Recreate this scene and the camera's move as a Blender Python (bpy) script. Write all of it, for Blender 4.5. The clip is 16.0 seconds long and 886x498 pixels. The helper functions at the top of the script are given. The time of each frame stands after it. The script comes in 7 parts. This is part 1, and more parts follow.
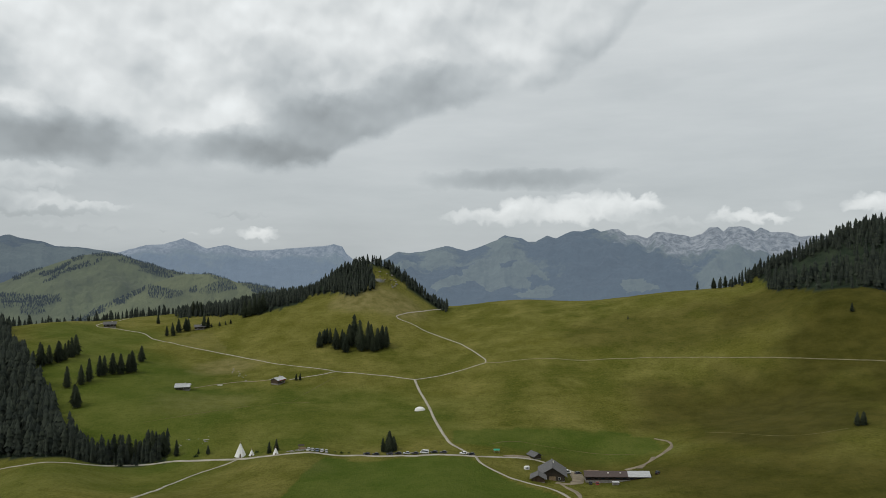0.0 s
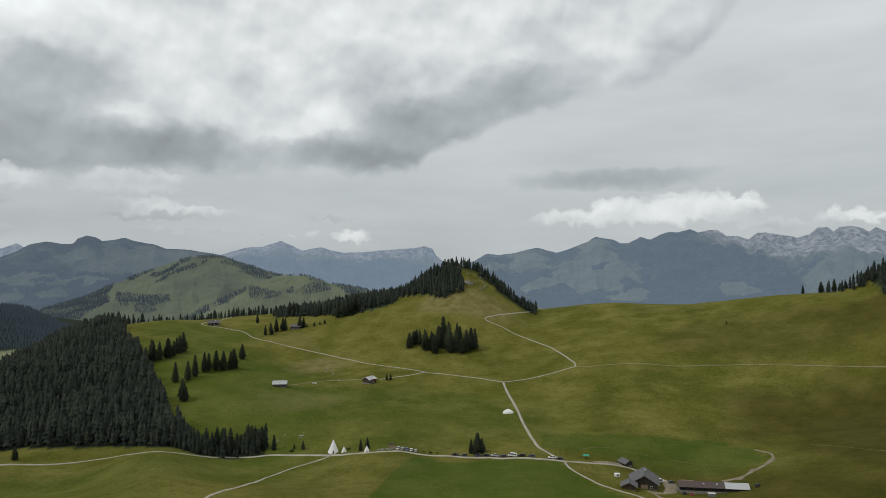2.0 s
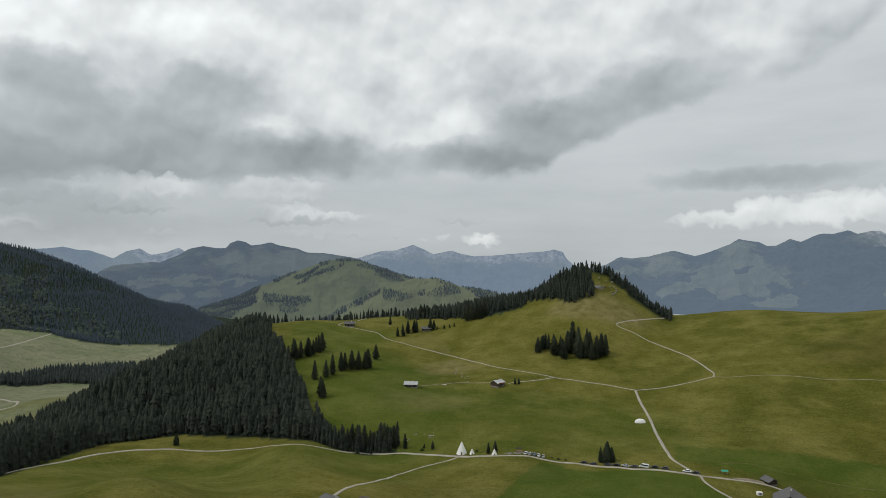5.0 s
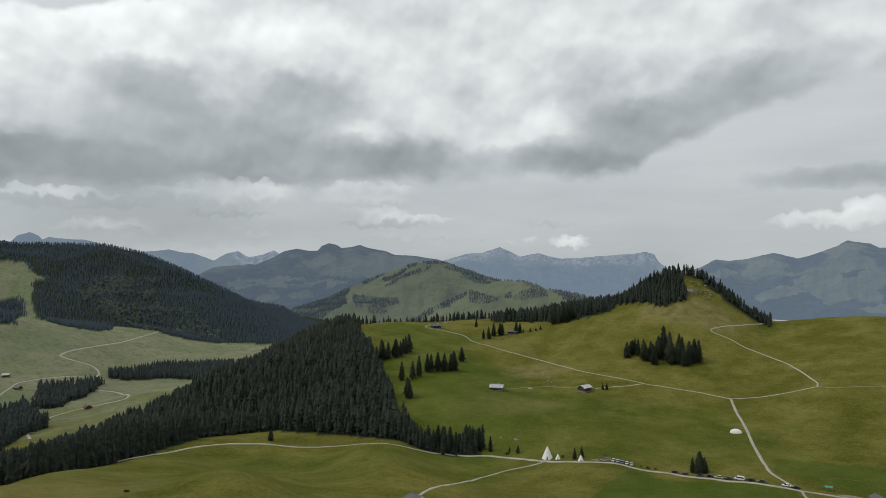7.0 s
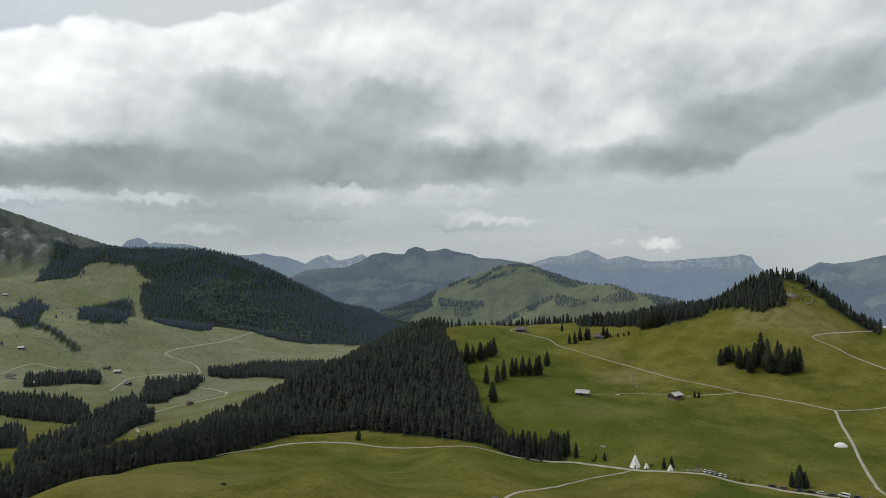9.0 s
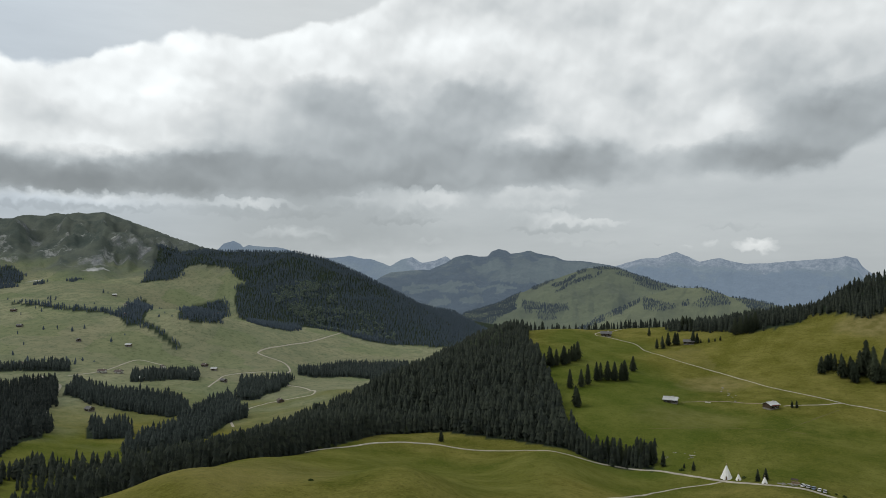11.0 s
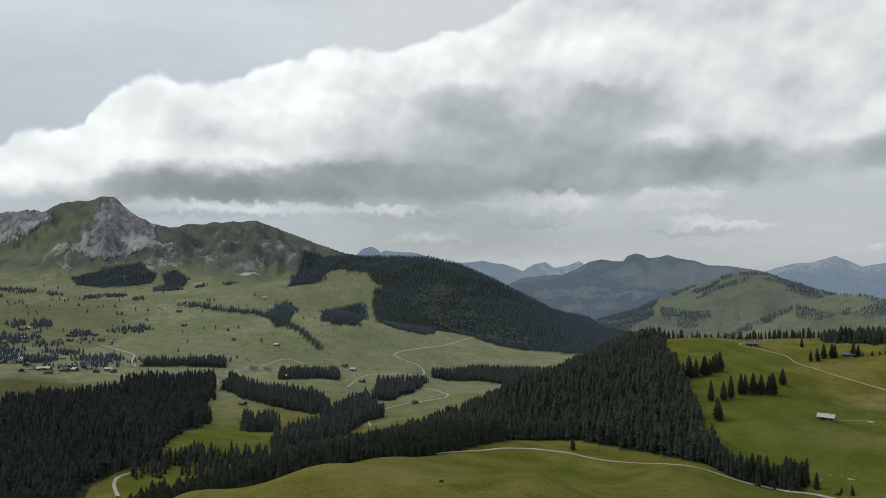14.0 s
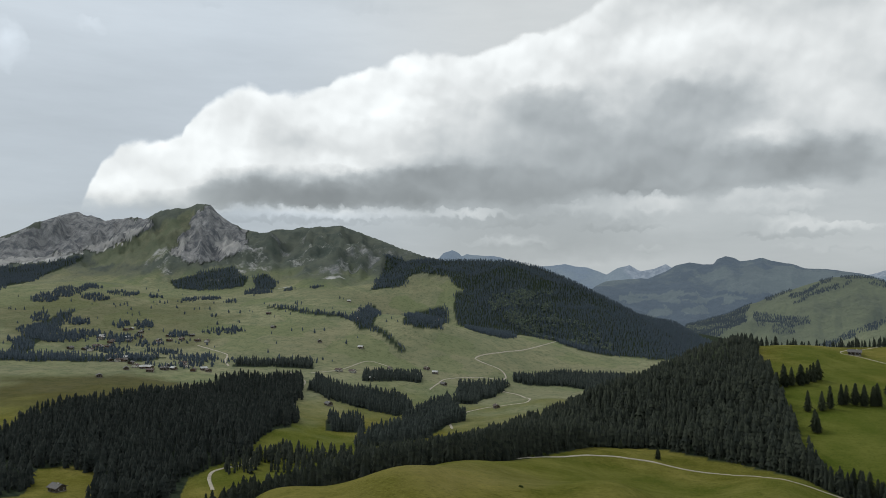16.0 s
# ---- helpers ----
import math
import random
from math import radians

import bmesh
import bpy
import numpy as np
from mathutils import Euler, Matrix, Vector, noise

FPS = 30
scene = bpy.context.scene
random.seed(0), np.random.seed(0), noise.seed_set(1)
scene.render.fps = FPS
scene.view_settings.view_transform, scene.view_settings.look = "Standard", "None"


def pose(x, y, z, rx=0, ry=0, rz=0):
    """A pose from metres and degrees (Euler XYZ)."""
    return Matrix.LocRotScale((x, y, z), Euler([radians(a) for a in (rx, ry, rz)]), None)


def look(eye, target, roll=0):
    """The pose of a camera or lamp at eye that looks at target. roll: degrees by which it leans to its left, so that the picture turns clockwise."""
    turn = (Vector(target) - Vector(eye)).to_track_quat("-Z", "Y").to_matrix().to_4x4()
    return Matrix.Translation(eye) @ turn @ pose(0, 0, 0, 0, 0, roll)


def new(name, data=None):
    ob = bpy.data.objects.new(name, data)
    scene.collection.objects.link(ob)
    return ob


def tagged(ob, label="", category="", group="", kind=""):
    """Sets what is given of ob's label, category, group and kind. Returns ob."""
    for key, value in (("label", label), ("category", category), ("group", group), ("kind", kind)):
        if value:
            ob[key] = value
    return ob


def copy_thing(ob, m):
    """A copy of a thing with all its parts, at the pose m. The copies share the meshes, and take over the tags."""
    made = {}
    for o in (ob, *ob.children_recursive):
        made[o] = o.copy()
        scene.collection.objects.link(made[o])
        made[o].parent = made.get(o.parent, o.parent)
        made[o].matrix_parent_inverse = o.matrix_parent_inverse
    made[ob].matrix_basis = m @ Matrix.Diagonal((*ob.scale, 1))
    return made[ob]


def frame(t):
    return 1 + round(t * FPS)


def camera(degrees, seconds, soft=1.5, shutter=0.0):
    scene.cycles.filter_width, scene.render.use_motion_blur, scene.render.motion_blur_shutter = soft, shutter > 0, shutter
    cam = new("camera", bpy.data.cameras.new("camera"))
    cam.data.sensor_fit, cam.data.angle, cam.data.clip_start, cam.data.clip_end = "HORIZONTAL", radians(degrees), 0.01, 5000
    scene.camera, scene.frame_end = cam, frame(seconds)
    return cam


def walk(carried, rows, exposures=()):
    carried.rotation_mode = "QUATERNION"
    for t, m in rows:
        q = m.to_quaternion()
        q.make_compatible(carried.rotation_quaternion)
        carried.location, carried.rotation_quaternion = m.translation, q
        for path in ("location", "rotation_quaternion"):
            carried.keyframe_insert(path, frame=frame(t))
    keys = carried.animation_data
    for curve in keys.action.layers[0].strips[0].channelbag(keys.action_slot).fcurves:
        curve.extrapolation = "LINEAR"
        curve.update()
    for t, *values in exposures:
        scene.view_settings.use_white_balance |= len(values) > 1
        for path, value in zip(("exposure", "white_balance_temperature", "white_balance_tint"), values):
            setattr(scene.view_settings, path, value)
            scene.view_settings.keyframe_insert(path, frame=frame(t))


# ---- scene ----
# ---- camera: it turns on the spot over the pasture and drifts a few metres ----
EYE = 120.0
cam = camera(65.36, 16.0, 0.35)
ROWS = [
    (0.0, 0.00, 0.00, 0.00, 0.001, 0.547, -0.109),
    (0.5, 0.29, -0.38, 0.11, 1.810, 0.568, -0.115),
    (1.0, 0.59, -0.75, 0.23, 3.753, 0.598, -0.092),
    (1.5, 0.90, -1.11, 0.35, 5.533, 0.632, -0.109),
    (2.0, 1.21, -1.46, 0.47, 7.414, 0.684, -0.085),
    (2.5, 1.54, -1.79, 0.59, 9.138, 0.719, -0.115),
    (3.0, 1.88, -2.12, 0.71, 11.045, 0.762, -0.122),
    (5.5, 3.74, -3.60, 1.33, 19.965, 0.984, -0.137),
    (6.0, 4.14, -3.86, 1.46, 21.817, 1.030, -0.162),
    (6.5, 4.55, -4.11, 1.59, 23.563, 1.080, -0.154),
    (7.0, 4.97, -4.35, 1.72, 25.342, 1.111, -0.174),
    (7.5, 5.41, -4.59, 1.85, 27.000, 1.153, -0.148),
    (8.0, 5.85, -4.81, 1.99, 28.909, 1.209, -0.138),
    (8.5, 6.30, -5.02, 2.12, 30.636, 1.270, -0.130),
    (9.0, 6.77, -5.22, 2.26, 32.427, 1.347, -0.116),
    (11.5, 9.24, -6.06, 2.96, 41.168, 1.573, -0.182),
    (12.0, 9.76, -6.20, 3.10, 43.028, 1.645, -0.204),
    (12.5, 10.30, -6.32, 3.25, 44.751, 1.686, -0.232),
    (13.0, 10.85, -6.44, 3.40, 46.563, 1.738, -0.237),
    (13.5, 11.40, -6.55, 3.54, 48.437, 1.791, -0.242),
    (14.0, 11.97, -6.64, 3.69, 50.314, 1.866, -0.250),
    (14.5, 12.55, -6.72, 3.84, 51.842, 1.935, -0.243),
    (15.0, 13.13, -6.80, 3.99, 53.542, 1.993, -0.235),
    (15.5, 13.73, -6.86, 4.15, 55.235, 2.061, -0.210),
    (16.0, 14.34, -6.91, 4.30, 57.071, 2.129, -0.227),
]
walk(cam, [(t, pose(x, y, EYE + z, 90 + pitch, roll, yaw)) for t, x, y, z, yaw, pitch, roll in ROWS])

# ---- world: broken overcast over a pale sky, a veiled sun high to the west ----
SUN_AZ, SUN_EL = 115.0, 50.0          # bearing to the left of north, height
world = bpy.data.worlds.new("sky")
scene.world = world
world.use_nodes = True
wt = world.node_tree
wt.nodes.clear()


def wnode(kind, **settings):
    n = wt.nodes.new(kind)
    for key, value in settings.items():
        if key == "op":
            n.operation = value
        elif key == "dims":
            n.noise_dimensions = value
        elif key == "interp":
            n.interpolation_type = value
        else:
            n.inputs[key.replace("_", " ")].default_value = value
    return n


def wmath(op, a, b=None, c=None, clamp=False):
    n = wt.nodes.new("ShaderNodeMath")
    n.operation, n.use_clamp = op, clamp
    for k, v in enumerate((a, b, c)):
        if v is None:
            continue
        if isinstance(v, (int, float)):
            n.inputs[k].default_value = v
        else:
            wt.links.new(v, n.inputs[k])
    return n.outputs[0]


def wmix(fac, a, b):
    n = wt.nodes.new("ShaderNodeMix")
    n.data_type = "RGBA"
    n.clamp_factor = True
    for socket, v in ((n.inputs[0], fac), (n.inputs[6], a), (n.inputs[7], b)):
        if isinstance(v, (int, float)):
            socket.default_value = v
        elif isinstance(v, tuple):
            socket.default_value = (*v, 1)
        else:
            wt.links.new(v, socket)
    return n.outputs[2]


def sky_world():
    coord = wt.nodes.new("ShaderNodeTexCoord")
    split = wt.nodes.new("ShaderNodeSeparateXYZ")
    wt.links.new(coord.outputs["Generated"], split.inputs[0])
    dx, dy, dz = split.outputs
    az = wmath("MULTIPLY", wmath("ARCTAN2", wmath("MULTIPLY", dx, -1.0), dy), 180 / math.pi)
    el = wmath("MULTIPLY", wmath("ARCSINE", dz), 180 / math.pi)

    def joined(a, e):
        n = wt.nodes.new("ShaderNodeCombineXYZ")
        wt.links.new(a, n.inputs[0])
        wt.links.new(e, n.inputs[1])
        return n.outputs[0]

    flat = joined(az, el)

    def placed(vector, stretch, shift):
        m = wt.nodes.new("ShaderNodeMapping")
        m.inputs["Location"].default_value = (shift, shift * 0.7, shift * 0.3)
        m.inputs["Scale"].default_value = (1, stretch, 1)
        wt.links.new(vector, m.inputs[0])
        return m.outputs[0]

    def noise_at(scale, detail, rough, stretch=2.0, shift=0.0):
        n = wnode("ShaderNodeTexNoise", Scale=scale, Detail=detail, Roughness=rough)
        wt.links.new(placed(flat, stretch, shift), n.inputs["Vector"])
        return n

    def parted(v):
        n = wt.nodes.new("ShaderNodeSeparateXYZ")
        wt.links.new(v, n.inputs[0])
        return n.outputs[0], n.outputs[1]

    def moved(vector, source, amount_a, amount_e):
        """vector shifted by a noise colour about its middle"""
        n = wt.nodes.new("ShaderNodeVectorMath")
        n.operation = "MULTIPLY_ADD"
        wt.links.new(source, n.inputs[0])
        n.inputs[1].default_value = (amount_a, amount_e, 0)
        wt.links.new(vector, n.inputs[2])
        c = wt.nodes.new("ShaderNodeVectorMath")
        c.operation = "SUBTRACT"
        wt.links.new(n.outputs[0], c.inputs[0])
        c.inputs[1].default_value = (amount_a / 2, amount_e / 2, 0)
        return c.outputs[0]

    big = noise_at(0.11, 3.0, 0.5, 1.6, 3.0).outputs["Color"]
    fine_noise = noise_at(0.6, 4.0, 0.5, 1.2, 11.0)
    fine = fine_noise.outputs["Color"]
    soft_v = moved(moved(flat, big, 2.6, 1.6), fine, 2.2, 1.5)
    crisp_v = moved(moved(flat, big, 0.6, 0.3), fine, 1.6, 0.9)

    def heaps(vector, scale):
        """rounded heads of cumulus: high in the middle of each, creased between them"""
        n = wt.nodes.new("ShaderNodeTexVoronoi")
        n.voronoi_dimensions = "2D"
        n.feature = "SMOOTH_F1"
        for key, v in (("Scale", scale), ("Detail", 2.0), ("Roughness", 0.45), ("Smoothness", 0.22)):
            n.inputs[key].default_value = v
        n.normalize = True
        wt.links.new(vector, n.inputs["Vector"])
        return wmath("MULTIPLY_ADD", n.outputs["Distance"], -1.0, 1.0)

    def offset(vector, a, e):
        n = wt.nodes.new("ShaderNodeVectorMath")
        n.operation = "ADD"
        wt.links.new(vector, n.inputs[0])
        n.inputs[1].default_value = (a, e, 0)
        return n.outputs[0]

    heap = heaps(crisp_v, 0.24)
    # the side of each head towards the light is the brighter one
    relief = wmath("SUBTRACT", heap, heaps(offset(crisp_v, 0.30, 0.75), 0.24))
    soft, crisp = parted(soft_v), parted(crisp_v)
    lump = wmath("MULTIPLY_ADD", heaps(crisp_v, 0.95), -1.3, 0.75)
    puffy = (crisp[0], wmath("ADD", crisp[1], lump))

    def along(rows, scale):
        """a value that changes with the bearing"""
        n = wt.nodes.new("ShaderNodeValToRGB")
        ramp = n.color_ramp
        while len(ramp.elements) < len(rows):
            ramp.elements.new(0.5)
        for e, (a, v) in zip(ramp.elements, rows):
            e.position = (a + 20) / 110
            e.color = (v / scale, v / scale, v / scale, 1)
        wt.links.new(wmath("MULTIPLY_ADD", az, 1 / 110, 20 / 110, clamp=True), n.inputs[0])
        return wmath("MULTIPLY", n.outputs[0], scale)

    def ease(v, width, start=0.0):
        """0 to 1 over a width in degrees"""
        n = wt.nodes.new("ShaderNodeMapRange")
        n.interpolation_type = "SMOOTHSTEP"
        wt.links.new(v, n.inputs[0])
        n.inputs[1].default_value, n.inputs[2].default_value = start, start + width
        return n.outputs[0]

    def mixed(fac, a, b):
        n = wt.nodes.new("ShaderNodeMix")
        n.data_type = "FLOAT"
        for socket, v in ((n.inputs[0], fac), (n.inputs[2], a), (n.inputs[3], b)):
            if isinstance(v, (int, float)):
                socket.default_value = v
            else:
                wt.links.new(v, socket)
        return n.outputs[0]

    def blob(coords, a, e, wide, high, hard, flat_base=1.0):
        """1 inside an oval of the sky, 0 outside; hard: share of it that is full. Also the place within it, from -1 at its foot to 1."""
        u = wmath("MULTIPLY_ADD", coords[0], 1 / wide, -a / wide)
        v = wmath("MULTIPLY_ADD", coords[1], 1 / high, -e / high)
        w = v if flat_base == 1.0 else wmath("MAXIMUM", v, wmath("MULTIPLY", v, -flat_base))
        d = wmath("MULTIPLY_ADD", u, u, wmath("MULTIPLY", w, w))
        k = 1 / (1 - hard * hard)
        return wmath("MULTIPLY_ADD", d, -k, k, clamp=True), v

    def lit_side(scale, detail, rough, up, shift):
        """billows: brighter where the cloud thins out towards the light, darker below"""
        tones = []
        for a, e in ((0.0, 0.0), (0.35 * up, up)):
            n = wnode("ShaderNodeTexNoise", Scale=scale, Detail=detail, Roughness=rough)
            n.noise_dimensions = "2D"
            wt.links.new(placed(offset(billow_v, a, e), 1.05, shift), n.inputs["Vector"])
            tones.append(n.outputs["Fac"])
        return wmath("SUBTRACT", tones[0], tones[1])

    billow_v = moved(flat, fine, 0.9, 0.7)
    billows = wmath("ADD", wmath("MULTIPLY", lit_side(0.15, 2.5, 0.42, 1.8, 5.0), 0.62), wmath("MULTIPLY", lit_side(0.42, 2.5, 0.4, 0.6, 31.0), 0.30))

    # a thin high veil, greyer and dimmer low down
    low = wmath("MULTIPLY", el, 1 / 20.0, clamp=True)
    streak = noise_at(0.05, 5.0, 0.6, 5.0, 21.0)
    tone = wmath("MULTIPLY_ADD", low, 0.17, 0.51)
    tone = wmath("ADD", tone, wmath("MULTIPLY", wmath("SUBTRACT", streak.outputs["Fac"], 0.5), 0.24))
    # the great cloud: a ragged grey base, lit heads on top
    over = wmath("SUBTRACT", soft[1], along(DECK_BASE, 40.0))
    under = wmath("SUBTRACT", wmath("MULTIPLY_ADD", heap, 1.9, along(DECK_TOP, 40.0)), wmath("ADD", crisp[1], 1.25))
    cover = wmath("MULTIPLY", ease(over, 1.3, -0.5), ease(under, 0.55))
    billow = noise_at(0.12, 3.0, 0.5, 1.0, 63.0)
    lift = wmath("DIVIDE", over, wmath("MULTIPLY", along(DECK_DEPTH, 20.0), 0.68))
    lift = wmath("ADD", lift, wmath("MULTIPLY", wmath("SUBTRACT", billow.outputs["Fac"], 0.5), 0.9))
    body = mixed(ease(lift, 1.15, -0.1), along(DECK_DARK, 1.0), along(DECK_LIGHT, 1.0))
    grain = wmath("MULTIPLY_ADD", fine_noise.outputs["Fac"], 0.5, 0.75)
    for a, e, wide, high, hard, share, shade in DECK_MARKS:
        fac = wmath("MULTIPLY", wmath("MULTIPLY", blob(soft, a, e, wide * 1.1, high * 1.1, 0.35)[0], min(1.0, share * 1.15)), grain, clamp=True)
        body = mixed(fac, body, shade)
    body = wmath("MULTIPLY", body, wmath("ADD", wmath("MULTIPLY_ADD", relief, 0.22, 1.0), billows))
    tone = mixed(wmath("MULTIPLY", cover, 0.97), tone, body)
    for a, e, wide, high, hard, share, shade in LENTICULAR:
        tone = mixed(wmath("MULTIPLY", wmath("MULTIPLY", blob(soft, a, e, wide, high, hard)[0], share), grain, clamp=True), tone, shade)
    # small cumulus: a bright head over a flat grey foot
    for a, e, wide, high, hard, share, shade in CUMULUS:
        fac, v = blob(puffy, a, e, wide, high * 1.15, hard, 1.7)
        head = wmath("MULTIPLY", wmath("MULTIPLY_ADD", v, 0.16 * shade, 0.88 * shade), wmath("ADD", billows, 1.0))
        tone = mixed(wmath("MULTIPLY", fac, share), tone, head)
    # grey undersides are cool, lit heads slightly warm
    tint = wmix(ease(tone, 0.45, 0.38), (0.918, 1.0, 1.035), (0.962, 1.0, 1.003))
    # the clear part of the west is bluer
    clear = wmath("MULTIPLY", wmath("SUBTRACT", 1.0, cover), ease(az, 25.0, 50.0))
    tint = wmix(wmath("MULTIPLY", clear, 0.7), tint, (0.86, 0.98, 1.10))
    lit = wt.nodes.new("ShaderNodeVectorMath")
    lit.operation = "SCALE"
    wt.links.new(tint, lit.inputs[0])
    wt.links.new(tone, lit.inputs["Scale"])
    sky = wt.nodes.new("ShaderNodeTexSky")
    sky.sky_type, sky.sun_disc = "NISHITA", False
    sky.sun_elevation, sky.sun_rotation = radians(SUN_EL), radians(-SUN_AZ)
    air = wt.nodes.new("ShaderNodeVectorMath")
    air.operation = "SCALE"
    wt.links.new(sky.outputs[0], air.inputs[0])
    air.inputs["Scale"].default_value = 0.09
    colour = wmix(0.95, air.outputs[0], lit.outputs[0])
    bg = wnode("ShaderNodeBackground", Strength=1.0)
    wt.links.new(colour, bg.inputs[0])
    out = wt.nodes.new("ShaderNodeOutputWorld")
    wt.links.new(bg.outputs[0], out.inputs[0])


# outline of the great cloud: bearing, height
DECK_TOP = [(-20, 44), (20, 44), (32, 30), (42.9, 22), (44.3, 21.1), (47, 20.1), (49.8, 19.3), (53.1, 18.6), (55, 17.7), (57.8, 18), (60.4, 18.1), (63.5, 16.7), (65.8, 15.8), (67.8, 14.9), (69.4, 14.4), (70.8, 14.4), (72.6, 14.8), (74.7, 14.2), (76.2, 13.4), (77.2, 12.2), (78, 10.7), (80.5, 10.3), (82.2, 9.7), (83.5, 8.3), (84.1, 6.8), (84.9, 5)]
DECK_BASE = [(-16.7, 20), (-14.9, 17.7), (-12.3, 15.4), (-8, 13.2), (-3, 12.4), (1.6, 11.4), (5.5, 9.6), (8.4, 8.7), (9.5, 7.4), (17.8, 6.5), (26.7, 6.5), (29.3, 6.8), (35, 6.3), (42.8, 6), (43.4, 6.4), (52.6, 5.5), (64.8, 5.3), (75.9, 5.1), (82.7, 4.7), (84.9, 5)]
# over the same bearings: degrees from the grey base to the white top, and the tones of both
DECK_DEPTH = [(-12, 4), (-5, 7), (2, 9), (8, 11), (15, 9), (20, 6), (26, 9), (32, 13), (42, 14), (50, 10), (56, 9), (62, 6.5), (70, 5.5), (78, 4), (85, 2.5)]
DECK_DARK = [(-12, 0.55), (-6, 0.5), (0, 0.43), (5, 0.36), (10, 0.36), (15, 0.44), (19, 0.52), (24, 0.44), (30, 0.34), (40, 0.31), (50, 0.3), (60, 0.29), (70, 0.29), (78, 0.42), (84, 0.62)]
DECK_LIGHT = [(-12, 0.66), (-5, 0.72), (5, 0.8), (15, 0.8), (25, 0.76), (35, 0.78), (45, 0.86), (55, 0.92), (65, 0.95), (85, 0.92)]
# bearing, height, half width, half height (degrees), full share, opacity, tone
DECK_LIGHTS_EAST = [
    (22.9, 11.0, 3.3, 1.69, 0.2, 0.75, 0.76),
    (15.8, 9.7, 2.0, 1.41, 0.2, 0.7, 0.68),
    (27.1, 12.4, 4.0, 1.88, 0.2, 0.7, 0.74),
    (7.7, 17.7, 7.0, 3.28, 0.2, 0.6, 0.76),
    (2.6, 16.6, 5.2, 2.58, 0.2, 0.6, 0.72),
    (30.0, 15.9, 6.1, 2.81, 0.2, 0.6, 0.74),
    (19.6, 17.7, 7.0, 2.58, 0.2, 0.6, 0.78),
    (31.4, 5.2, 5.2, 1.41, 0.2, 0.5, 0.6),
    (25.1, 15.9, 5.2, 2.11, 0.2, 0.5, 0.74),
    (-0.3, 17.8, 2.8, 1.88, 0.1, 0.5, 0.7),
]
DECK_LIGHTS_NORTH = [
    (54.8, 16.1, 7.0, 2.81, 0.2, 0.7, 0.84),
    (47.1, 17.9, 5.6, 2.34, 0.2, 0.6, 0.8),
    (34.0, 19.5, 6.1, 2.34, 0.2, 0.6, 0.82),
    (43.3, 15.0, 5.2, 2.34, 0.2, 0.65, 0.78),
    (33.0, 10.3, 3.3, 1.69, 0.2, 0.7, 0.72),
    (56.1, 12.4, 3.5, 3.28, 0.2, 0.5, 0.7),
    (21.8, 10.9, 3.0, 1.50, 0.2, 0.75, 0.78),
    (15.3, 14.8, 4.5, 2.58, 0.2, 0.6, 0.76),
    (9.9, 17.8, 6.1, 2.81, 0.2, 0.5, 0.76),
    (26.1, 15.8, 2.8, 4.22, 0.1, 0.5, 0.74),
]
DECK_LIGHTS_WEST = [
    (72.4, 13.3, 5.6, 2.25, 0.2, 0.75, 0.97),
    (60.7, 16.2, 7.0, 2.44, 0.2, 0.7, 0.96),
    (48.8, 18.9, 7.0, 2.81, 0.2, 0.6, 0.92),
    (61.5, 10.9, 4.0, 2.11, 0.2, 0.7, 0.82),
    (34.3, 14.9, 5.6, 2.34, 0.2, 0.6, 0.8),
    (32.0, 9.9, 2.8, 1.50, 0.2, 0.75, 0.74),
    (21.4, 10.7, 3.3, 1.69, 0.2, 0.6, 0.74),
    (73.4, 12.7, 4.2, 2.11, 0.2, 0.6, 0.97),
    (63.9, 13.6, 5.2, 2.34, 0.2, 0.7, 0.95),
    (80.4, 8.3, 4.2, 2.11, 0.2, 0.6, 0.93),
    (48.9, 17.1, 5.6, 2.81, 0.2, 0.6, 0.92),
    (63.9, 10.5, 3.8, 1.88, 0.2, 0.5, 0.8),
]
DECK_DARKS_EAST = [
    (14.0, 8.5, 6.1, 1.97, 0.2, 0.8, 0.3),
    (8.6, 10.9, 6.6, 2.58, 0.2, 0.7, 0.35),
    (30.7, 8.1, 6.6, 2.44, 0.2, 0.75, 0.32),
    (13.1, 14.4, 3.3, 3.05, 0.1, 0.5, 0.46),
    (1.2, 14.4, 4.2, 1.69, 0.1, 0.55, 0.44),
    (20.4, 7.9, 4.2, 1.41, 0.1, 0.5, 0.38),
    (-2.6, 15.5, 2.8, 1.88, 0.1, 0.4, 0.48),
    (23.7, 14.4, 3.8, 2.11, 0.1, 0.35, 0.5),
    (30.0, 4.7, 5.6, 0.66, 0.1, 0.5, 0.42),
]
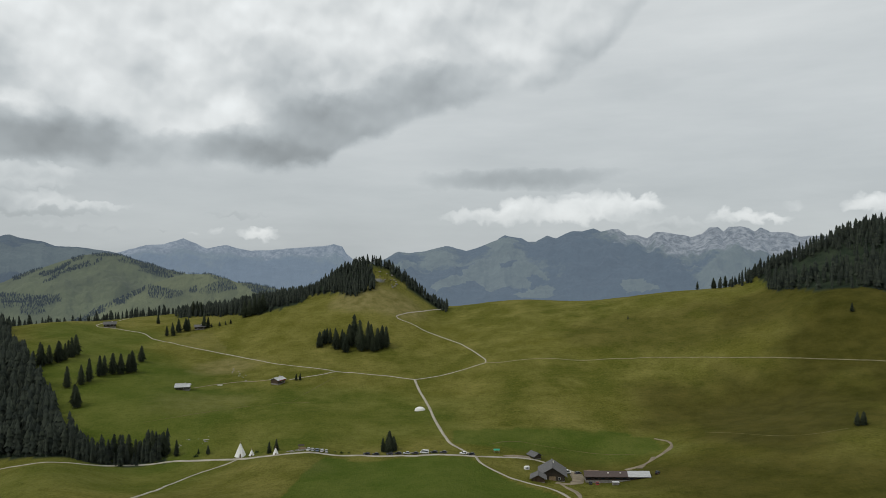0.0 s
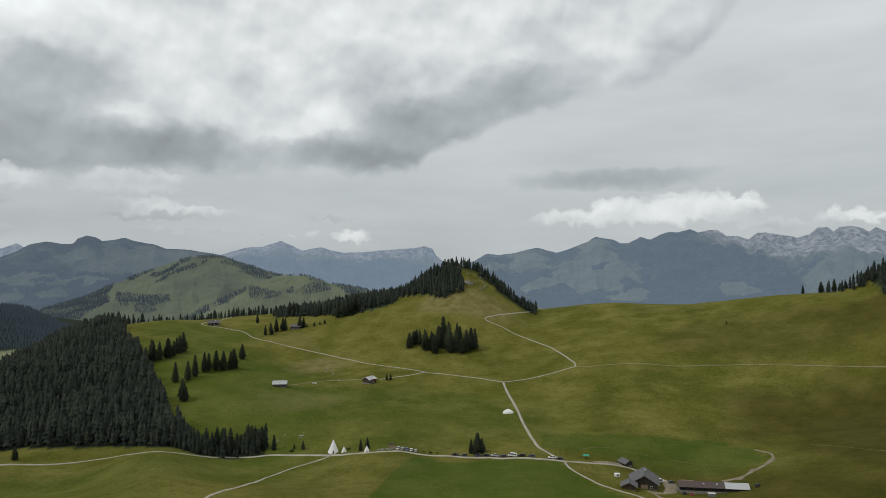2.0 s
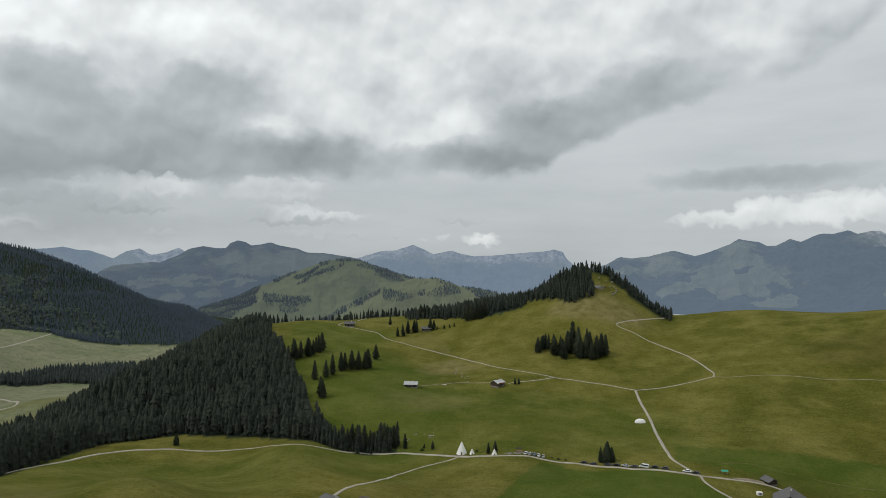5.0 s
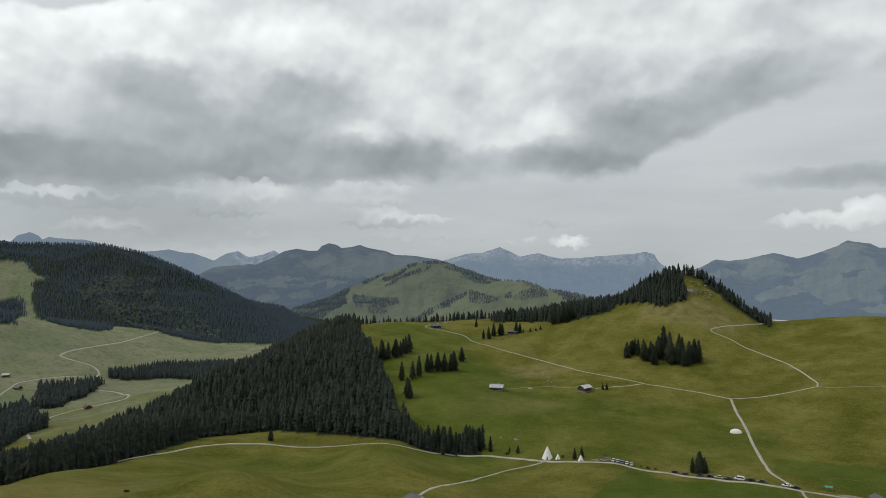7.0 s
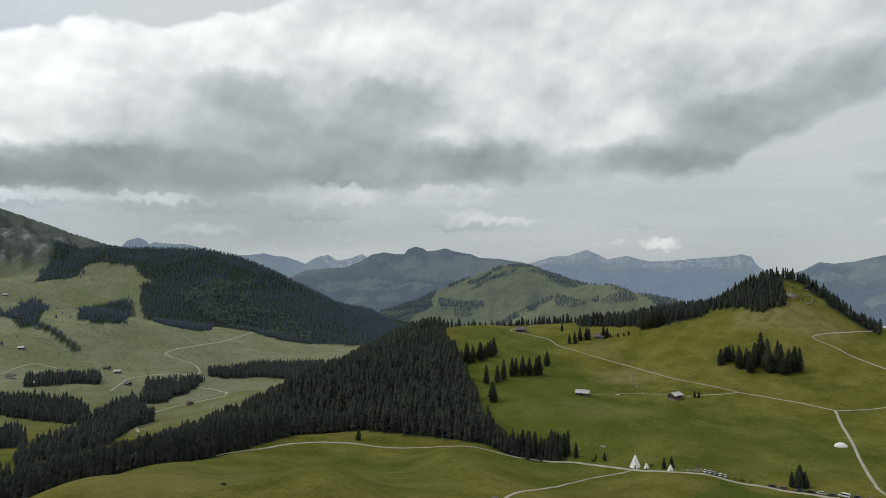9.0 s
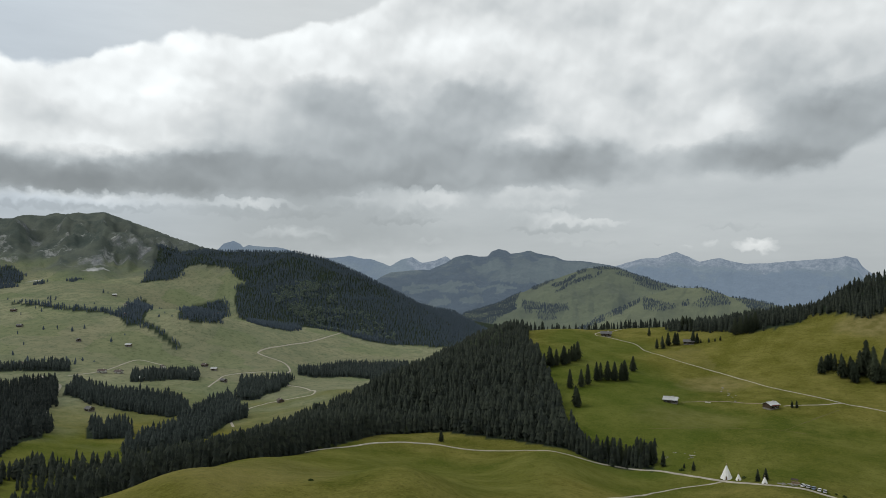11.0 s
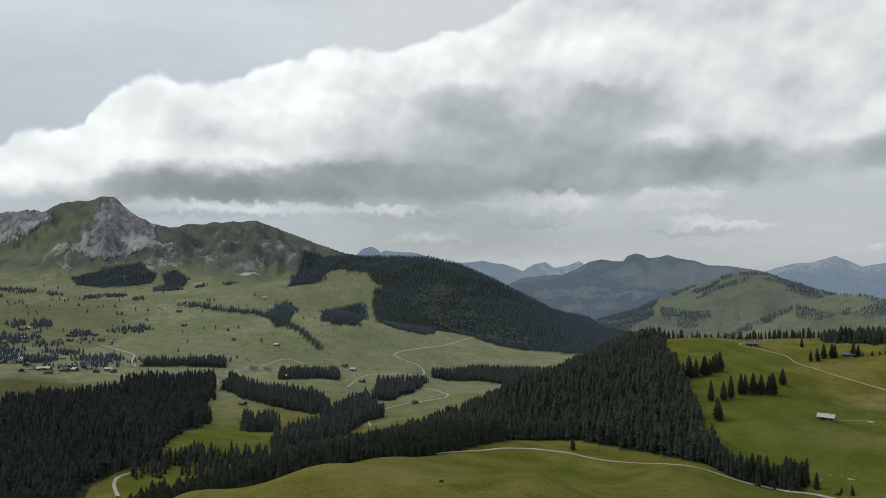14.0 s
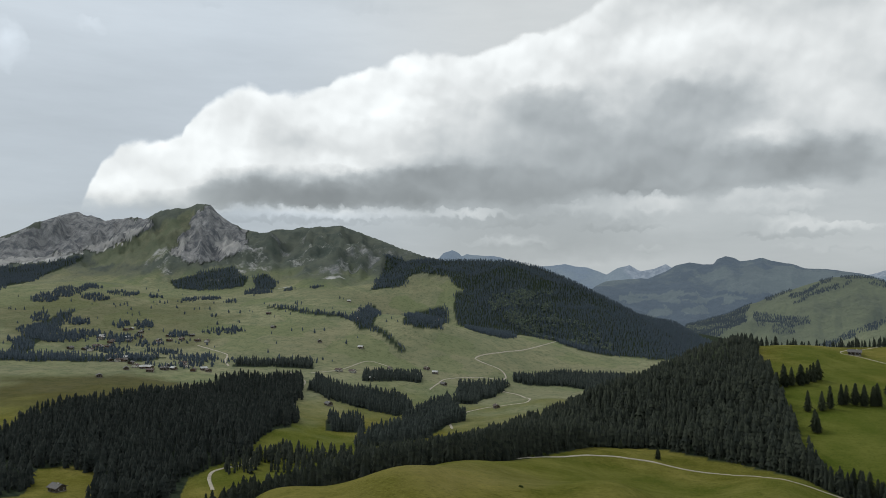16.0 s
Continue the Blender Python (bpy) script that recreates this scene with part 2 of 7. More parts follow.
DECK_DARKS_NORTH = [
    (48.2, 11.3, 9.8, 3.75, 0.2, 0.55, 0.44),
    (41.0, 9.3, 8.9, 2.58, 0.2, 0.7, 0.36),
    (51.5, 6.9, 8.0, 1.88, 0.2, 0.7, 0.34),
    (34.1, 7.9, 5.2, 1.31, 0.2, 0.6, 0.36),
    (52.8, 7.2, 8.0, 1.97, 0.2, 0.75, 0.34),
    (45.0, 7.8, 6.6, 2.16, 0.2, 0.75, 0.33),
    (33.9, 7.6, 6.6, 1.59, 0.2, 0.65, 0.37),
    (35.8, 12.9, 5.4, 2.72, 0.1, 0.6, 0.42),
    (48.7, 12.1, 4.7, 3.28, 0.1, 0.45, 0.48),
    (11.7, 7.5, 4.9, 1.59, 0.2, 0.8, 0.31),
    (8.6, 10.5, 6.6, 2.44, 0.2, 0.65, 0.38),
    (2.4, 12.6, 5.6, 2.16, 0.1, 0.55, 0.44),
    (26.5, 7.7, 3.3, 1.41, 0.1, 0.4, 0.46),
    (61.7, 6.9, 6.6, 1.69, 0.2, 0.6, 0.34),
]
DECK_DARKS_WEST = [
    (68.5, 6.8, 8.9, 1.97, 0.2, 0.75, 0.32),
    (55.7, 7.6, 8.0, 2.34, 0.2, 0.7, 0.35),
    (41.7, 9.2, 6.6, 2.16, 0.1, 0.6, 0.39),
    (48.8, 13.2, 4.5, 2.16, 0.1, 0.5, 0.46),
    (34.7, 7.5, 5.6, 1.41, 0.1, 0.6, 0.4),
    (69.3, 10.0, 4.2, 1.88, 0.1, 0.4, 0.55),
    (67.5, 6.5, 10.8, 1.22, 0.2, 0.8, 0.27),
    (56.3, 7.3, 7.0, 1.69, 0.2, 0.6, 0.34),
    (47.0, 10.9, 6.1, 2.81, 0.1, 0.5, 0.44),
    (38.2, 12.7, 4.2, 2.34, 0.1, 0.4, 0.5),
    (58.2, 11.0, 3.3, 1.88, 0.1, 0.4, 0.5),
]
LENTICULAR = [
    (49.2, 4.7, 10.7, 2.85, 0.1, 0.7, 0.37),
    (48.1, 2.5, 12, 1.86, 0.1, 0.7, 0.4),
    (54.1, 3.9, 13.3, 1.52, 0.1, 0.5, 0.45),
    (-5.9, 6.3, 8.8, 1.05, 0.2, 0.85, 0.38),
    (-10.5, 6.7, 5.4, 0.64, 0.2, 0.5, 0.44),
    (-15.4, 13.5, 3.9, 1.29, 0.1, 0.25, 0.48),
]
LOW_PUFFS = [
    (42.0, 5.0, 5.2, 1.31, 0.3, 0.85, 0.66),
    (39.8, 5.4, 2.6, 0.94, 0.3, 0.8, 0.76),
    (47.0, 5.1, 2.8, 0.66, 0.2, 0.7, 0.6),
    (32.1, 5.2, 4.2, 1.22, 0.35, 0.85, 0.74),
    (29.8, 5.6, 2.1, 0.75, 0.3, 0.8, 0.78),
    (42.8, 3.6, 4.2, 0.42, 0.1, 0.6, 0.42),
    (31.2, 3.6, 1.9, 0.47, 0.2, 0.7, 0.66),
    (26.9, 3.4, 2.8, 0.38, 0.2, 0.8, 0.68),
    (28.3, 1.8, 2.1, 0.28, 0.2, 0.5, 0.58),
    (50.9, 2.7, 3.3, 0.56, 0.2, 0.5, 0.58),
    (55.0, 4.8, 5.6, 0.42, 0.2, 0.6, 0.66),
    (53.9, 4.1, 6.6, 0.56, 0.1, 0.6, 0.44),
]
LOW_BARS = [
    (66.4, 4.9, 12.2, 0.47, 0.2, 0.7, 0.7),
    (55.2, 4.8, 3.8, 0.47, 0.2, 0.7, 0.72),
    (68.0, 4.2, 9.4, 0.42, 0.1, 0.5, 0.46),
    (51.5, 2.6, 3.3, 0.38, 0.2, 0.5, 0.6),
    (67.5, 4.6, 7.0, 0.52, 0.2, 0.75, 0.76),
    (51.7, 2.4, 4.2, 0.42, 0.2, 0.5, 0.62),
    (84.5, 17.5, 1.3, 0.84, 0.3, 0.8, 0.8),
    (89.8, 15.1, 1.5, 2.11, 0.3, 0.7, 0.82),
    (76.3, 20.6, 1.4, 0.84, 0.2, 0.5, 0.76),
    (63.5, 21.2, 2.8, 1.17, 0.1, 0.4, 0.74),
    (16.6, 3.0, 2.8, 0.33, 0.2, 0.5, 0.58),
    (40.4, 1.9, 1.4, 0.28, 0.2, 0.5, 0.58),
]
EAST_CUMULUS = [
    (-8.2, 3.0, 8.9, 1.03, 0.4, 0.95, 0.8),
    (-12.7, 3.7, 5.6, 1.22, 0.45, 0.95, 0.86),
    (-15.8, 3.9, 2.3, 0.84, 0.4, 0.9, 0.86),
    (-6.8, 3.7, 2.6, 0.94, 0.4, 0.9, 0.84),
    (-2.9, 3.1, 3.3, 0.56, 0.3, 0.9, 0.74),
    (-18.4, 2.2, 3.3, 0.56, 0.3, 0.85, 0.72),
    (-23.3, 2.7, 2.6, 0.66, 0.4, 0.9, 0.8),
    (-21.9, 3.0, 1.0, 0.56, 0.4, 0.9, 0.82),
    (-25.8, 2.7, 1.1, 0.42, 0.4, 0.85, 0.8),
    (-27.1, 3.5, 0.8, 0.38, 0.3, 0.6, 0.68),
    (-31.9, 3.5, 1.8, 0.94, 0.4, 0.95, 0.84),
    (-10.5, 4.7, 1.4, 0.47, 0.3, 0.8, 0.84),
    (-16.7, 2.3, 3.3, 0.56, 0.3, 0.5, 0.6),
]
NORTH_CUMULUS = [
    (14.9, 1.5, 1.6, 0.61, 0.45, 0.95, 0.84),
    (18.1, 1.6, 0.7, 0.42, 0.4, 0.9, 0.74),
    (20.0, 1.7, 0.6, 0.28, 0.3, 0.75, 0.66),
    (22.0, 1.8, 0.6, 0.23, 0.3, 0.65, 0.6),
    (26.9, 3.4, 3.0, 0.42, 0.3, 0.75, 0.66),
    (31.0, 3.6, 3.8, 0.75, 0.3, 0.8, 0.7),
    (28.9, 1.9, 2.8, 0.33, 0.2, 0.5, 0.56),
    (31.7, 5.5, 3.8, 0.84, 0.3, 0.6, 0.66),
    (28.5, 5.4, 2.3, 0.56, 0.2, 0.5, 0.62),
    (25.6, 1.7, 1.0, 0.28, 0.2, 0.5, 0.56),
    (30.3, 2.9, 4.2, 0.42, 0.2, 0.5, 0.44),
]
DECK_MARKS = DECK_LIGHTS_EAST + DECK_LIGHTS_NORTH + DECK_LIGHTS_WEST + DECK_DARKS_EAST + DECK_DARKS_NORTH + DECK_DARKS_WEST
CUMULUS = LOW_PUFFS + LOW_BARS + EAST_CUMULUS + NORTH_CUMULUS
sky_world()
lamp = bpy.data.lights.new("sun", "SUN")
lamp.energy, lamp.angle, lamp.color = 1.25, radians(8), (1.0, 0.95, 0.86)
sun = new("sun", lamp)
a, e = radians(SUN_AZ), radians(SUN_EL)
sun.matrix_world = look((-math.sin(a) * math.cos(e) * 900, math.cos(a) * math.cos(e) * 900, math.sin(e) * 900), (0, 0, 0))
scene.view_settings.exposure = 0.0


# ---- the lie of the land: heights by bearing (degrees to the left of north) and range ----
AZ0, AZ_STEP = -54.0, 6.0
BAND_0 = (60, [46, 46, 45, 45, 44, 43, 43, 42, 42, 42, 42, 43, 44, 45, 46, 47, 47, 48, 49, 50, 54, 58, 62, 62, 60, 54, 49, 47])
BAND_1 = (130, [40, 39, 38, 36, 35, 33, 32, 32, 32, 32, 33, 34, 35, 37, 40, 44, 46, 48, 48, 49, 50, 50, 48, 47, 47, 45, 44, 45])
BAND_2 = (200, [39, 35, 32, 28, 25, 23, 22, 22, 23, 23, 23, 24, 26, 30, 34, 40, 45, 46, 48, 50, 50, 45, 29, 28, 28, 30, 33, 36])
BAND_3 = (270, [40, 34, 28, 23, 17, 14, 13, 13, 14, 14, 13, 14, 17, 22, 26, 31, 42, 39, 42, 46, 39, 37, 12, 9, 8, 13, 19, 25])
BAND_4 = (340, [43, 35, 28, 21, 14, 9, 5, 5, 5, 8, 5, 7, 7, 13, 18, 15, 21, 24, 30, 23, 14, 8, 2, -8, -8, -2, 5, 11])
BAND_5 = (410, [46, 39, 31, 23, 16, 9, 3, -4, 2, 6, 2, 6, -2, -2, 13, 3, 5, 13, 10, -1, -10, -16, -21, -22, -18, -12, -6, -2])
BAND_6 = (480, [49, 43, 37, 28, 22, 11, 2, 3, 5, 5, 4, 6, 1, -7, -1, -2, 4, 4, -5, -11, -24, -31, -32, -28, -23, -19, -16, -12])
BAND_7 = (550, [50, 48, 45, 37, 29, 12, 9, 12, 13, 7, 5, 8, 7, 10, 8, 5, -7, -6, -18, -26, -34, -39, -37, -31, -26, -24, -22, -21])
BAND_8 = (620, [50, 52, 55, 54, 50, 38, 28, 25, 26, 12, 9, 13, 9, 17, 19, 16, 3, -15, -32, -40, -42, -39, -39, -32, -28, -27, -27, -28])
BAND_9 = (700, [46, 55, 64, 80, 90, 66, 54, 48, 38, 25, 27, 22, 14, 24, 29, 23, 9, -26, -46, -52, -49, -35, -37, -32, -28, -28, -31, -34])
BAND_10 = (790, [40, 55, 69, 84, 89, 86, 78, 63, 54, 41, 61, 52, 31, 30, 39, 28, -9, -41, -57, -61, -56, -40, -35, -30, -27, -29, -33, -38])
BAND_11 = (890, [30, 51, 67, 72, 64, 79, 73, 63, 63, 56, 68, 68, 49, 41, 44, 23, -40, -53, -64, -65, -59, -45, -35, -29, -25, -28, -33, -40])
BAND_12 = (1000, [15, 40, 56, 56, 46, 55, 50, 41, 38, 25, 46, 55, 42, 35, 8, -15, -64, -54, -72, -66, -58, -46, -35, -27, -24, -26, -31, -39])
BAND_13 = (1150, [-9, 19, 35, 33, 22, 16, 8, -3, -8, -17, 5, 20, 19, -17, -61, -55, -72, -76, -78, -59, -52, -42, -34, -26, -20, -20, -25, -34])
BAND_14 = (1350, [-42, -9, 7, 4, -11, -34, -50, -52, -54, -54, -44, -32, -37, -65, -87, -79, -77, -84, -56, -46, -33, -27, -29, -21, -11, -8, -13, -22])
BAND_15 = (1600, [-67, -37, -24, -29, -49, -81, -102, -97, -95, -90, -88, -84, -94, -102, -97, -77, -73, -47, -13, 26, 13, 3, -9, -4, 8, 12, 8, -0])
BAND_16 = (1900, [-65, -55, -54, -63, -84, -109, -127, -129, -124, -117, -115, -115, -121, -119, -100, -67, -51, -30, -22, -7, 60, 43, 32, 41, 41, 39, 37, 36])
BAND_17 = (2250, [-45, -64, -79, -95, -113, -127, -138, -147, -144, -134, -129, -123, -124, -123, -101, -61, -23, -1, -6, -12, 82, 72, 68, 94, 80, 71, 70, 77])
BAND_18 = (2650, [-23, -66, -99, -123, -138, -142, -146, -158, -156, -143, -134, -120, -118, -121, -103, -61, -5, 36, 38, 46, 80, 78, 71, 100, 111, 105, 102, 109])
BAND_19 = (3100, [-10, -67, -114, -145, -161, -164, -166, -170, -166, -152, -136, -121, -115, -116, -108, -79, -20, 63, 77, 71, 77, 83, 92, 116, 135, 136, 128, 119])
BAND_20 = (3700, [1, -68, -127, -168, -189, -195, -194, -189, -178, -160, -137, -117, -107, -109, -116, -118, -76, 29, 69, 64, 73, 94, 124, 148, 165, 168, 154, 124])
BAND_21 = (5000, [20, -71, -151, -212, -247, -260, -253, -233, -205, -172, -135, -101, -79, -93, -126, -142, -117, -61, -9, 20, 67, 122, 175, 211, 230, 228, 203, 164])
BANDS = [BAND_0, BAND_1, BAND_2, BAND_3, BAND_4, BAND_5, BAND_6, BAND_7, BAND_8, BAND_9, BAND_10, BAND_11, BAND_12, BAND_13, BAND_14, BAND_15, BAND_16, BAND_17, BAND_18, BAND_19, BAND_20, BAND_21]
RANGES = np.log([b[0] for b in BANDS])
HEIGHTS = np.array([b[1] for b in BANDS], float)
# crests: bearing, range, height
KNOB = [(-2.2, 860, 44), (-0.0, 850, 53), (1.6, 855, 71), (3.0, 860, 89), (4.4, 865, 104), (6.0, 870, 112), (7.2, 870, 110), (8.6, 875, 97), (10.4, 880, 79), (12.2, 900, 61), (14.4, 910, 55), (17.4, 930, 48), (20.4, 930, 44)]
WOODED_HILL = [(-32.7, 870, 156), (-30.4, 855, 144), (-28.6, 840, 132), (-25.6, 820, 108), (-22.9, 810, 89), (-20.2, 815, 80), (-17.5, 830, 74), (-15.8, 840, 68)]
FOREST_MOUNTAIN = [(34.9, 1886, -118), (36.7, 1946, -78), (38.6, 2012, -38), (40.3, 2066, -9), (42.1, 2110, 25), (44.6, 2153, 70), (46.9, 2185, 115), (49.1, 2214, 149), (51.4, 2232, 168), (54.0, 2277, 171), (57.5, 2340, 172), (59.1, 2384, 176)]
BIG_MOUNTAIN = [(56.3, 2484, 158), (57.7, 2535, 186), (59.1, 2585, 202), (61.0, 2663, 234), (62.9, 2722, 270), (64.5, 2759, 300), (65.7, 2783, 319), (67.5, 2803, 307), (70.2, 2823, 299), (72.0, 2833, 287), (73.5, 2866, 306), (74.6, 2883, 339), (75.3, 2898, 367), (75.8, 2911, 397), (76.8, 2931, 404),
                (77.6, 2949, 385), (78.4, 2966, 383), (79.4, 2992, 379), (80.6, 3051, 346), (81.2, 3081, 354), (81.8, 3136, 353), (82.6, 3196, 353), (83.3, 3225, 346), (84.1, 3248, 365), (85.1, 3275, 386), (86.5, 3285, 359), (87.0, 3285, 349), (88.2, 3285, 315), (89.9, 3285, 268), (93.0, 3285, 190)]
GREEN_HILL = [(12.2, 2745, -73), (15.3, 2745, -10), (17.4, 2745, 13), (19.5, 2745, 39), (21.6, 2745, 65), (23.6, 2745, 97), (25.0, 2745, 119), (25.9, 2745, 123), (27.4, 2745, 117), (29.2, 2745, 91), (30.6, 2745, 65), (32.7, 2745, 22), (34.6, 2745, -17), (37.5, 2700, -62)]
GREEN_SHOULDER = [(12.2, 2420, -31), (13.5, 2420, 5), (15.7, 2420, 23), (16.6, 2420, 29), (17.4, 2420, 44), (18.7, 2420, 58), (20.0, 2420, 55), (21.6, 2420, 42), (23.2, 2420, 19), (25.5, 2420, -29), (27.4, 2420, -64), (28.5, 2420, -82)]
ROCK_MOUNTAIN = [(23.9, 3850, 95), (25.1, 3850, 122), (27.4, 3850, 154), (29.3, 3850, 162), (30.2, 3850, 185), (32.1, 3850, 216), (33.7, 3850, 200), (34.1, 3850, 216), (34.7, 3850, 222), (35.3, 3850, 209), (35.6, 3850, 184), (36.3, 3850, 184), (37.3, 3850, 196), (38.4, 3830, 177), (39.1, 3800, 146), (40.4, 3750, 108), (42.3, 3650, 98), (43.7, 3600, 89), (44.7, 3550, 58)]
FAR_WEST = [(36.5, 4595, 100), (38.0, 4595, 120), (38.7, 4595, 173), (39.1, 4595, 195), (40.0, 4595, 165), (41.0, 4595, 150), (41.3, 4595, 157), (41.9, 4595, 187), (42.8, 4595, 171), (43.7, 4595, 127), (45.3, 4595, 171), (46.2, 4595, 181), (47.0, 4595, 199), (48.1, 4595, 184), (50.0, 4550, 175), (52.0, 4500, 233), (52.8, 4500, 239), (54.0, 4500, 248), (55.1, 4500, 261), (55.5, 4500, 243), (55.7, 4500, 260), (56.3, 4500, 280), (57.0, 4500, 265), (57.4, 4500, 231)]
FAR_NORTH = [(6.4, 4650, 60), (7.4, 4650, 91), (8.0, 4650, 136), (8.3, 4650, 181), (9.0, 4650, 193), (9.9, 4650, 181), (11.3, 4650, 173), (13.1, 4650, 158), (15.5, 4650, 149), (16.4, 4650, 164), (17.4, 4650, 185), (18.1, 4650, 174), (18.9, 4650, 156), (19.8, 4650, 191), (20.6, 4650, 219), (22.0, 4650, 183), (23.2, 4650, 175), (25.5, 4650, 125), (27.4, 4600, 108)]
EAST_CRAGS = [(-32.7, 4600, 213), (-30.4, 4600, 228), (-27.3, 4600, 240), (-26.6, 4600, 268), (-25.4, 4600, 265), (-24.7, 4600, 297), (-24.3, 4600, 270), (-23.9, 4600, 291), (-23.3, 4600, 302), (-22.5, 4600, 300), (-22.1, 4600, 272), (-21.7, 4600, 300), (-21.1, 4600, 298), (-20.5, 4600, 256), (-19.8, 4600, 239), (-18.8, 4600, 257), (-17.7, 4600, 272), (-17.1, 4600, 276), (-16.5, 4600, 240)]
EAST_SLOPES = [(-15.8, 4600, 259), (-14.9, 4600, 252), (-14.3, 4600, 285), (-13.6, 4600, 286), (-12.9, 4600, 271), (-12.3, 4600, 294), (-11.4, 4600, 276), (-10.5, 4600, 272), (-9.3, 4600, 235), (-8.6, 4600, 250), (-7.7, 4600, 213), (-7.0, 4600, 206), (-6.1, 4600, 228), (-5.1, 4600, 255), (-4.5, 4600, 225), (-3.1, 4600, 179), (-1.9, 4600, 145), (-0.3, 4600, 175), (1.8, 4600, 137), (3.0, 4600, 130), (3.7, 4600, 141), (4.9, 4600, 92), (6.7, 4600, 50)]
FAR_EAST = EAST_CRAGS + EAST_SLOPES


LATTICE = np.random.RandomState(7).rand(256, 256)


def value_noise(x, y):
    """Smooth noise on a lattice of step 1, from -1 to 1."""
    i, j = np.floor(x).astype(int), np.floor(y).astype(int)
    u, v = x - i, y - j
    u, v = u * u * u * (u * (6 * u - 15) + 10), v * v * v * (v * (6 * v - 15) + 10)
    a, b = LATTICE[i % 256, j % 256], LATTICE[(i + 1) % 256, j % 256]
    c, d = LATTICE[i % 256, (j + 1) % 256], LATTICE[(i + 1) % 256, (j + 1) % 256]
    return 2 * ((a * (1 - u) + b * u) * (1 - v) + (c * (1 - u) + d * u) * v) - 1


def fbm(x, y, size, octaves=4, ridged=False):
    total, amp = 0.0, 1.0
    for k in range(octaves):
        f = 2.03 ** k / size
        n = value_noise(x * f + 17.3 * k, y * f - 9.1 * k)
        total = total + amp * ((1 - 2 * np.abs(n)) if ridged else n)
        amp *= 0.5
    return total


def bearing(x, y):
    az = np.degrees(np.arctan2(-x, y))
    return np.where(az < -90, az + 360, az), np.hypot(x, y)


def spline(u):
    return (-0.5 * u + u * u - 0.5 * u ** 3, 1 - 2.5 * u * u + 1.5 * u ** 3, 0.5 * u + 2 * u * u - 1.5 * u ** 3, 0.5 * u ** 3 - 0.5 * u * u)


def table(az, r):
    """The smooth heights between the bands."""
    last = HEIGHTS.shape[1] - 1
    fa = np.clip((az - AZ0) / AZ_STEP, 0, last - 0.001)
    i = fa.astype(int)
    lr = np.clip(np.log(np.maximum(r, 1)), RANGES[0], RANGES[-1] - 1e-6)
    j = np.clip(np.searchsorted(RANGES, lr, side="right") - 1, 0, len(RANGES) - 2)
    v = (lr - RANGES[j]) / (RANGES[j + 1] - RANGES[j])
    wa, wr = spline(fa - i), spline(v)
    z = 0.0
    for a in range(4):
        for c in range(4):
            z = z + wr[a] * wa[c] * HEIGHTS[np.clip(j - 1 + a, 0, len(RANGES) - 1), np.clip(i - 1 + c, 0, last)]
    return z


def smooth_land(az, r):
    """The table, carried round behind the camera."""
    back = np.clip((az - 108.0) / 198.0, 0, 1) + np.clip((-54.0 - az) / 198.0, 0, 1)
    front = table(az, r)
    first, end = table(np.full_like(az, -54.0), r), table(np.full_like(az, 108.0), r)
    b = np.clip((np.where(az < -54, az + 360, az) - 108.0) / 198.0, 0, 1)
    return np.where(back > 0, end * (1 - b) + first * b, front)


def crest_height(az, r, z, crest, foot, power=1.0, back=0.45, fade=25.0, rough=0.0, size=200.0, x=0, y=0, ribs=0.18):
    """Raises z to a hill whose crest runs through the given places."""
    pa, pr, pz = (np.array(c, float) for c in zip(*crest))
    out = np.maximum(pa[0] - az, 0) + np.maximum(az - pa[-1], 0)
    rc, zc = np.interp(az, pa, pr), np.interp(az, pa, pz) - fade * out
    rb = rc * foot
    zb = smooth_land(az, rb)
    s = np.clip((r - rb) / (rc - rb), 0, 1)
    up = zb + (zc - zb) * s ** power
    down = zc - (r - rc) * back
    hill = np.where(r <= rc, up, down)
    if rough:
        steep = rough * np.clip((zc - zb) / 150, 0, 1.5) * (np.clip(s * s * (1.0 - s), 0, 1) * 4.8 + 0.035)
        hill = hill + steep * (0.9 * fbm(x, y, size, 6, True) + ribs * fbm(np.radians(az) * rc, r * 0.4, size * 0.4, 5, True))
    use = (r > rb) & (zc > zb)
    return np.where(use, np.maximum(z, hill), z)


def ground_height(x, y):
    x, y = np.atleast_1d(np.asarray(x, float)), np.atleast_1d(np.asarray(y, float))
    az, r = bearing(x, y)
    z = smooth_land(az, r)
    z = 46 + (z - 46) * np.clip(r / 60, 0, 1) ** 2
    z = crest_height(az, r, z, KNOB, 0.88, 1.15, 0.5, 4.0)
    z = crest_height(az, r, z, WOODED_HILL, 0.84, 1.0, 0.35, 3.0)
    z = crest_height(az, r, z, FOREST_MOUNTAIN, 0.80, 0.9, 0.4, 12.0, 14.0, 160.0, x, y)
    z = crest_height(az, r, z, BIG_MOUNTAIN, 0.76, 1.35, 0.5, 12.0, 34.0, 260.0, x, y, 0.55)
    near = np.clip((r - 60) / 250, 0, 1) * np.clip(1.6 - r / 1500, 0.25, 1)
    # a dent in front of the road, shaped so the camera sees the road
    z = z - 1.8 * np.exp(-((x + 199) ** 2 + (y - 347) ** 2) / 2400.0)
    return z + near * (0.9 * fbm(x, y, 70, 3) + 0.25 * fbm(x, y, 15, 2))


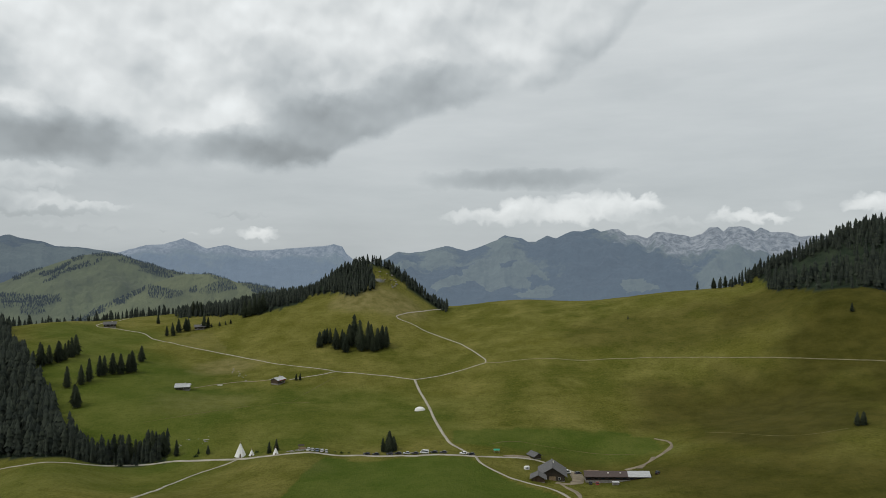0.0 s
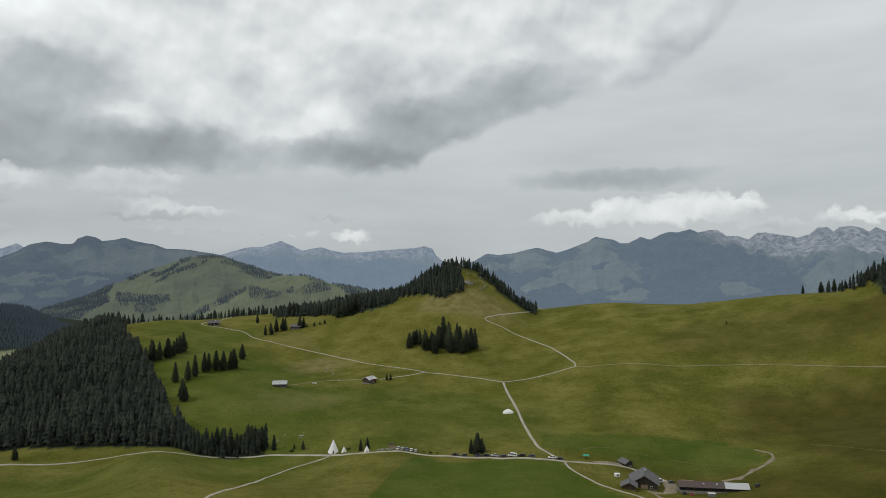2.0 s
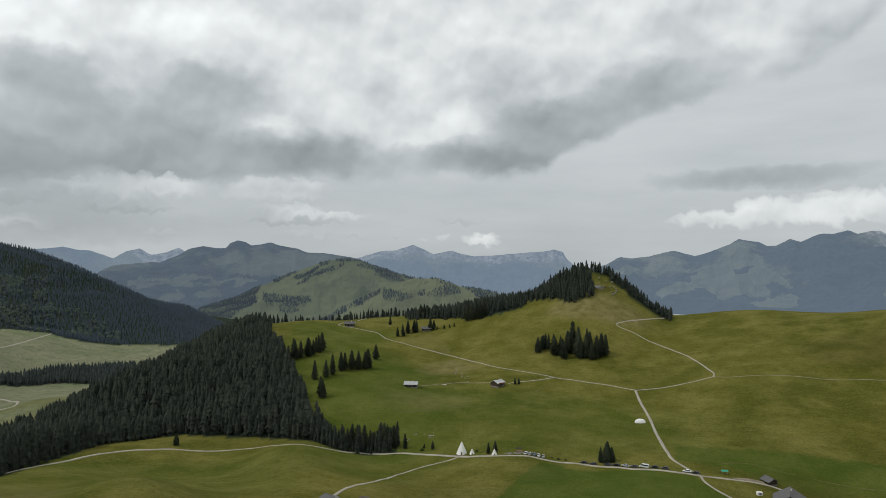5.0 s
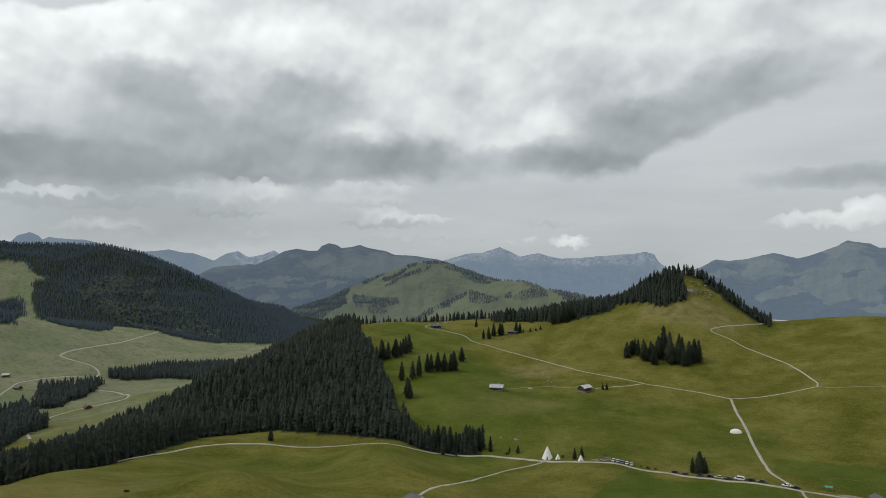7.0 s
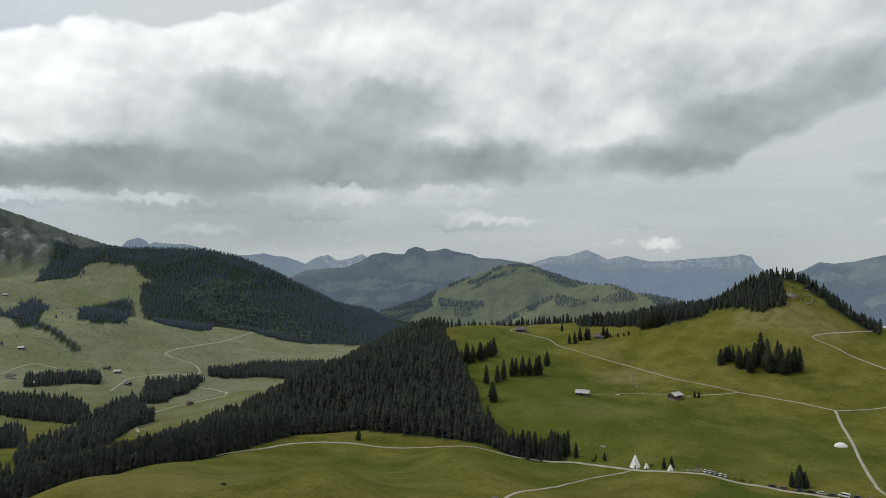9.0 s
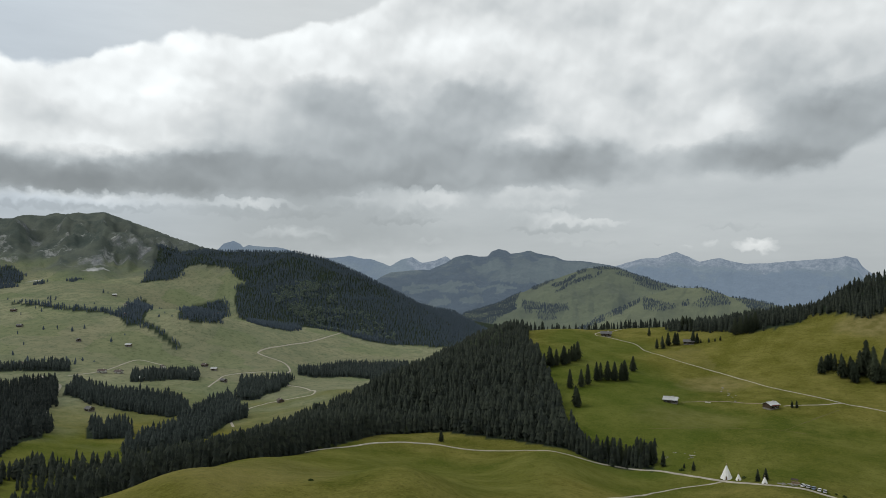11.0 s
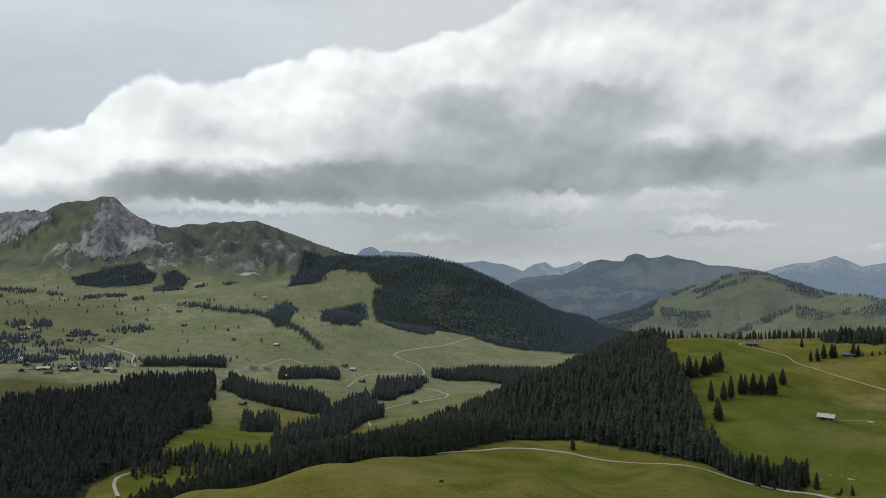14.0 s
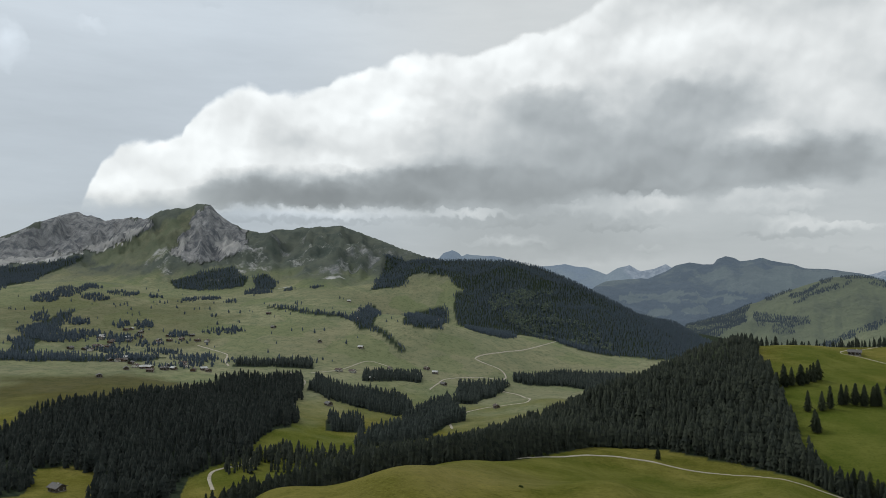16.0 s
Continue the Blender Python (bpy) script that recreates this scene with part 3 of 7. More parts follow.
# ---- materials ----
def material(name, roughness=0.9, metallic=0.0):
    m = bpy.data.materials.new(name)
    m.use_nodes = True
    bsdf = m.node_tree.nodes["Principled BSDF"]
    bsdf.inputs["Roughness"].default_value = roughness
    bsdf.inputs["Metallic"].default_value = metallic
    bsdf.inputs["Specular IOR Level"].default_value = 0.2
    return m, m.node_tree, bsdf


def link_colour(nt, colour, bsdf):
    nt.links.new(colour, bsdf.inputs["Base Color"])


def mix_rgb(nt, fac, a, b, blend="MIX"):
    n = nt.nodes.new("ShaderNodeMix")
    n.data_type, n.blend_type, n.clamp_factor = "RGBA", blend, True
    for socket, v in ((n.inputs[0], fac), (n.inputs[6], a), (n.inputs[7], b)):
        if isinstance(v, (int, float)):
            socket.default_value = v
        elif isinstance(v, tuple):
            socket.default_value = (*v, 1)
        else:
            nt.links.new(v, socket)
    return n.outputs[2]


def noise_fac(nt, size, detail=4.0, rough=0.55, lo=0.35, hi=0.65, coord="Object", stretch=(1, 1, 1)):
    """Noise of the given size in metres, stretched to 0..1 between lo and hi."""
    tc = nt.nodes.new("ShaderNodeTexCoord")
    mp = nt.nodes.new("ShaderNodeMapping")
    mp.inputs["Scale"].default_value = tuple(s / size for s in stretch)
    nt.links.new(tc.outputs[coord], mp.inputs[0])
    n = nt.nodes.new("ShaderNodeTexNoise")
    n.inputs["Scale"].default_value, n.inputs["Detail"].default_value, n.inputs["Roughness"].default_value = 1.0, detail, rough
    nt.links.new(mp.outputs[0], n.inputs["Vector"])
    r = nt.nodes.new("ShaderNodeMapRange")
    r.inputs["From Min"].default_value, r.inputs["From Max"].default_value = lo, hi
    nt.links.new(n.outputs["Fac"], r.inputs["Value"])
    return r.outputs[0]


def bump(nt, bsdf, height, strength, distance):
    b = nt.nodes.new("ShaderNodeBump")
    b.inputs["Strength"].default_value, b.inputs["Distance"].default_value = strength, distance
    nt.links.new(height, b.inputs["Height"])
    nt.links.new(b.outputs[0], bsdf.inputs["Normal"])


def attribute(nt, name):
    a = nt.nodes.new("ShaderNodeAttribute")
    a.attribute_name = name
    return a.outputs["Fac"]


def plain(name, colour, roughness=0.8, spread=0.25, size=1.5, metallic=0.0):
    """A surface of one colour with wear at two scales and a slight difference from piece to piece."""
    m, nt, bsdf = material(name, roughness, metallic)
    dark = tuple(c * (1 - spread) for c in colour)
    light = tuple(min(1, c * (1 + spread)) for c in colour)
    c = mix_rgb(nt, noise_fac(nt, size), dark, light)
    c = mix_rgb(nt, noise_fac(nt, size * 0.15, 2.0), c, mix_rgb(nt, 0.5, c, dark))
    info = nt.nodes.new("ShaderNodeObjectInfo")
    c = mix_rgb(nt, info.outputs["Random"], c, mix_rgb(nt, 0.35, c, dark))
    link_colour(nt, c, bsdf)
    return m


def grass_material(name, base, warm, pale):
    m, nt, bsdf = material(name, 0.95)
    bsdf.inputs["Specular IOR Level"].default_value = 0.02
    c = mix_rgb(nt, noise_fac(nt, 120, 5.0), base, warm)
    c = mix_rgb(nt, noise_fac(nt, 34, 6.0, 0.6, 0.40, 0.68), c, pale)
    # cattle paths and tufts follow the contours of the slope
    lines = noise_fac(nt, 1.0, 5.0, 0.62, 0.46, 0.62, stretch=(1 / 9, 1 / 9, 1 / 0.7))
    c = mix_rgb(nt, lines, c, mix_rgb(nt, 0.15, c, (0.028, 0.034, 0.003)))
    c = mix_rgb(nt, noise_fac(nt, 7.0, 5.0, 0.7, 0.48, 0.70), c, mix_rgb(nt, 0.24, c, (0.030, 0.042, 0.003)))
    tufts = noise_fac(nt, 1.4, 3.0, 0.8, 0.50, 0.60)
    c = mix_rgb(nt, tufts, c, mix_rgb(nt, 0.28, c, (0.23, 0.215, 0.05)))
    c = mix_rgb(nt, noise_fac(nt, 2.2, 3.0, 0.75, 0.55, 0.63), c, mix_rgb(nt, 0.32, c, (0.02, 0.026, 0.003)))
    c = mix_rgb(nt, attribute(nt, "lush"), c, mix_rgb(nt, 0.35, (0.044, 0.086, 0.011), c))
    dry = mix_rgb(nt, noise_fac(nt, 9, 5.0, 0.65, 0.35, 0.65), (0.14, 0.125, 0.040), (0.24, 0.205, 0.090))
    c = mix_rgb(nt, attribute(nt, "dry"), c, dry)
    # far meadow: haze painted in as a paler, bluer base colour
    hazy_alpine = mix_rgb(nt, noise_fac(nt, 160, 6.0, 0.65, 0.38, 0.62), (0.162, 0.180, 0.106), (0.246, 0.245, 0.150))
    hazy_alpine = mix_rgb(nt, noise_fac(nt, 30, 5.0, 0.65, 0.42, 0.7), hazy_alpine, (0.125, 0.150, 0.090))
    hazy_alpine = mix_rgb(nt, noise_fac(nt, 420, 4.0, 0.6, 0.42, 0.62), hazy_alpine, mix_rgb(nt, 0.45, hazy_alpine, (0.205, 0.192, 0.122)))
    hazy_alpine = mix_rgb(nt, plots(nt, 95), hazy_alpine, mix_rgb(nt, 0.5, hazy_alpine, (0.125, 0.165, 0.070)))
    hazy_alpine = mix_rgb(nt, noise_fac(nt, 9, 4.0, 0.7, 0.5, 0.66), hazy_alpine, mix_rgb(nt, 0.45, hazy_alpine, (0.05, 0.065, 0.035)))
    c = mix_rgb(nt, attribute(nt, "hazy_alpine"), c, hazy_alpine)
    # mountain turf with the bluish haze mixed into its base colour
    hazy_scrub = mix_rgb(nt, noise_fac(nt, 60, 7.0, 0.7, 0.38, 0.62), (0.056, 0.072, 0.071), (0.106, 0.120, 0.104))
    c = mix_rgb(nt, attribute(nt, "hazy_scrub"), c, hazy_scrub)
    # brown turf, also used as cloud shade painted in darker colour
    shaded_heath = mix_rgb(nt, noise_fac(nt, 15, 5.0, 0.65, 0.35, 0.65), (0.033, 0.034, 0.006), (0.068, 0.060, 0.013))
    c = mix_rgb(nt, attribute(nt, "shaded_heath"), c, shaded_heath)
    wood = mix_rgb(nt, noise_fac(nt, 12, 5.0, 0.6, 0.35, 0.65), (0.020, 0.030, 0.020), (0.038, 0.050, 0.030))
    c = mix_rgb(nt, attribute(nt, "wood"), c, wood)
    rock = mix_rgb(nt, noise_fac(nt, 30, 8.0, 0.72, 0.40, 0.60, stretch=(1, 1, 0.22)), (0.120, 0.130, 0.146), (0.32, 0.325, 0.33))
    c = mix_rgb(nt, broken(nt, attribute(nt, "rock"), 70, 0.14, (1, 1, 0.35)), c, rock)
    scree = mix_rgb(nt, noise_fac(nt, 30, 6.0, 0.7, 0.35, 0.65, stretch=(1, 1, 0.4)), (0.30, 0.305, 0.31), (0.46, 0.46, 0.45))
    c = mix_rgb(nt, broken(nt, attribute(nt, "scree"), 60, 0.12, (1, 1, 0.35)), c, scree)
    link_colour(nt, c, bsdf)
    bump(nt, bsdf, noise_fac(nt, 3.0, 6.0, 0.7, 0.0, 1.0), 1.0, 1.5)
    second_bump(nt, bsdf, noise_fac(nt, 60, 9.0, 0.72, 0.0, 1.0, stretch=(1, 1, 0.5)), attribute(nt, "rock"), 26.0)
    return m


def plots(nt, size):
    """Hay plots: uneven cells of land, some greener than their neighbours."""
    tc = nt.nodes.new("ShaderNodeTexCoord")
    v = nt.nodes.new("ShaderNodeTexVoronoi")
    v.voronoi_dimensions, v.distance = "2D", "MANHATTAN"
    v.inputs["Scale"].default_value, v.inputs["Randomness"].default_value = 1 / size, 0.8
    nt.links.new(tc.outputs["Object"], v.inputs["Vector"])
    r = nt.nodes.new("ShaderNodeMapRange")
    r.inputs["From Min"].default_value, r.inputs["From Max"].default_value = 0.45, 1.0
    nt.links.new(v.outputs["Color"], r.inputs["Value"])
    return r.outputs[0]


def foliage_material(name, dark, light, island):
    m, nt, bsdf = material(name, 0.9)
    if island:
        g = nt.nodes.new("ShaderNodeNewGeometry")
        rnd = g.outputs["Random Per Island"]
    else:
        rnd = nt.nodes.new("ShaderNodeObjectInfo").outputs["Random"]
    c = mix_rgb(nt, rnd, dark, light)
    c = mix_rgb(nt, noise_fac(nt, 2.2, 4.0, 0.6, 0.3, 0.7), c, mix_rgb(nt, 0.35, c, (0.014, 0.020, 0.012)))
    link_colour(nt, c, bsdf)
    bsdf.inputs["Specular IOR Level"].default_value = 0.1
    return m


def second_bump(nt, bsdf, height, mask, distance):
    """Coarser relief over the first, where the mask says."""
    first = bsdf.inputs["Normal"].links[0].from_socket
    n = nt.nodes.new("ShaderNodeMath")
    n.operation = "MULTIPLY"
    nt.links.new(height, n.inputs[0])
    nt.links.new(mask, n.inputs[1])
    b = nt.nodes.new("ShaderNodeBump")
    b.inputs["Distance"].default_value = distance
    nt.links.new(n.outputs[0], b.inputs["Height"])
    nt.links.new(first, b.inputs["Normal"])
    nt.links.new(b.outputs[0], bsdf.inputs["Normal"])


def broken(nt, fac, size, width=0.16, stretch=(1, 1, 1)):
    """A patch whose edge is broken up by noise of the given size."""
    n = nt.nodes.new("ShaderNodeMath")
    n.operation = "MULTIPLY_ADD"
    nt.links.new(noise_fac(nt, size, 7.0, 0.68, 0.25, 0.75, stretch=stretch), n.inputs[0])
    n.inputs[1].default_value = 0.8
    nt.links.new(fac, n.inputs[2])
    r = nt.nodes.new("ShaderNodeMapRange")
    r.inputs["From Min"].default_value, r.inputs["From Max"].default_value = 0.9 - width, 0.9 + width
    nt.links.new(n.outputs[0], r.inputs["Value"])
    return r.outputs[0]


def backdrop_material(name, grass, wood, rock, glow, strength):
    """Mountains kilometres away: meadow, forest and rock, with a blue emission standing in for the lit air between."""
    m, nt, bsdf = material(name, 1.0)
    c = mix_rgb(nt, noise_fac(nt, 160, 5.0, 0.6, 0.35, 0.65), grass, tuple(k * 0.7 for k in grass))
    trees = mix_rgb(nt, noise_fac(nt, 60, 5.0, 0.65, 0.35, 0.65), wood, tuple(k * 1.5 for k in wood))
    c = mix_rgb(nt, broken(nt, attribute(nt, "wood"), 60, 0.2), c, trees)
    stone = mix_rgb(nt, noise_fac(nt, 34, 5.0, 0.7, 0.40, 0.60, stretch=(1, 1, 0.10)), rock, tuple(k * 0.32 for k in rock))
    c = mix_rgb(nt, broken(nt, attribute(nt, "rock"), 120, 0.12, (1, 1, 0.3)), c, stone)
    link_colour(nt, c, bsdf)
    # haze added as emission; the slopes are no light source
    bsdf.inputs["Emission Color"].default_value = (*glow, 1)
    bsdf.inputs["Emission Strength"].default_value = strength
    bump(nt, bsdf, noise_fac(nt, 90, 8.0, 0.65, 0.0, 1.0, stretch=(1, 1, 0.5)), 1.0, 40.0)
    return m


GRASS = grass_material("pasture_grass", (0.074, 0.084, 0.013), (0.115, 0.111, 0.021), (0.186, 0.168, 0.046))
GRAVEL = plain("pale_gravel", (0.36, 0.33, 0.27), 0.95, 0.2, 6.0)
PALE_TRACK = plain("half_grown_gravel", (0.230, 0.205, 0.120), 0.95, 0.3, 4.0)
WORN = plain("worn_dry_turf", (0.125, 0.112, 0.036), 0.95, 0.3, 3.0)
EARTH = plain("bare_earth", (0.24, 0.20, 0.14), 0.95, 0.25, 5.0)
SPRUCE = foliage_material("spruce_needles", (0.024, 0.031, 0.019), (0.047, 0.056, 0.032), False)
SPRUCE_FAR = foliage_material("spruce_needles_wood", (0.023, 0.029, 0.025), (0.048, 0.056, 0.041), True)
# same needles about 1 km off, some haze in their colour
SPRUCE_HALF_HAZED = foliage_material("spruce_needles_half_hazed", (0.030, 0.039, 0.038), (0.054, 0.066, 0.060), True)
# same needles darkened, cloud shadow painted into the valley forest
SPRUCE_CLOUD_SHADE = foliage_material("spruce_needles_cloud_shade", (0.016, 0.021, 0.021), (0.036, 0.043, 0.039), True)
# same needles farther off, paler and bluer with painted haze
SPRUCE_HAZED = foliage_material("spruce_needles_hazed", (0.050, 0.069, 0.092), (0.074, 0.097, 0.120), True)
BROADLEAF = foliage_material("broadleaf_crowns", (0.090, 0.120, 0.098), (0.150, 0.185, 0.135), True)
YOUNG_TREES = foliage_material("young_spruce_needles", (0.034, 0.045, 0.030), (0.062, 0.076, 0.046), True)
BARK = plain("spruce_bark", (0.10, 0.075, 0.055), 0.95, 0.3, 0.6)


# ---- meshes ----
def mesh_from(name, verts, faces, mat, smooth=False):
    """A mesh from arrays: verts n x 3, faces n x 3 or n x 4."""
    verts, faces = np.asarray(verts, np.float32), np.asarray(faces, np.int32)
    me = bpy.data.meshes.new(name)
    k = faces.shape[1]
    me.vertices.add(len(verts))
    me.vertices.foreach_set("co", verts.ravel())
    me.loops.add(faces.size)
    me.loops.foreach_set("vertex_index", faces.ravel())
    me.polygons.add(len(faces))
    me.polygons.foreach_set("loop_start", np.arange(0, faces.size, k, dtype=np.int32))
    me.polygons.foreach_set("loop_total", np.full(len(faces), k, np.int32))
    me.update(calc_edges=True)
    me.polygons.foreach_set("use_smooth", np.full(len(faces), smooth, bool))
    me.materials.append(mat)
    return me


def grid_faces(rows, cols, wrap=False):
    i, j = np.meshgrid(np.arange(rows - 1), np.arange(cols if wrap else cols - 1), indexing="ij")
    a, b = i * cols + j, i * cols + (j + 1) % cols
    return np.stack([a, b, b + cols, a + cols], -1).reshape(-1, 4)


def inside(poly, az, r):
    """Which points lie in a patch whose corners are given by bearing and range."""
    hit = np.zeros(np.shape(az), bool)
    for (a1, r1), (a2, r2) in zip(poly, poly[1:] + poly[:1]):
        if a1 == a2:
            continue
        cross = ((a1 > az) != (a2 > az)) & (r < (r2 - r1) * (az - a1) / (a2 - a1) + r1)
        hit ^= cross
    return hit


def place(az, r):
    return -math.sin(radians(az)) * r, math.cos(radians(az)) * r


# ---- woods: patches of spruce, by bearing and range ----
HILLSIDE_WOOD = [(21.8, 459), (24.4, 456), (27.9, 474), (34.3, 496), (39.0, 515), (42, 508), (44.7, 474), (50.6, 400), (56, 352), (62, 335), (68, 320), (74, 322), (77, 370),
                 (75, 450), (68, 530), (62, 590), (56, 640), (50, 700), (46, 760), (42, 830), (38.5, 900), (36, 920), (33.2, 895), (32.4, 858), (31.2, 732), (30.4, 660), (30.0, 595), (29.4, 552), (28.7, 518), (27.3, 486), (24, 478), (21.8, 472)]
VALLEY_WOOD = [(92, 750), (90.0, 770), (88.4, 835), (83.9, 910), (80.8, 929), (75.4, 1016), (74.5, 1114), (68.8, 1144), (69.4, 782), (72.6, 660), (73.1, 626), (75.4, 612), (77.5, 575), (78.2, 500), (84.0, 500), (83.9, 589), (85.8, 626), (88.0, 610), (88.7, 538), (92, 545)]

SQUARE_WOOD = [(66.6, 795), (63.3, 800), (63.6, 870), (66.6, 865)]
LONG_WOOD = [(68.2, 1068), (65, 985), (61, 930), (59.6, 935), (59.9, 1040), (64.6, 1080), (67.4, 1160)]
BAR_WOOD = [(63.6, 1160), (58.7, 1174), (58.9, 1260), (63.6, 1232)]
BROOK_WOOD = [(56.0, 1061), (54.6, 1056), (52.2, 1185), (51.4, 1250), (55.3, 1222)]
GULLY_WOOD = [(63.4, 690), (58.5, 760), (55.6, 900), (56.6, 1070), (58.6, 980), (60.5, 850), (64.5, 740)]
FLAT_WOOD = [(51.0, 1290), (46.9, 1320), (42.8, 1194), (41.0, 1300), (42.4, 1400), (47.3, 1420), (50.8, 1340)]
HAMLET_WOOD = [(74.1, 1235), (67.6, 1230), (67.9, 1285), (73.7, 1280)]
VILLAGE_WOOD = [(92, 1300), (87.8, 1280), (80.7, 1290), (78.7, 1350), (84, 1350), (92, 1370)]
HEDGE_WOOD = [(71.5, 1830), (68, 1700), (65.2, 1640), (63.2, 1530), (60.5, 1390), (60, 1400), (62.8, 1545), (65, 1665), (68, 1725), (71.4, 1855)]
HAMLET_TREES = [(81, 1235), (78.7, 1180), (75, 1250), (70, 1265), (66, 1300), (66, 1330), (70, 1310), (75, 1310), (78, 1280), (81, 1290)]
KNOB_WOOD = [(21, 905), (19, 890), (17, 868), (14, 830), (11.6, 842), (11.2, 856), (11.2, 925), (12, 940), (21, 960)]
RIDGE_WOOD = [(33, 890), (28, 930), (21, 955), (21, 1010), (28, 1010), (33, 980)]
EAST_WOOD = [(-24.6, 800), (-25.6, 752), (-28.3, 712), (-33, 712), (-40, 700), (-46, 740), (-44, 900), (-33, 920), (-28, 890), (-24, 850)]
SKYLINE_WOOD = [(-24.4, 800), (-26, 800), (-30, 835), (-32, 850), (-32, 880), (-29, 865), (-25, 835), (-21.8, 815), (-21.8, 805)]
# woods on steep faces: corners by bearing and by the angle of height at which the viewpoint sees them, nearest and farthest range
KNOB_FACE = ([(10.74, -2.57), (9.24, -1.74), (8.56, -1.05), (7.64, -0.22), (6.26, -0.12), (5.98, -0.82), (5.98, -1.38), (5.69, -2.45), (6.48, -2.87), (7.86, -3.23), (9.01, -3.04), (10.83, -3.16)], 780, 905)
KNOB_CREST = ([(6.26, 0.1), (4.4, -0.5), (2.29, -2.0), (-0.29, -4.36), (0.18, -4.6), (2.9, -2.62), (4.58, -1.30), (5.88, -0.85)], 780, 890)
KNOB_FOOT = ([(14.6, -4.0), (12.18, -3.1), (10.6, -2.3), (10.74, -3.21), (12.18, -3.7), (13.29, -4.45)], 800, 910)
STEEP_WOODS = [KNOB_FACE, KNOB_CREST, KNOB_FOOT]
FOREST_FACE = ([(63.09, -1.22), (62.4, -0.41), (61.88, 0.61), (61.72, 1.64), (57.43, 2.14), (50.73, 2.03), (46.81, 0.71), (44.58, -0.43), (41.84, -1.73), (39.07, -3.22), (35.33, -5.33), (36.73, -6.57), (39.06, -6.46), (40.9, -6.48), (43.18, -6.35), (45.43, -6.03), (47.2, -5.54), (48.08, -5.12), (50.66, -4.83), (51.92, -5.11), (53.98, -4.69), (55.8, -4.04), (56.0, -3.22), (56.13, -2.57), (55.94, -1.5), (55.23, -1.29), (56.03, -0.77), (56.43, -0.08), (58.75, 0.26), (59.87, -0.08), (60.41, -0.83)], 1500, 2500)
MOUNTAIN_WOODS = [FOREST_FACE,
                  ([(60.28, -3.39), (59.47, -3.12), (58.34, -2.82), (57.11, -2.42), (56.72, -2.85), (56.78, -3.83), (57.36, -4.32), (58.7, -4.28), (60.27, -4.01)], 1400, 2000), ([(64.51, -3.38), (63.77, -2.81), (62.73, -2.43), (62.38, -2.84), (62.54, -3.65), (63.05, -4.43), (63.92, -4.4), (64.44, -3.86)], 1400, 2050), ([(78.75, -0.45), (77.52, -0.14), (75.85, 0.31), (74.15, 0.68), (73.49, 0.1), (72.83, -0.26), (73.26, -0.94), (74.55, -1.07), (76.67, -1.2), (78.33, -1.02)], 2000, 2700), ([(72.48, -0.21), (71.52, 0.11), (70.62, -0.57), (70.84, -1.12), (72.16, -1.12)], 2000, 2700),
                  ([(90.88, 0.3), (87.85, 0.64), (84.62, 1.39), (84.76, 1.05), (86.78, 0.08), (88.51, -0.65), (90.85, -1.03)], 2000, 2900), ([(89.66, -6.05), (88.91, -4.71), (87.9, -3.63), (86.15, -2.79), (85.09, -2.56), (87.04, -4.35), (88.41, -5.57), (88.8, -6.5)], 1300, 2000)]
LOWER_WOOD = ([(75.8, -15.0), (73.9, -14.4), (71.8, -13.8), (70.0, -13.5), (68.2, -13.8), (65.1, -14.3), (62.3, -14.2), (62.3, -15.2), (66.0, -15.3), (70.0, -15.3), (74.0, -15.4)], 330, 760)
YOUNG_WOOD = ([(40.17, -7.56), (39.23, -6.26), (36.87, -5.58), (34.06, -5.64), (33.82, -6.93), (36.4, -7.53), (38.28, -8.01)], 600, 900)
BROADLEAF_WOOD = ([(53.81, -1.65), (51.54, -1.31), (48.11, -1.33), (48.01, -3.14), (44.55, -4.09), (43.18, -6.07), (47.2, -5.36), (50.66, -4.7), (52.77, -3.06)], 1500, 2300)
WOODS = [HILLSIDE_WOOD, VALLEY_WOOD, SQUARE_WOOD, LONG_WOOD, BAR_WOOD, BROOK_WOOD, GULLY_WOOD, FLAT_WOOD, HAMLET_WOOD, VILLAGE_WOOD, HEDGE_WOOD, KNOB_WOOD, RIDGE_WOOD, EAST_WOOD]


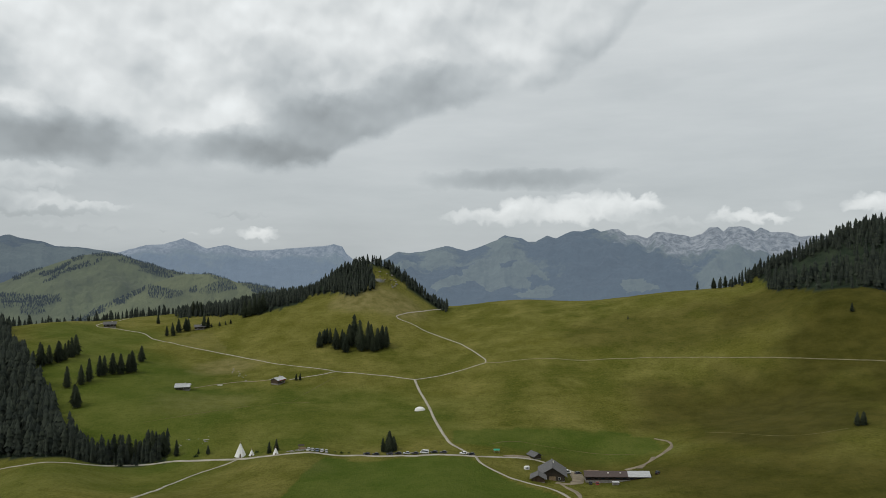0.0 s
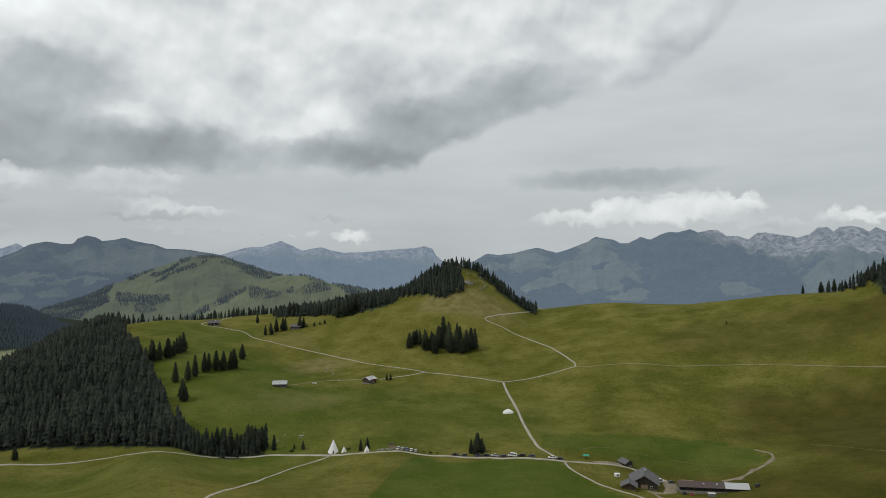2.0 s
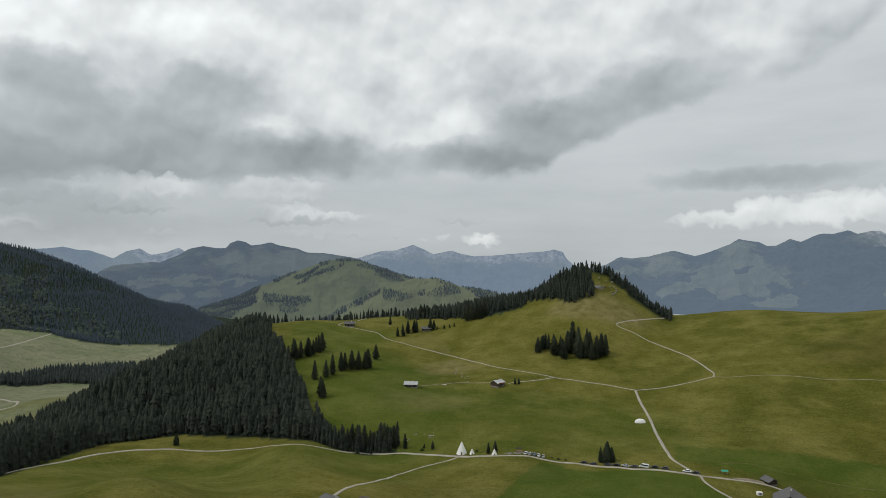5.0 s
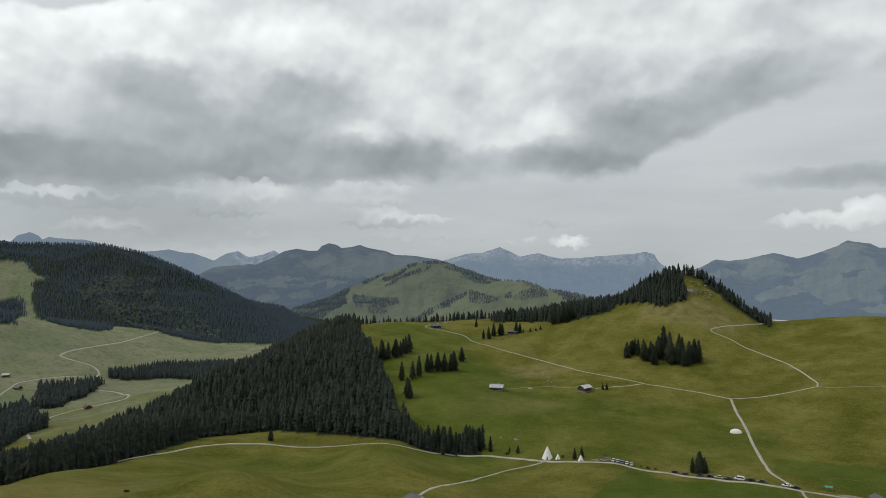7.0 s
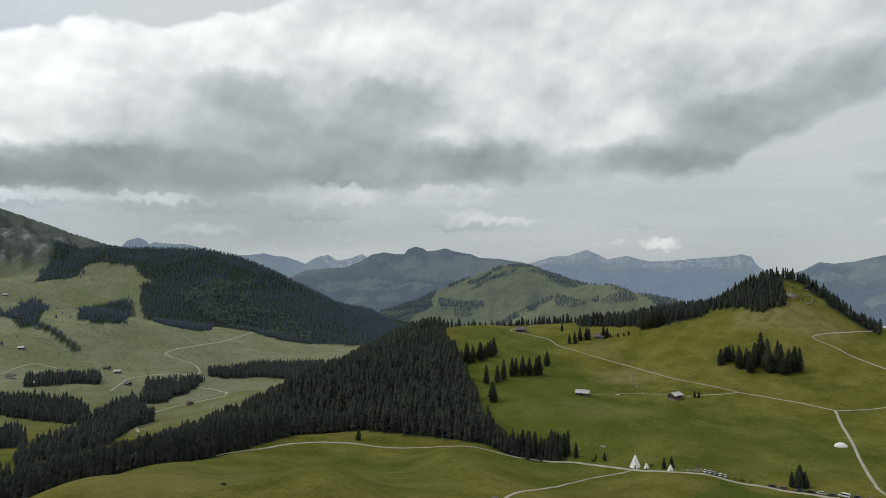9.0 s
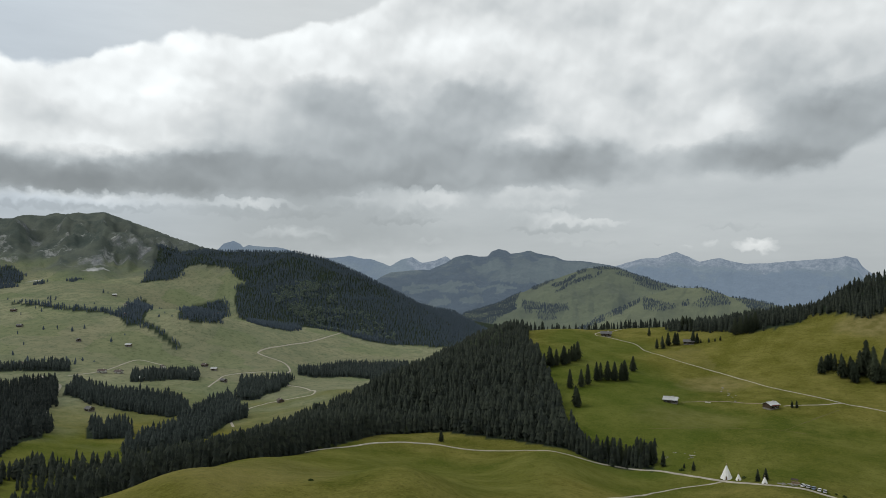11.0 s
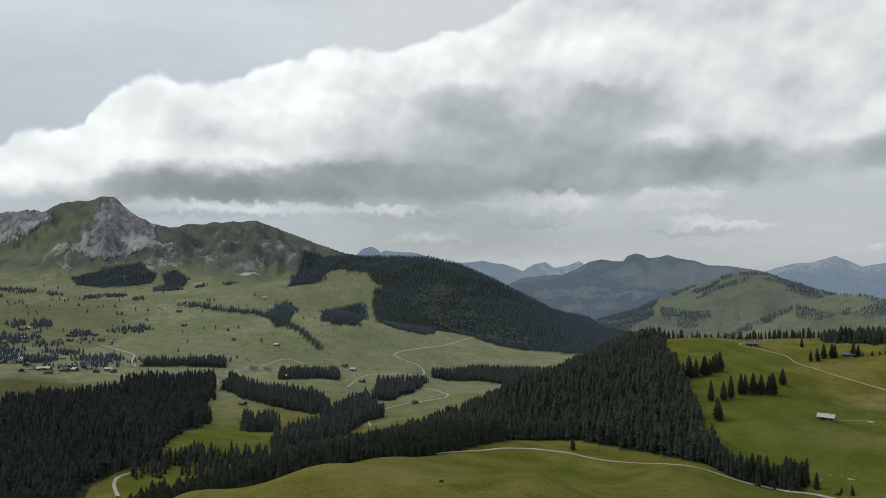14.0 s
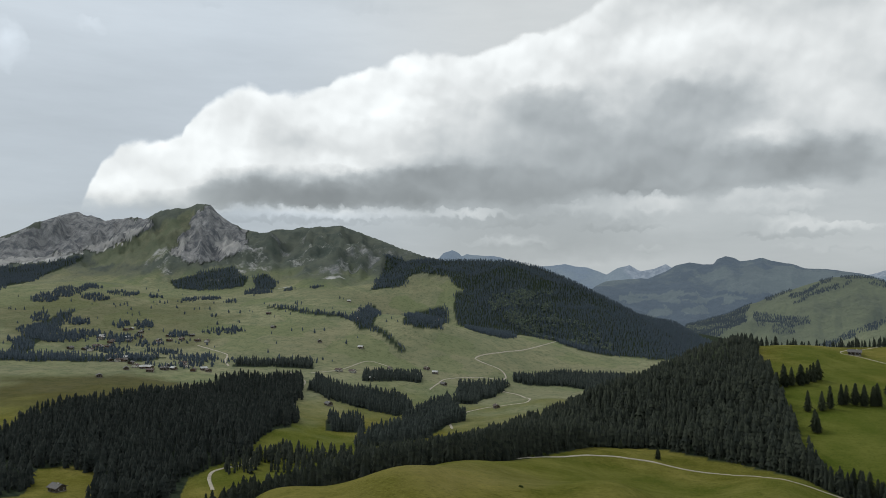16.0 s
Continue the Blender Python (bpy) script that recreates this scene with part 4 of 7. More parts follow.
# ---- ground: one sheet from under the camera to the horizon ----
def build_ground():
    fine = np.concatenate([np.arange(-48, 52, 0.24), np.arange(52, 94, 0.14), np.arange(94, 100, 0.5)])
    coarse = np.arange(100, 312, 2.0)
    az = np.concatenate([fine, coarse])
    r = np.concatenate([[0.01, 12.0, 25.0], np.exp(np.arange(math.log(50), math.log(2050), 0.0115)), np.exp(np.arange(math.log(2060), math.log(3250), 0.0055)), np.exp(np.arange(math.log(3280), math.log(4980), 0.05)), [4990.0]])
    A, R = np.meshgrid(az, r)
    x, y = -np.sin(np.radians(A)) * R, np.cos(np.radians(A)) * R
    z = ground_height(x.ravel(), y.ravel())
    # beyond the first hills the land is lowered to drop out of the camera's view
    z = z - 170 * np.clip((R.ravel() - 2300) / 350, 0, 1) * np.clip((47 - A.ravel()) / 5, 0, 1)
    verts = np.stack([x.ravel(), y.ravel(), z], 1)
    me = mesh_from("ground", verts, grid_faces(len(r), len(az), True)[:, ::-1], GRASS, True)
    ob = tagged(new("ground", me), "rolling green alpine pasture with mown fields and dry patches", "pasture", kind="structure")
    A, R = bearing(verts[:, 0], verts[:, 1])
    wood = np.zeros(len(verts))
    for poly in WOODS:
        wood = np.maximum(wood, inside(poly, A, R + 6 * value_noise(verts[:, 0] / 15, verts[:, 1] / 15)))
    tilt = np.degrees(np.arctan2(verts[:, 2] - EYE, R))
    for poly, near, far in STEEP_WOODS + MOUNTAIN_WOODS:
        wood = np.maximum(wood, inside(poly, A, tilt) & (R > near) & (R < far))
    n = fbm(verts[:, 0], verts[:, 1], 60, 4)
    dry = np.zeros(len(verts))
    for a, rr, wa, wr, amount in DRY_PATCHES:
        d = ((A - a) / wa) ** 2 + ((R - rr) / wr) ** 2
        dry = np.maximum(dry, amount * np.clip(1.6 - d + 0.9 * n, 0, 1))
    lush = np.zeros(len(verts))
    for a, rr, wa, wr, amount in DARKER_GREEN_PATCHES:
        d = ((A - a) / wa) ** 2 + ((R - rr) / wr) ** 2
        lush = np.maximum(lush, amount * np.clip(1.5 - d + 0.4 * n, 0, 1))
    for poly, amount in LUSH_FIELDS:
        lush = np.where(inside(poly, A, R), amount, lush)
    for poly, amount in DRY_FIELDS:
        dry = np.where(inside(poly, A, R), np.maximum(amount * (0.75 + 0.4 * n), 0), dry)
    # where cloud shade and brown turf darken the base colour
    shaded_heath = np.zeros(len(verts))
    for a, rr, wa, wr, amount in SHADED_HEATH_PATCHES:
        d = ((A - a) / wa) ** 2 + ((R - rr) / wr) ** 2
        shaded_heath = np.maximum(shaded_heath, amount * np.clip(1.5 - d + 0.7 * n, 0, 1))
    # share of the haze-coloured meadow, growing with range
    hazy_alpine = np.clip((R - np.where(A > 38, 760, 1050)) / 330 + 0.25 * n, 0, 1)
    # the hidden valley floor beyond the forest mountain is wooded
    wood = np.where(((R > 2250) & (A > 12) & (A < 47)) | ((R > 1900) & (A < 43)), 1.0, wood)
    # rough mountain turf on the upper slopes, haze put into its colour
    hazy_scrub = 0.9 * np.clip((verts[:, 2] - 95) / 60 + 0.4 * n, 0, 1) * (R > 1500)

    def patches(rows):
        total = np.zeros(len(verts))
        for a, rr, wa, wr, amount in rows:
            total = np.maximum(total, amount * np.clip(1.4 - np.sqrt(((A - a) / wa) ** 2 + ((R - rr) / wr) ** 2), 0, 1))
        return total

    rock, scree = patches(ROCK_PATCHES), patches(SCREE_PATCHES)
    ragged = 0.30 * fbm(A, tilt * 1.5, 0.9, 5), 0.16 * fbm(A + 40, tilt * 1.5, 0.7, 5)
    far_off = R > 2000
    for target, shapes, amount in ((rock, ROCK_FACES, 0.85), (scree, SCREE_FANS, 0.85)):
        for poly in shapes:
            np.maximum(target, amount * (inside(poly, A + ragged[0], tilt + ragged[1]) & far_off), out=target)
    # sunlit ridge: sunlight put into the colour by thinning the darker cover
    for poly in SUNLIT_SLOPES:
        hazy_scrub = np.where(inside(poly, A + ragged[0], tilt + ragged[1]) & far_off, 0.5 * hazy_scrub, hazy_scrub)
    for key, values in (("wood", wood), ("dry", dry), ("lush", lush), ("rock", rock), ("scree", scree), ("shaded_heath", shaded_heath), ("hazy_alpine", hazy_alpine), ("hazy_scrub", hazy_scrub)):
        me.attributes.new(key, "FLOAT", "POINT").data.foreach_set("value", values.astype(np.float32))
    return ob


# bearing, range, half widths, amount
DRY_PATCHES = [(4.5, 800, 3.5, 22, 0.8), (17, 690, 2.5, 28, 0.7), (58, 285, 9, 40, 0.35), (62, 300, 5, 15, 0.6), (-26, 500, 5, 60, 0.4), (20, 560, 4, 30, 0.3), (12, 380, 4, 25, 0.25), (70, 1250, 3, 60, 0.4)]
# patches of greener, darker grass
DARKER_GREEN_PATCHES = [(70, 690, 8, 170, 0.6), (24, 560, 9, 130, 0.75), (27, 690, 6, 90, 0.7), (42, 390, 14, 50, 0.4), (12, 500, 14, 90, 0.45), (-12, 445, 8, 28, 0.75), (45, 330, 14, 70, 0.35), (25, 400, 8, 50, 0.45), (18, 560, 5, 40, 0.5), (26, 800, 4, 60, 0.6), (2, 470, 6, 35, 0.4), (60, 1200, 6, 120, 0.35)]
LUSH_FIELDS = [([(-0.8, 455), (-7.7, 469), (-14.5, 479), (-17.1, 470), (-17.7, 447), (-15.8, 435), (-10.0, 435), (-4.0, 424), (-0.8, 422)], 0.85), ([(9.7, 402), (0, 396), (-2.6, 392), (-5.4, 361), (-9.5, 338), (-12, 300), (13.5, 300), (13.2, 326)], 0.95)]
# mostly cloud shade put into the ground colour, partly brown turf
SHADED_HEATH_PATCHES = [(-27, 520, 10, 110, 0.8), (-34, 600, 11, 140, 0.85), (-24, 400, 14, 60, 0.7), (-22, 545, 8, 60, 0.7), (-27, 565, 8, 60, 0.75), (-30, 350, 13, 60, 0.7), (-20, 680, 8, 60, 0.4), (-28, 690, 9, 70, 0.65), (86, 1000, 8, 130, 0.7), (83, 1750, 8, 280, 0.3)]
DRY_FIELDS = [([(18.6, 816), (17.1, 734), (21.6, 773), (20.8, 804)], 0.6), ([(16.3, 430), (9.9, 402), (13.4, 326), (14, 290), (25, 290), (23.5, 335)], 0.16)]
ROCK_PATCHES = [(72.6, 2560, 1.4, 120, 0.36), (69.5, 2600, 2.5, 120, 0.32), (64.0, 2380, 2.6, 120, 0.36), (61.5, 2560, 2.0, 100, 0.42), (66.5, 2300, 2.0, 60, 0.4), (5.2, 838, 0.7, 8, 0.6)]
SCREE_PATCHES = [(66.0, 2250, 1.2, 14, 0.6), (70.3, 2190, 1.2, 10, 0.6), (66.5, 2450, 5.0, 200, 0.31), (73, 2450, 3.0, 150, 0.40), (78.5, 2560, 2.5, 150, 0.40), (75, 2350, 3.0, 80, 0.36)]
# bare faces, scree and turf coloured as sunlit on the big mountain, by bearing and angle of height
ROCK_FACES = [[(91.22, 1.96), (87.89, 3.54), (85.16, 4.9), (83.34, 4.14), (80.63, 4.5), (79.82, 4.1), (81.38, 2.75), (83.87, 1.85), (86.43, 1.38), (91.18, 0.36)], [(78.45, 1.82), (77.65, 3.29), (76.92, 4.82), (75.84, 5.66), (74.63, 4.35), (73.23, 3.49), (72.87, 2.81), (73.51, 1.9), (74.58, 1.12), (77.11, 0.87), (78.03, 1.39)]]
SCREE_FANS = [[(85.18, 1.79), (83.13, 2.5), (81.21, 3.63), (80.34, 3.96), (81.51, 2.54), (83.87, 1.81), (86.08, 1.4)], [(91.21, 0.83), (87.85, 1.32), (86.08, 1.52), (84.43, 1.68), (86.79, 1.02), (91.2, 0.44)], [(75.24, 2.77), (74.39, 3.01), (73.56, 2.66), (73.73, 2.03), (74.58, 1.57), (75.19, 2.01)], [(77.96, 2.49), (77.35, 2.95), (77.54, 1.84), (78.03, 1.61)]]
SUNLIT_SLOPES = [[(84.24, 1.43), (80.33, 3.23), (76.97, 5.26), (76.67, 4.74), (77.65, 3.3), (78.45, 1.83), (80.05, 0.93), (83.48, 0.68)]]
build_ground()


# ---- mountains: hills and ranges beyond the valley, each its own sheet ----
def range_height(az, r, crest, foot, rough, size, base):
    pa, pr, pz = (np.array(k, float) for k in zip(*crest))
    out = np.maximum(pa[0] - az, 0) + np.maximum(az - pa[-1], 0)
    rc, zc = np.interp(az, pa, pr), np.interp(az, pa, pz) - 55 * out
    rb = rc * foot
    s = (r - rb) / (rc - rb)
    x, y = -np.sin(np.radians(az)) * r, np.cos(np.radians(az)) * r
    z = np.where(s <= 1, base + (zc - base) * np.clip(s, 0, 1) ** 1.1, zc - (r - rc) * 0.6)
    ribs = 0.8 * fbm(x, y, size, 6, True) + 0.35 * fbm(np.radians(az) * rc, r * 0.22, size * 0.5, 5, True)
    return z + rough * (np.clip(s * (1.04 - s), 0, 1) * 3.2 + 0.10) * ribs, x, y


def build_range(name, label, crest, foot, mat, rough, size, base, woods=0.5, tops=(), meadows=(), copses=()):
    """woods: share of forest; tops: stretches of bare rock (bearings, share of the height); meadows, copses: outlines by bearing and angle of height."""
    pa, pr, pz = (np.array(k, float) for k in zip(*crest))
    az = np.arange(pa[0] - 3, pa[-1] + 3, 0.08)
    rc = np.interp(az, pa, pr)
    s = np.concatenate([np.linspace(0, 1, 95), np.linspace(1.03, 1.35, 5)])[:, None]
    R = rc * foot + rc * (1 - foot) * s
    A = np.broadcast_to(az, R.shape)
    S = np.broadcast_to(s, R.shape).ravel()
    z, x, y = range_height(A, R, crest, foot, rough, size, base)
    me = mesh_from(name, np.stack([x.ravel(), y.ravel(), z.ravel()], 1), grid_faces(*R.shape)[:, ::-1], mat, True)
    A, R, z = A.ravel(), R.ravel(), z.ravel()
    tilt = np.degrees(np.arctan2(z - EYE, R))
    patch = fbm(x.ravel(), y.ravel() * 1.4, 380, 4)
    ragged = 0.28 * fbm(A, tilt * 2.2, 0.9, 4), 0.16 * fbm(A + 40, tilt * 2.2, 0.8, 4)
    wood = np.clip(0.5 + woods * 0.5 - 0.55 * (S - 0.5) + 0.8 * patch, 0, 1)
    for poly in meadows:
        wood = np.where(inside(poly, A + ragged[0], tilt + ragged[1]), 0.0, wood)
    for poly in copses:
        wood = np.where(inside(poly, A + ragged[0], tilt + ragged[1]), 1.0, wood)
    rock = np.zeros(len(S))
    for a1, a2, share in tops:
        rock = np.maximum(rock, np.clip((A - a1) * 0.5, 0, 1) * np.clip((a2 - A) * 0.3 + 0.6 * patch, 0, 1) * np.clip((S - share) * 3 + 0.25, 0, 0.85))
    wood = wood * (1 - np.clip(rock * 1.3, 0, 1))
    for key, values in (("wood", wood), ("rock", rock)):
        me.attributes.new(key, "FLOAT", "POINT").data.foreach_set("value", values.astype(np.float32))
    return tagged(new(name, me), label, "mountain", kind="structure")


GREEN_SHAPE = (GREEN_HILL, 0.80, 22, 220, -150)
SHOULDER_SHAPE = (GREEN_SHOULDER, 0.86, 14, 180, -150)
ROCK_SHAPE = (ROCK_MOUNTAIN, 0.72, 25, 300, -210)
# haze colour that the far covers below give off
HAZE_GLOW = (0.265, 0.350, 0.455)
# these trees glow faintly too, as haze in front of them
SPRUCE_HILL_GLOW = backdrop_material("far_hill_spruces_glow", (0.022, 0.031, 0.030), (0.03, 0.04, 0.036), (0.05, 0.06, 0.05), HAZE_GLOW, 0.10)
HILL = backdrop_material("far_hill_cover", (0.118, 0.132, 0.058), (0.028, 0.040, 0.036), (0.16, 0.16, 0.12), HAZE_GLOW, 0.12)
# HILL brightened in colour, replacing the sun shading that sets the shoulder apart
HILL_LIT = backdrop_material("far_shoulder_lit_cover", (0.140, 0.152, 0.066), (0.028, 0.040, 0.036), (0.16, 0.16, 0.12), HAZE_GLOW, 0.11)
SLOPES = backdrop_material("far_slope_cover", (0.066, 0.080, 0.066), (0.014, 0.021, 0.026), (0.16, 0.16, 0.16), HAZE_GLOW, 0.25)
CRAGS = backdrop_material("far_crag_cover", (0.086, 0.100, 0.078), (0.018, 0.026, 0.032), (0.24, 0.24, 0.24), HAZE_GLOW, 0.34)
FAINT = backdrop_material("faint_range_cover", (0.07, 0.080, 0.070), (0.028, 0.036, 0.044), (0.16, 0.16, 0.165), HAZE_GLOW, 0.50)
# open alps and copses on the far slopes, by bearing and angle of height
EAST_ALPS = [[(1.12, -2.59), (-0.28, -1.75), (-2.16, -0.81), (-4.02, -0.1), (-5.19, 0.69), (-6.35, 0.6), (-6.81, -0.56), (-8.19, -1.16), (-8.56, -1.94), (-7.04, -2.56), (-5.42, -2.34), (-4.03, -2.9), (-2.16, -2.07), (-0.75, -2.45), (0.65, -2.92)], [(2.06, -0.82), (0.66, -0.44), (-0.28, -0.11), (-0.75, -0.44), (1.12, -1.28)], [(-14.27, -2.12), (-15.37, -1.75), (-16.67, -2.09), (-17.31, -2.75), (-14.93, -3.02)], [(-5.66, -3.13), (-8.19, -2.41), (-9.34, -2.86), (-8.2, -3.57)], [(4.4, -0.82), (3.0, -0.44), (2.29, -0.82), (3.93, -1.29)], [(-3.56, 1.07), (-5.09, 1.63), (-6.12, 1.16), (-5.42, 0.6), (-4.26, 0.37)]]
EAST_COPSES = [[(-4.49, -0.61), (-5.98, -0.42), (-5.7, -1.08), (-4.72, -0.99)], [(-7.04, -1.63), (-7.83, -1.49), (-8.47, -2.41), (-7.51, -2.65)], [(-0.75, -1.19), (-1.92, -0.71), (-2.06, -1.09), (-0.99, -1.65)]]
ROCK_ALPS = [[(40.95, -1.85), (38.64, -1.25), (36.78, -1.25), (36.31, -1.67), (33.5, -1.34), (32.94, -1.76), (35.38, -2.18), (39.1, -1.99)], [(42.78, -1.43), (40.95, -1.25), (39.11, -1.62), (40.95, -2.13), (42.77, -1.98)], [(34.68, -0.68), (33.04, 0.49), (30.22, 0.83), (28.35, 0.13), (31.63, -1.15), (33.74, -1.24)], [(40.94, -3.0), (39.1, -2.32), (38.64, -2.78), (40.39, -3.47)], [(38.17, -2.55), (36.31, -2.23), (35.61, -2.7), (37.71, -3.16)], [(36.79, 0.02), (34.92, 0.72), (34.21, 0.26), (36.08, -0.55)]]
ROCK_COPSES = [[(38.18, -1.53), (36.78, -1.39), (36.78, -1.86), (38.18, -1.95)], [(36.31, -1.86), (34.91, -1.71), (34.91, -2.14), (36.08, -2.18)], [(41.41, -1.62), (40.4, -1.52), (40.49, -1.8), (41.32, -1.85)]]
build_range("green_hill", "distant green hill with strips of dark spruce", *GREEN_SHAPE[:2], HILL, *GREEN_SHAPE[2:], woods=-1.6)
build_range("green_hill_shoulder", "lower shoulder of the distant green hill", *SHOULDER_SHAPE[:2], HILL_LIT, *SHOULDER_SHAPE[2:], woods=-1.6)
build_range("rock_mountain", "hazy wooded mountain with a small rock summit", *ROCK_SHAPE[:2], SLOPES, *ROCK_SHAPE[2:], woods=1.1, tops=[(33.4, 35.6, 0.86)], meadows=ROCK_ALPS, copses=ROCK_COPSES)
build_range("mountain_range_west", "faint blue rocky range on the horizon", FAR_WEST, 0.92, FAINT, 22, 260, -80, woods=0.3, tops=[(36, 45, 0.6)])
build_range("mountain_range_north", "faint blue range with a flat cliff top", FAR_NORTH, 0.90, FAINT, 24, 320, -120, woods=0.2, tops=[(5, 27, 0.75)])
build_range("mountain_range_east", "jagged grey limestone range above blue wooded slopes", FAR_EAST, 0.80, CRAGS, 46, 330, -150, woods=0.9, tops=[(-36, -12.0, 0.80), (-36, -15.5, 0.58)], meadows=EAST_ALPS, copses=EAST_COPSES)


# ---- roads: gravel strips laid on the land ----
def smooth_path(pts, step=2.5):
    p = np.array(pts, float)
    p = np.vstack([2 * p[0] - p[1], p, 2 * p[-1] - p[-2]])
    out = []
    for k in range(1, len(p) - 2):
        n = max(2, int(np.hypot(*(p[k + 1] - p[k])) / step))
        for t in np.arange(n) / n:
            w = spline(t)
            out.append(sum(w[i] * p[k - 1 + i] for i in range(4)))
    out.append(p[-2])
    return np.array(out)


def build_strip(name, pts, width, mat, label, lift=0.16, category="road", ragged=0.12):
    c = smooth_path(pts)
    width = width * 0.66
    d = np.gradient(c, axis=0)
    d /= np.maximum(np.hypot(d[:, 0], d[:, 1]), 1e-6)[:, None]
    side = np.stack([d[:, 1], -d[:, 0]], 1)
    wob = 1 + ragged * value_noise(c[:, 0] / 7, c[:, 1] / 7)
    cols = []
    for s, drop in ((-0.56, -0.45), (-0.5, 0), (-0.17, 0.03), (0.17, 0.03), (0.5, 0), (0.56, -0.45)):
        q = c + side * (s * width * wob)[:, None]
        cols.append(np.column_stack([q, ground_height(q[:, 0], q[:, 1]) + lift + drop]))
    v = np.stack(cols, 1).reshape(-1, 3)
    me = mesh_from(name, v, grid_faces(len(c), 6), mat, True)
    return tagged(new(name, me), label, category, kind="structure")




# ---- spruces ----
def crown_arrays(rng, tiers, spikes, slim=0.22, low=0.06):
    """A spruce crown one metre high: drooping whorls of boughs, ragged at their tips."""
    verts, faces = [], []
    for k in range(tiers):
        u = k / tiers
        z = low + (1 - low) * u ** 0.92
        radius = slim * (1 - u) ** 0.72 * min(1.0, 0.62 + 3.0 * u) * rng.uniform(0.8, 1.15) + 0.012
        top = min(1.0, z + (1 - low) / tiers * rng.uniform(1.5, 2.1))
        turn = rng.uniform(0, 6.28)
        hub = len(verts)
        verts.append((rng.uniform(-0.008, 0.008), rng.uniform(-0.008, 0.008), top))
        for s in range(spikes):
            a = turn + 6.283 * s / spikes + rng.uniform(-0.2, 0.2)
            b = a + 3.1416 / spikes
            q = radius * rng.uniform(0.62, 1.3)
            inner = radius * rng.uniform(0.55, 0.75)
            verts.append((q * math.cos(a), q * math.sin(a), z - 0.28 * q + rng.uniform(-0.012, 0.012)))
            verts.append((inner * math.cos(b), inner * math.sin(b), z + 0.10 * radius))
        for s in range(spikes):
            tip, dip, nxt = hub + 1 + 2 * s, hub + 2 + 2 * s, hub + 1 + 2 * ((s + 1) % spikes)
            faces.append((hub, tip, dip))
            faces.append((hub, dip, nxt))
    return np.array(verts), np.array(faces)


def trunk_arrays(height=1.0, base=0.017):
    v, f = [], []
    for z, r in ((0, base * 1.25), (0.05, base), (0.5, base * 0.55), (0.93, base * 0.1)):
        for k in range(6):
            v.append((r * math.cos(k * math.pi / 3), r * math.sin(k * math.pi / 3), z * height))
    for ring in range(3):
        for k in range(6):
            a, b = ring * 6 + k, ring * 6 + (k + 1) % 6
            f.append((a, b, b + 6, a + 6))
    return np.array(v), np.array(f)


TREE_RNG = random.Random(5)
NEAR_CROWNS = [mesh_from("crown", *crown_arrays(TREE_RNG, 20, 11, s), SPRUCE) for s in (0.23, 0.26, 0.29, 0.32, 0.25)]
TRUNK = mesh_from("trunk", *trunk_arrays(), BARK, True)
WOOD_CROWNS = [crown_arrays(TREE_RNG, 11, 6, s, 0.03) for s in (0.16, 0.19, 0.22, 0.18, 0.24, 0.20)]
MID_CROWNS = [crown_arrays(TREE_RNG, 6, 5, s, 0.03) for s in (0.17, 0.20, 0.23, 0.19, 0.25, 0.21)]
FAR_CROWNS = [crown_arrays(TREE_RNG, 3, 4, s, 0.0) for s in (0.22, 0.25, 0.29, 0.24)]
FULL_CROWNS = [crown_arrays(TREE_RNG, 4, 5, s, 0.0) for s in (0.30, 0.36, 0.42)]


def broadleaf_arrays(rng, clumps=15):
    """A round, lumpy crown one metre high."""
    verts, faces = [], []
    for k in range(clumps):
        a, q, z = rng.uniform(0, 6.28), rng.uniform(0, 0.30), rng.uniform(0.25, 0.8)
        size, hub = rng.uniform(0.11, 0.19), len(verts)
        for d in ((1, 0, 0), (0, 1, 0), (-1, 0, 0), (0, -1, 0), (0, 0, 1), (0, 0, -1)):
            verts.append((q * math.cos(a) + d[0] * size * rng.uniform(0.7, 1.2), q * math.sin(a) + d[1] * size * rng.uniform(0.7, 1.2), z + d[2] * size * rng.uniform(0.7, 1.0)))
        for i in range(4):
            faces += [(hub + i, hub + (i + 1) % 4, hub + 4), (hub + (i + 1) % 4, hub + i, hub + 5)]
    return np.array(verts), np.array(faces)


BROAD_CROWNS = [broadleaf_arrays(TREE_RNG) for k in range(3)]


def oval(a, r, wa, wr):
    """The outline of a clump, uneven all round."""
    return [(a + wa * math.cos(k * 0.7) * (1 + 0.25 * math.sin(k * 2.7 + r)), r + wr * math.sin(k * 0.7) * (1 + 0.25 * math.cos(k * 1.9 + a))) for k in range(9)]


def spruce(x, y, height, label="tall dark green spruce on the pasture", group="spruces on the pasture", slim=None):
    """One spruce: a trunk and a crown on an empty at its foot."""
    k = TREE_RNG.randrange(len(NEAR_CROWNS)) if slim is None else slim
    root = tagged(new("spruce"), label, "tree", group)
    z = float(ground_height(x, y)[0])
    root.matrix_world = pose(x, y, z - 0.2, 0, 0, TREE_RNG.uniform(0, 360))
    for name, me in (("trunk", TRUNK), ("crown", NEAR_CROWNS[k])):
        p = new(name, me)
        p.parent = root
        p.scale = (height * TREE_RNG.uniform(0.9, 1.15),) * 2 + (height,) if name == "crown" else (height,) * 3
    return root


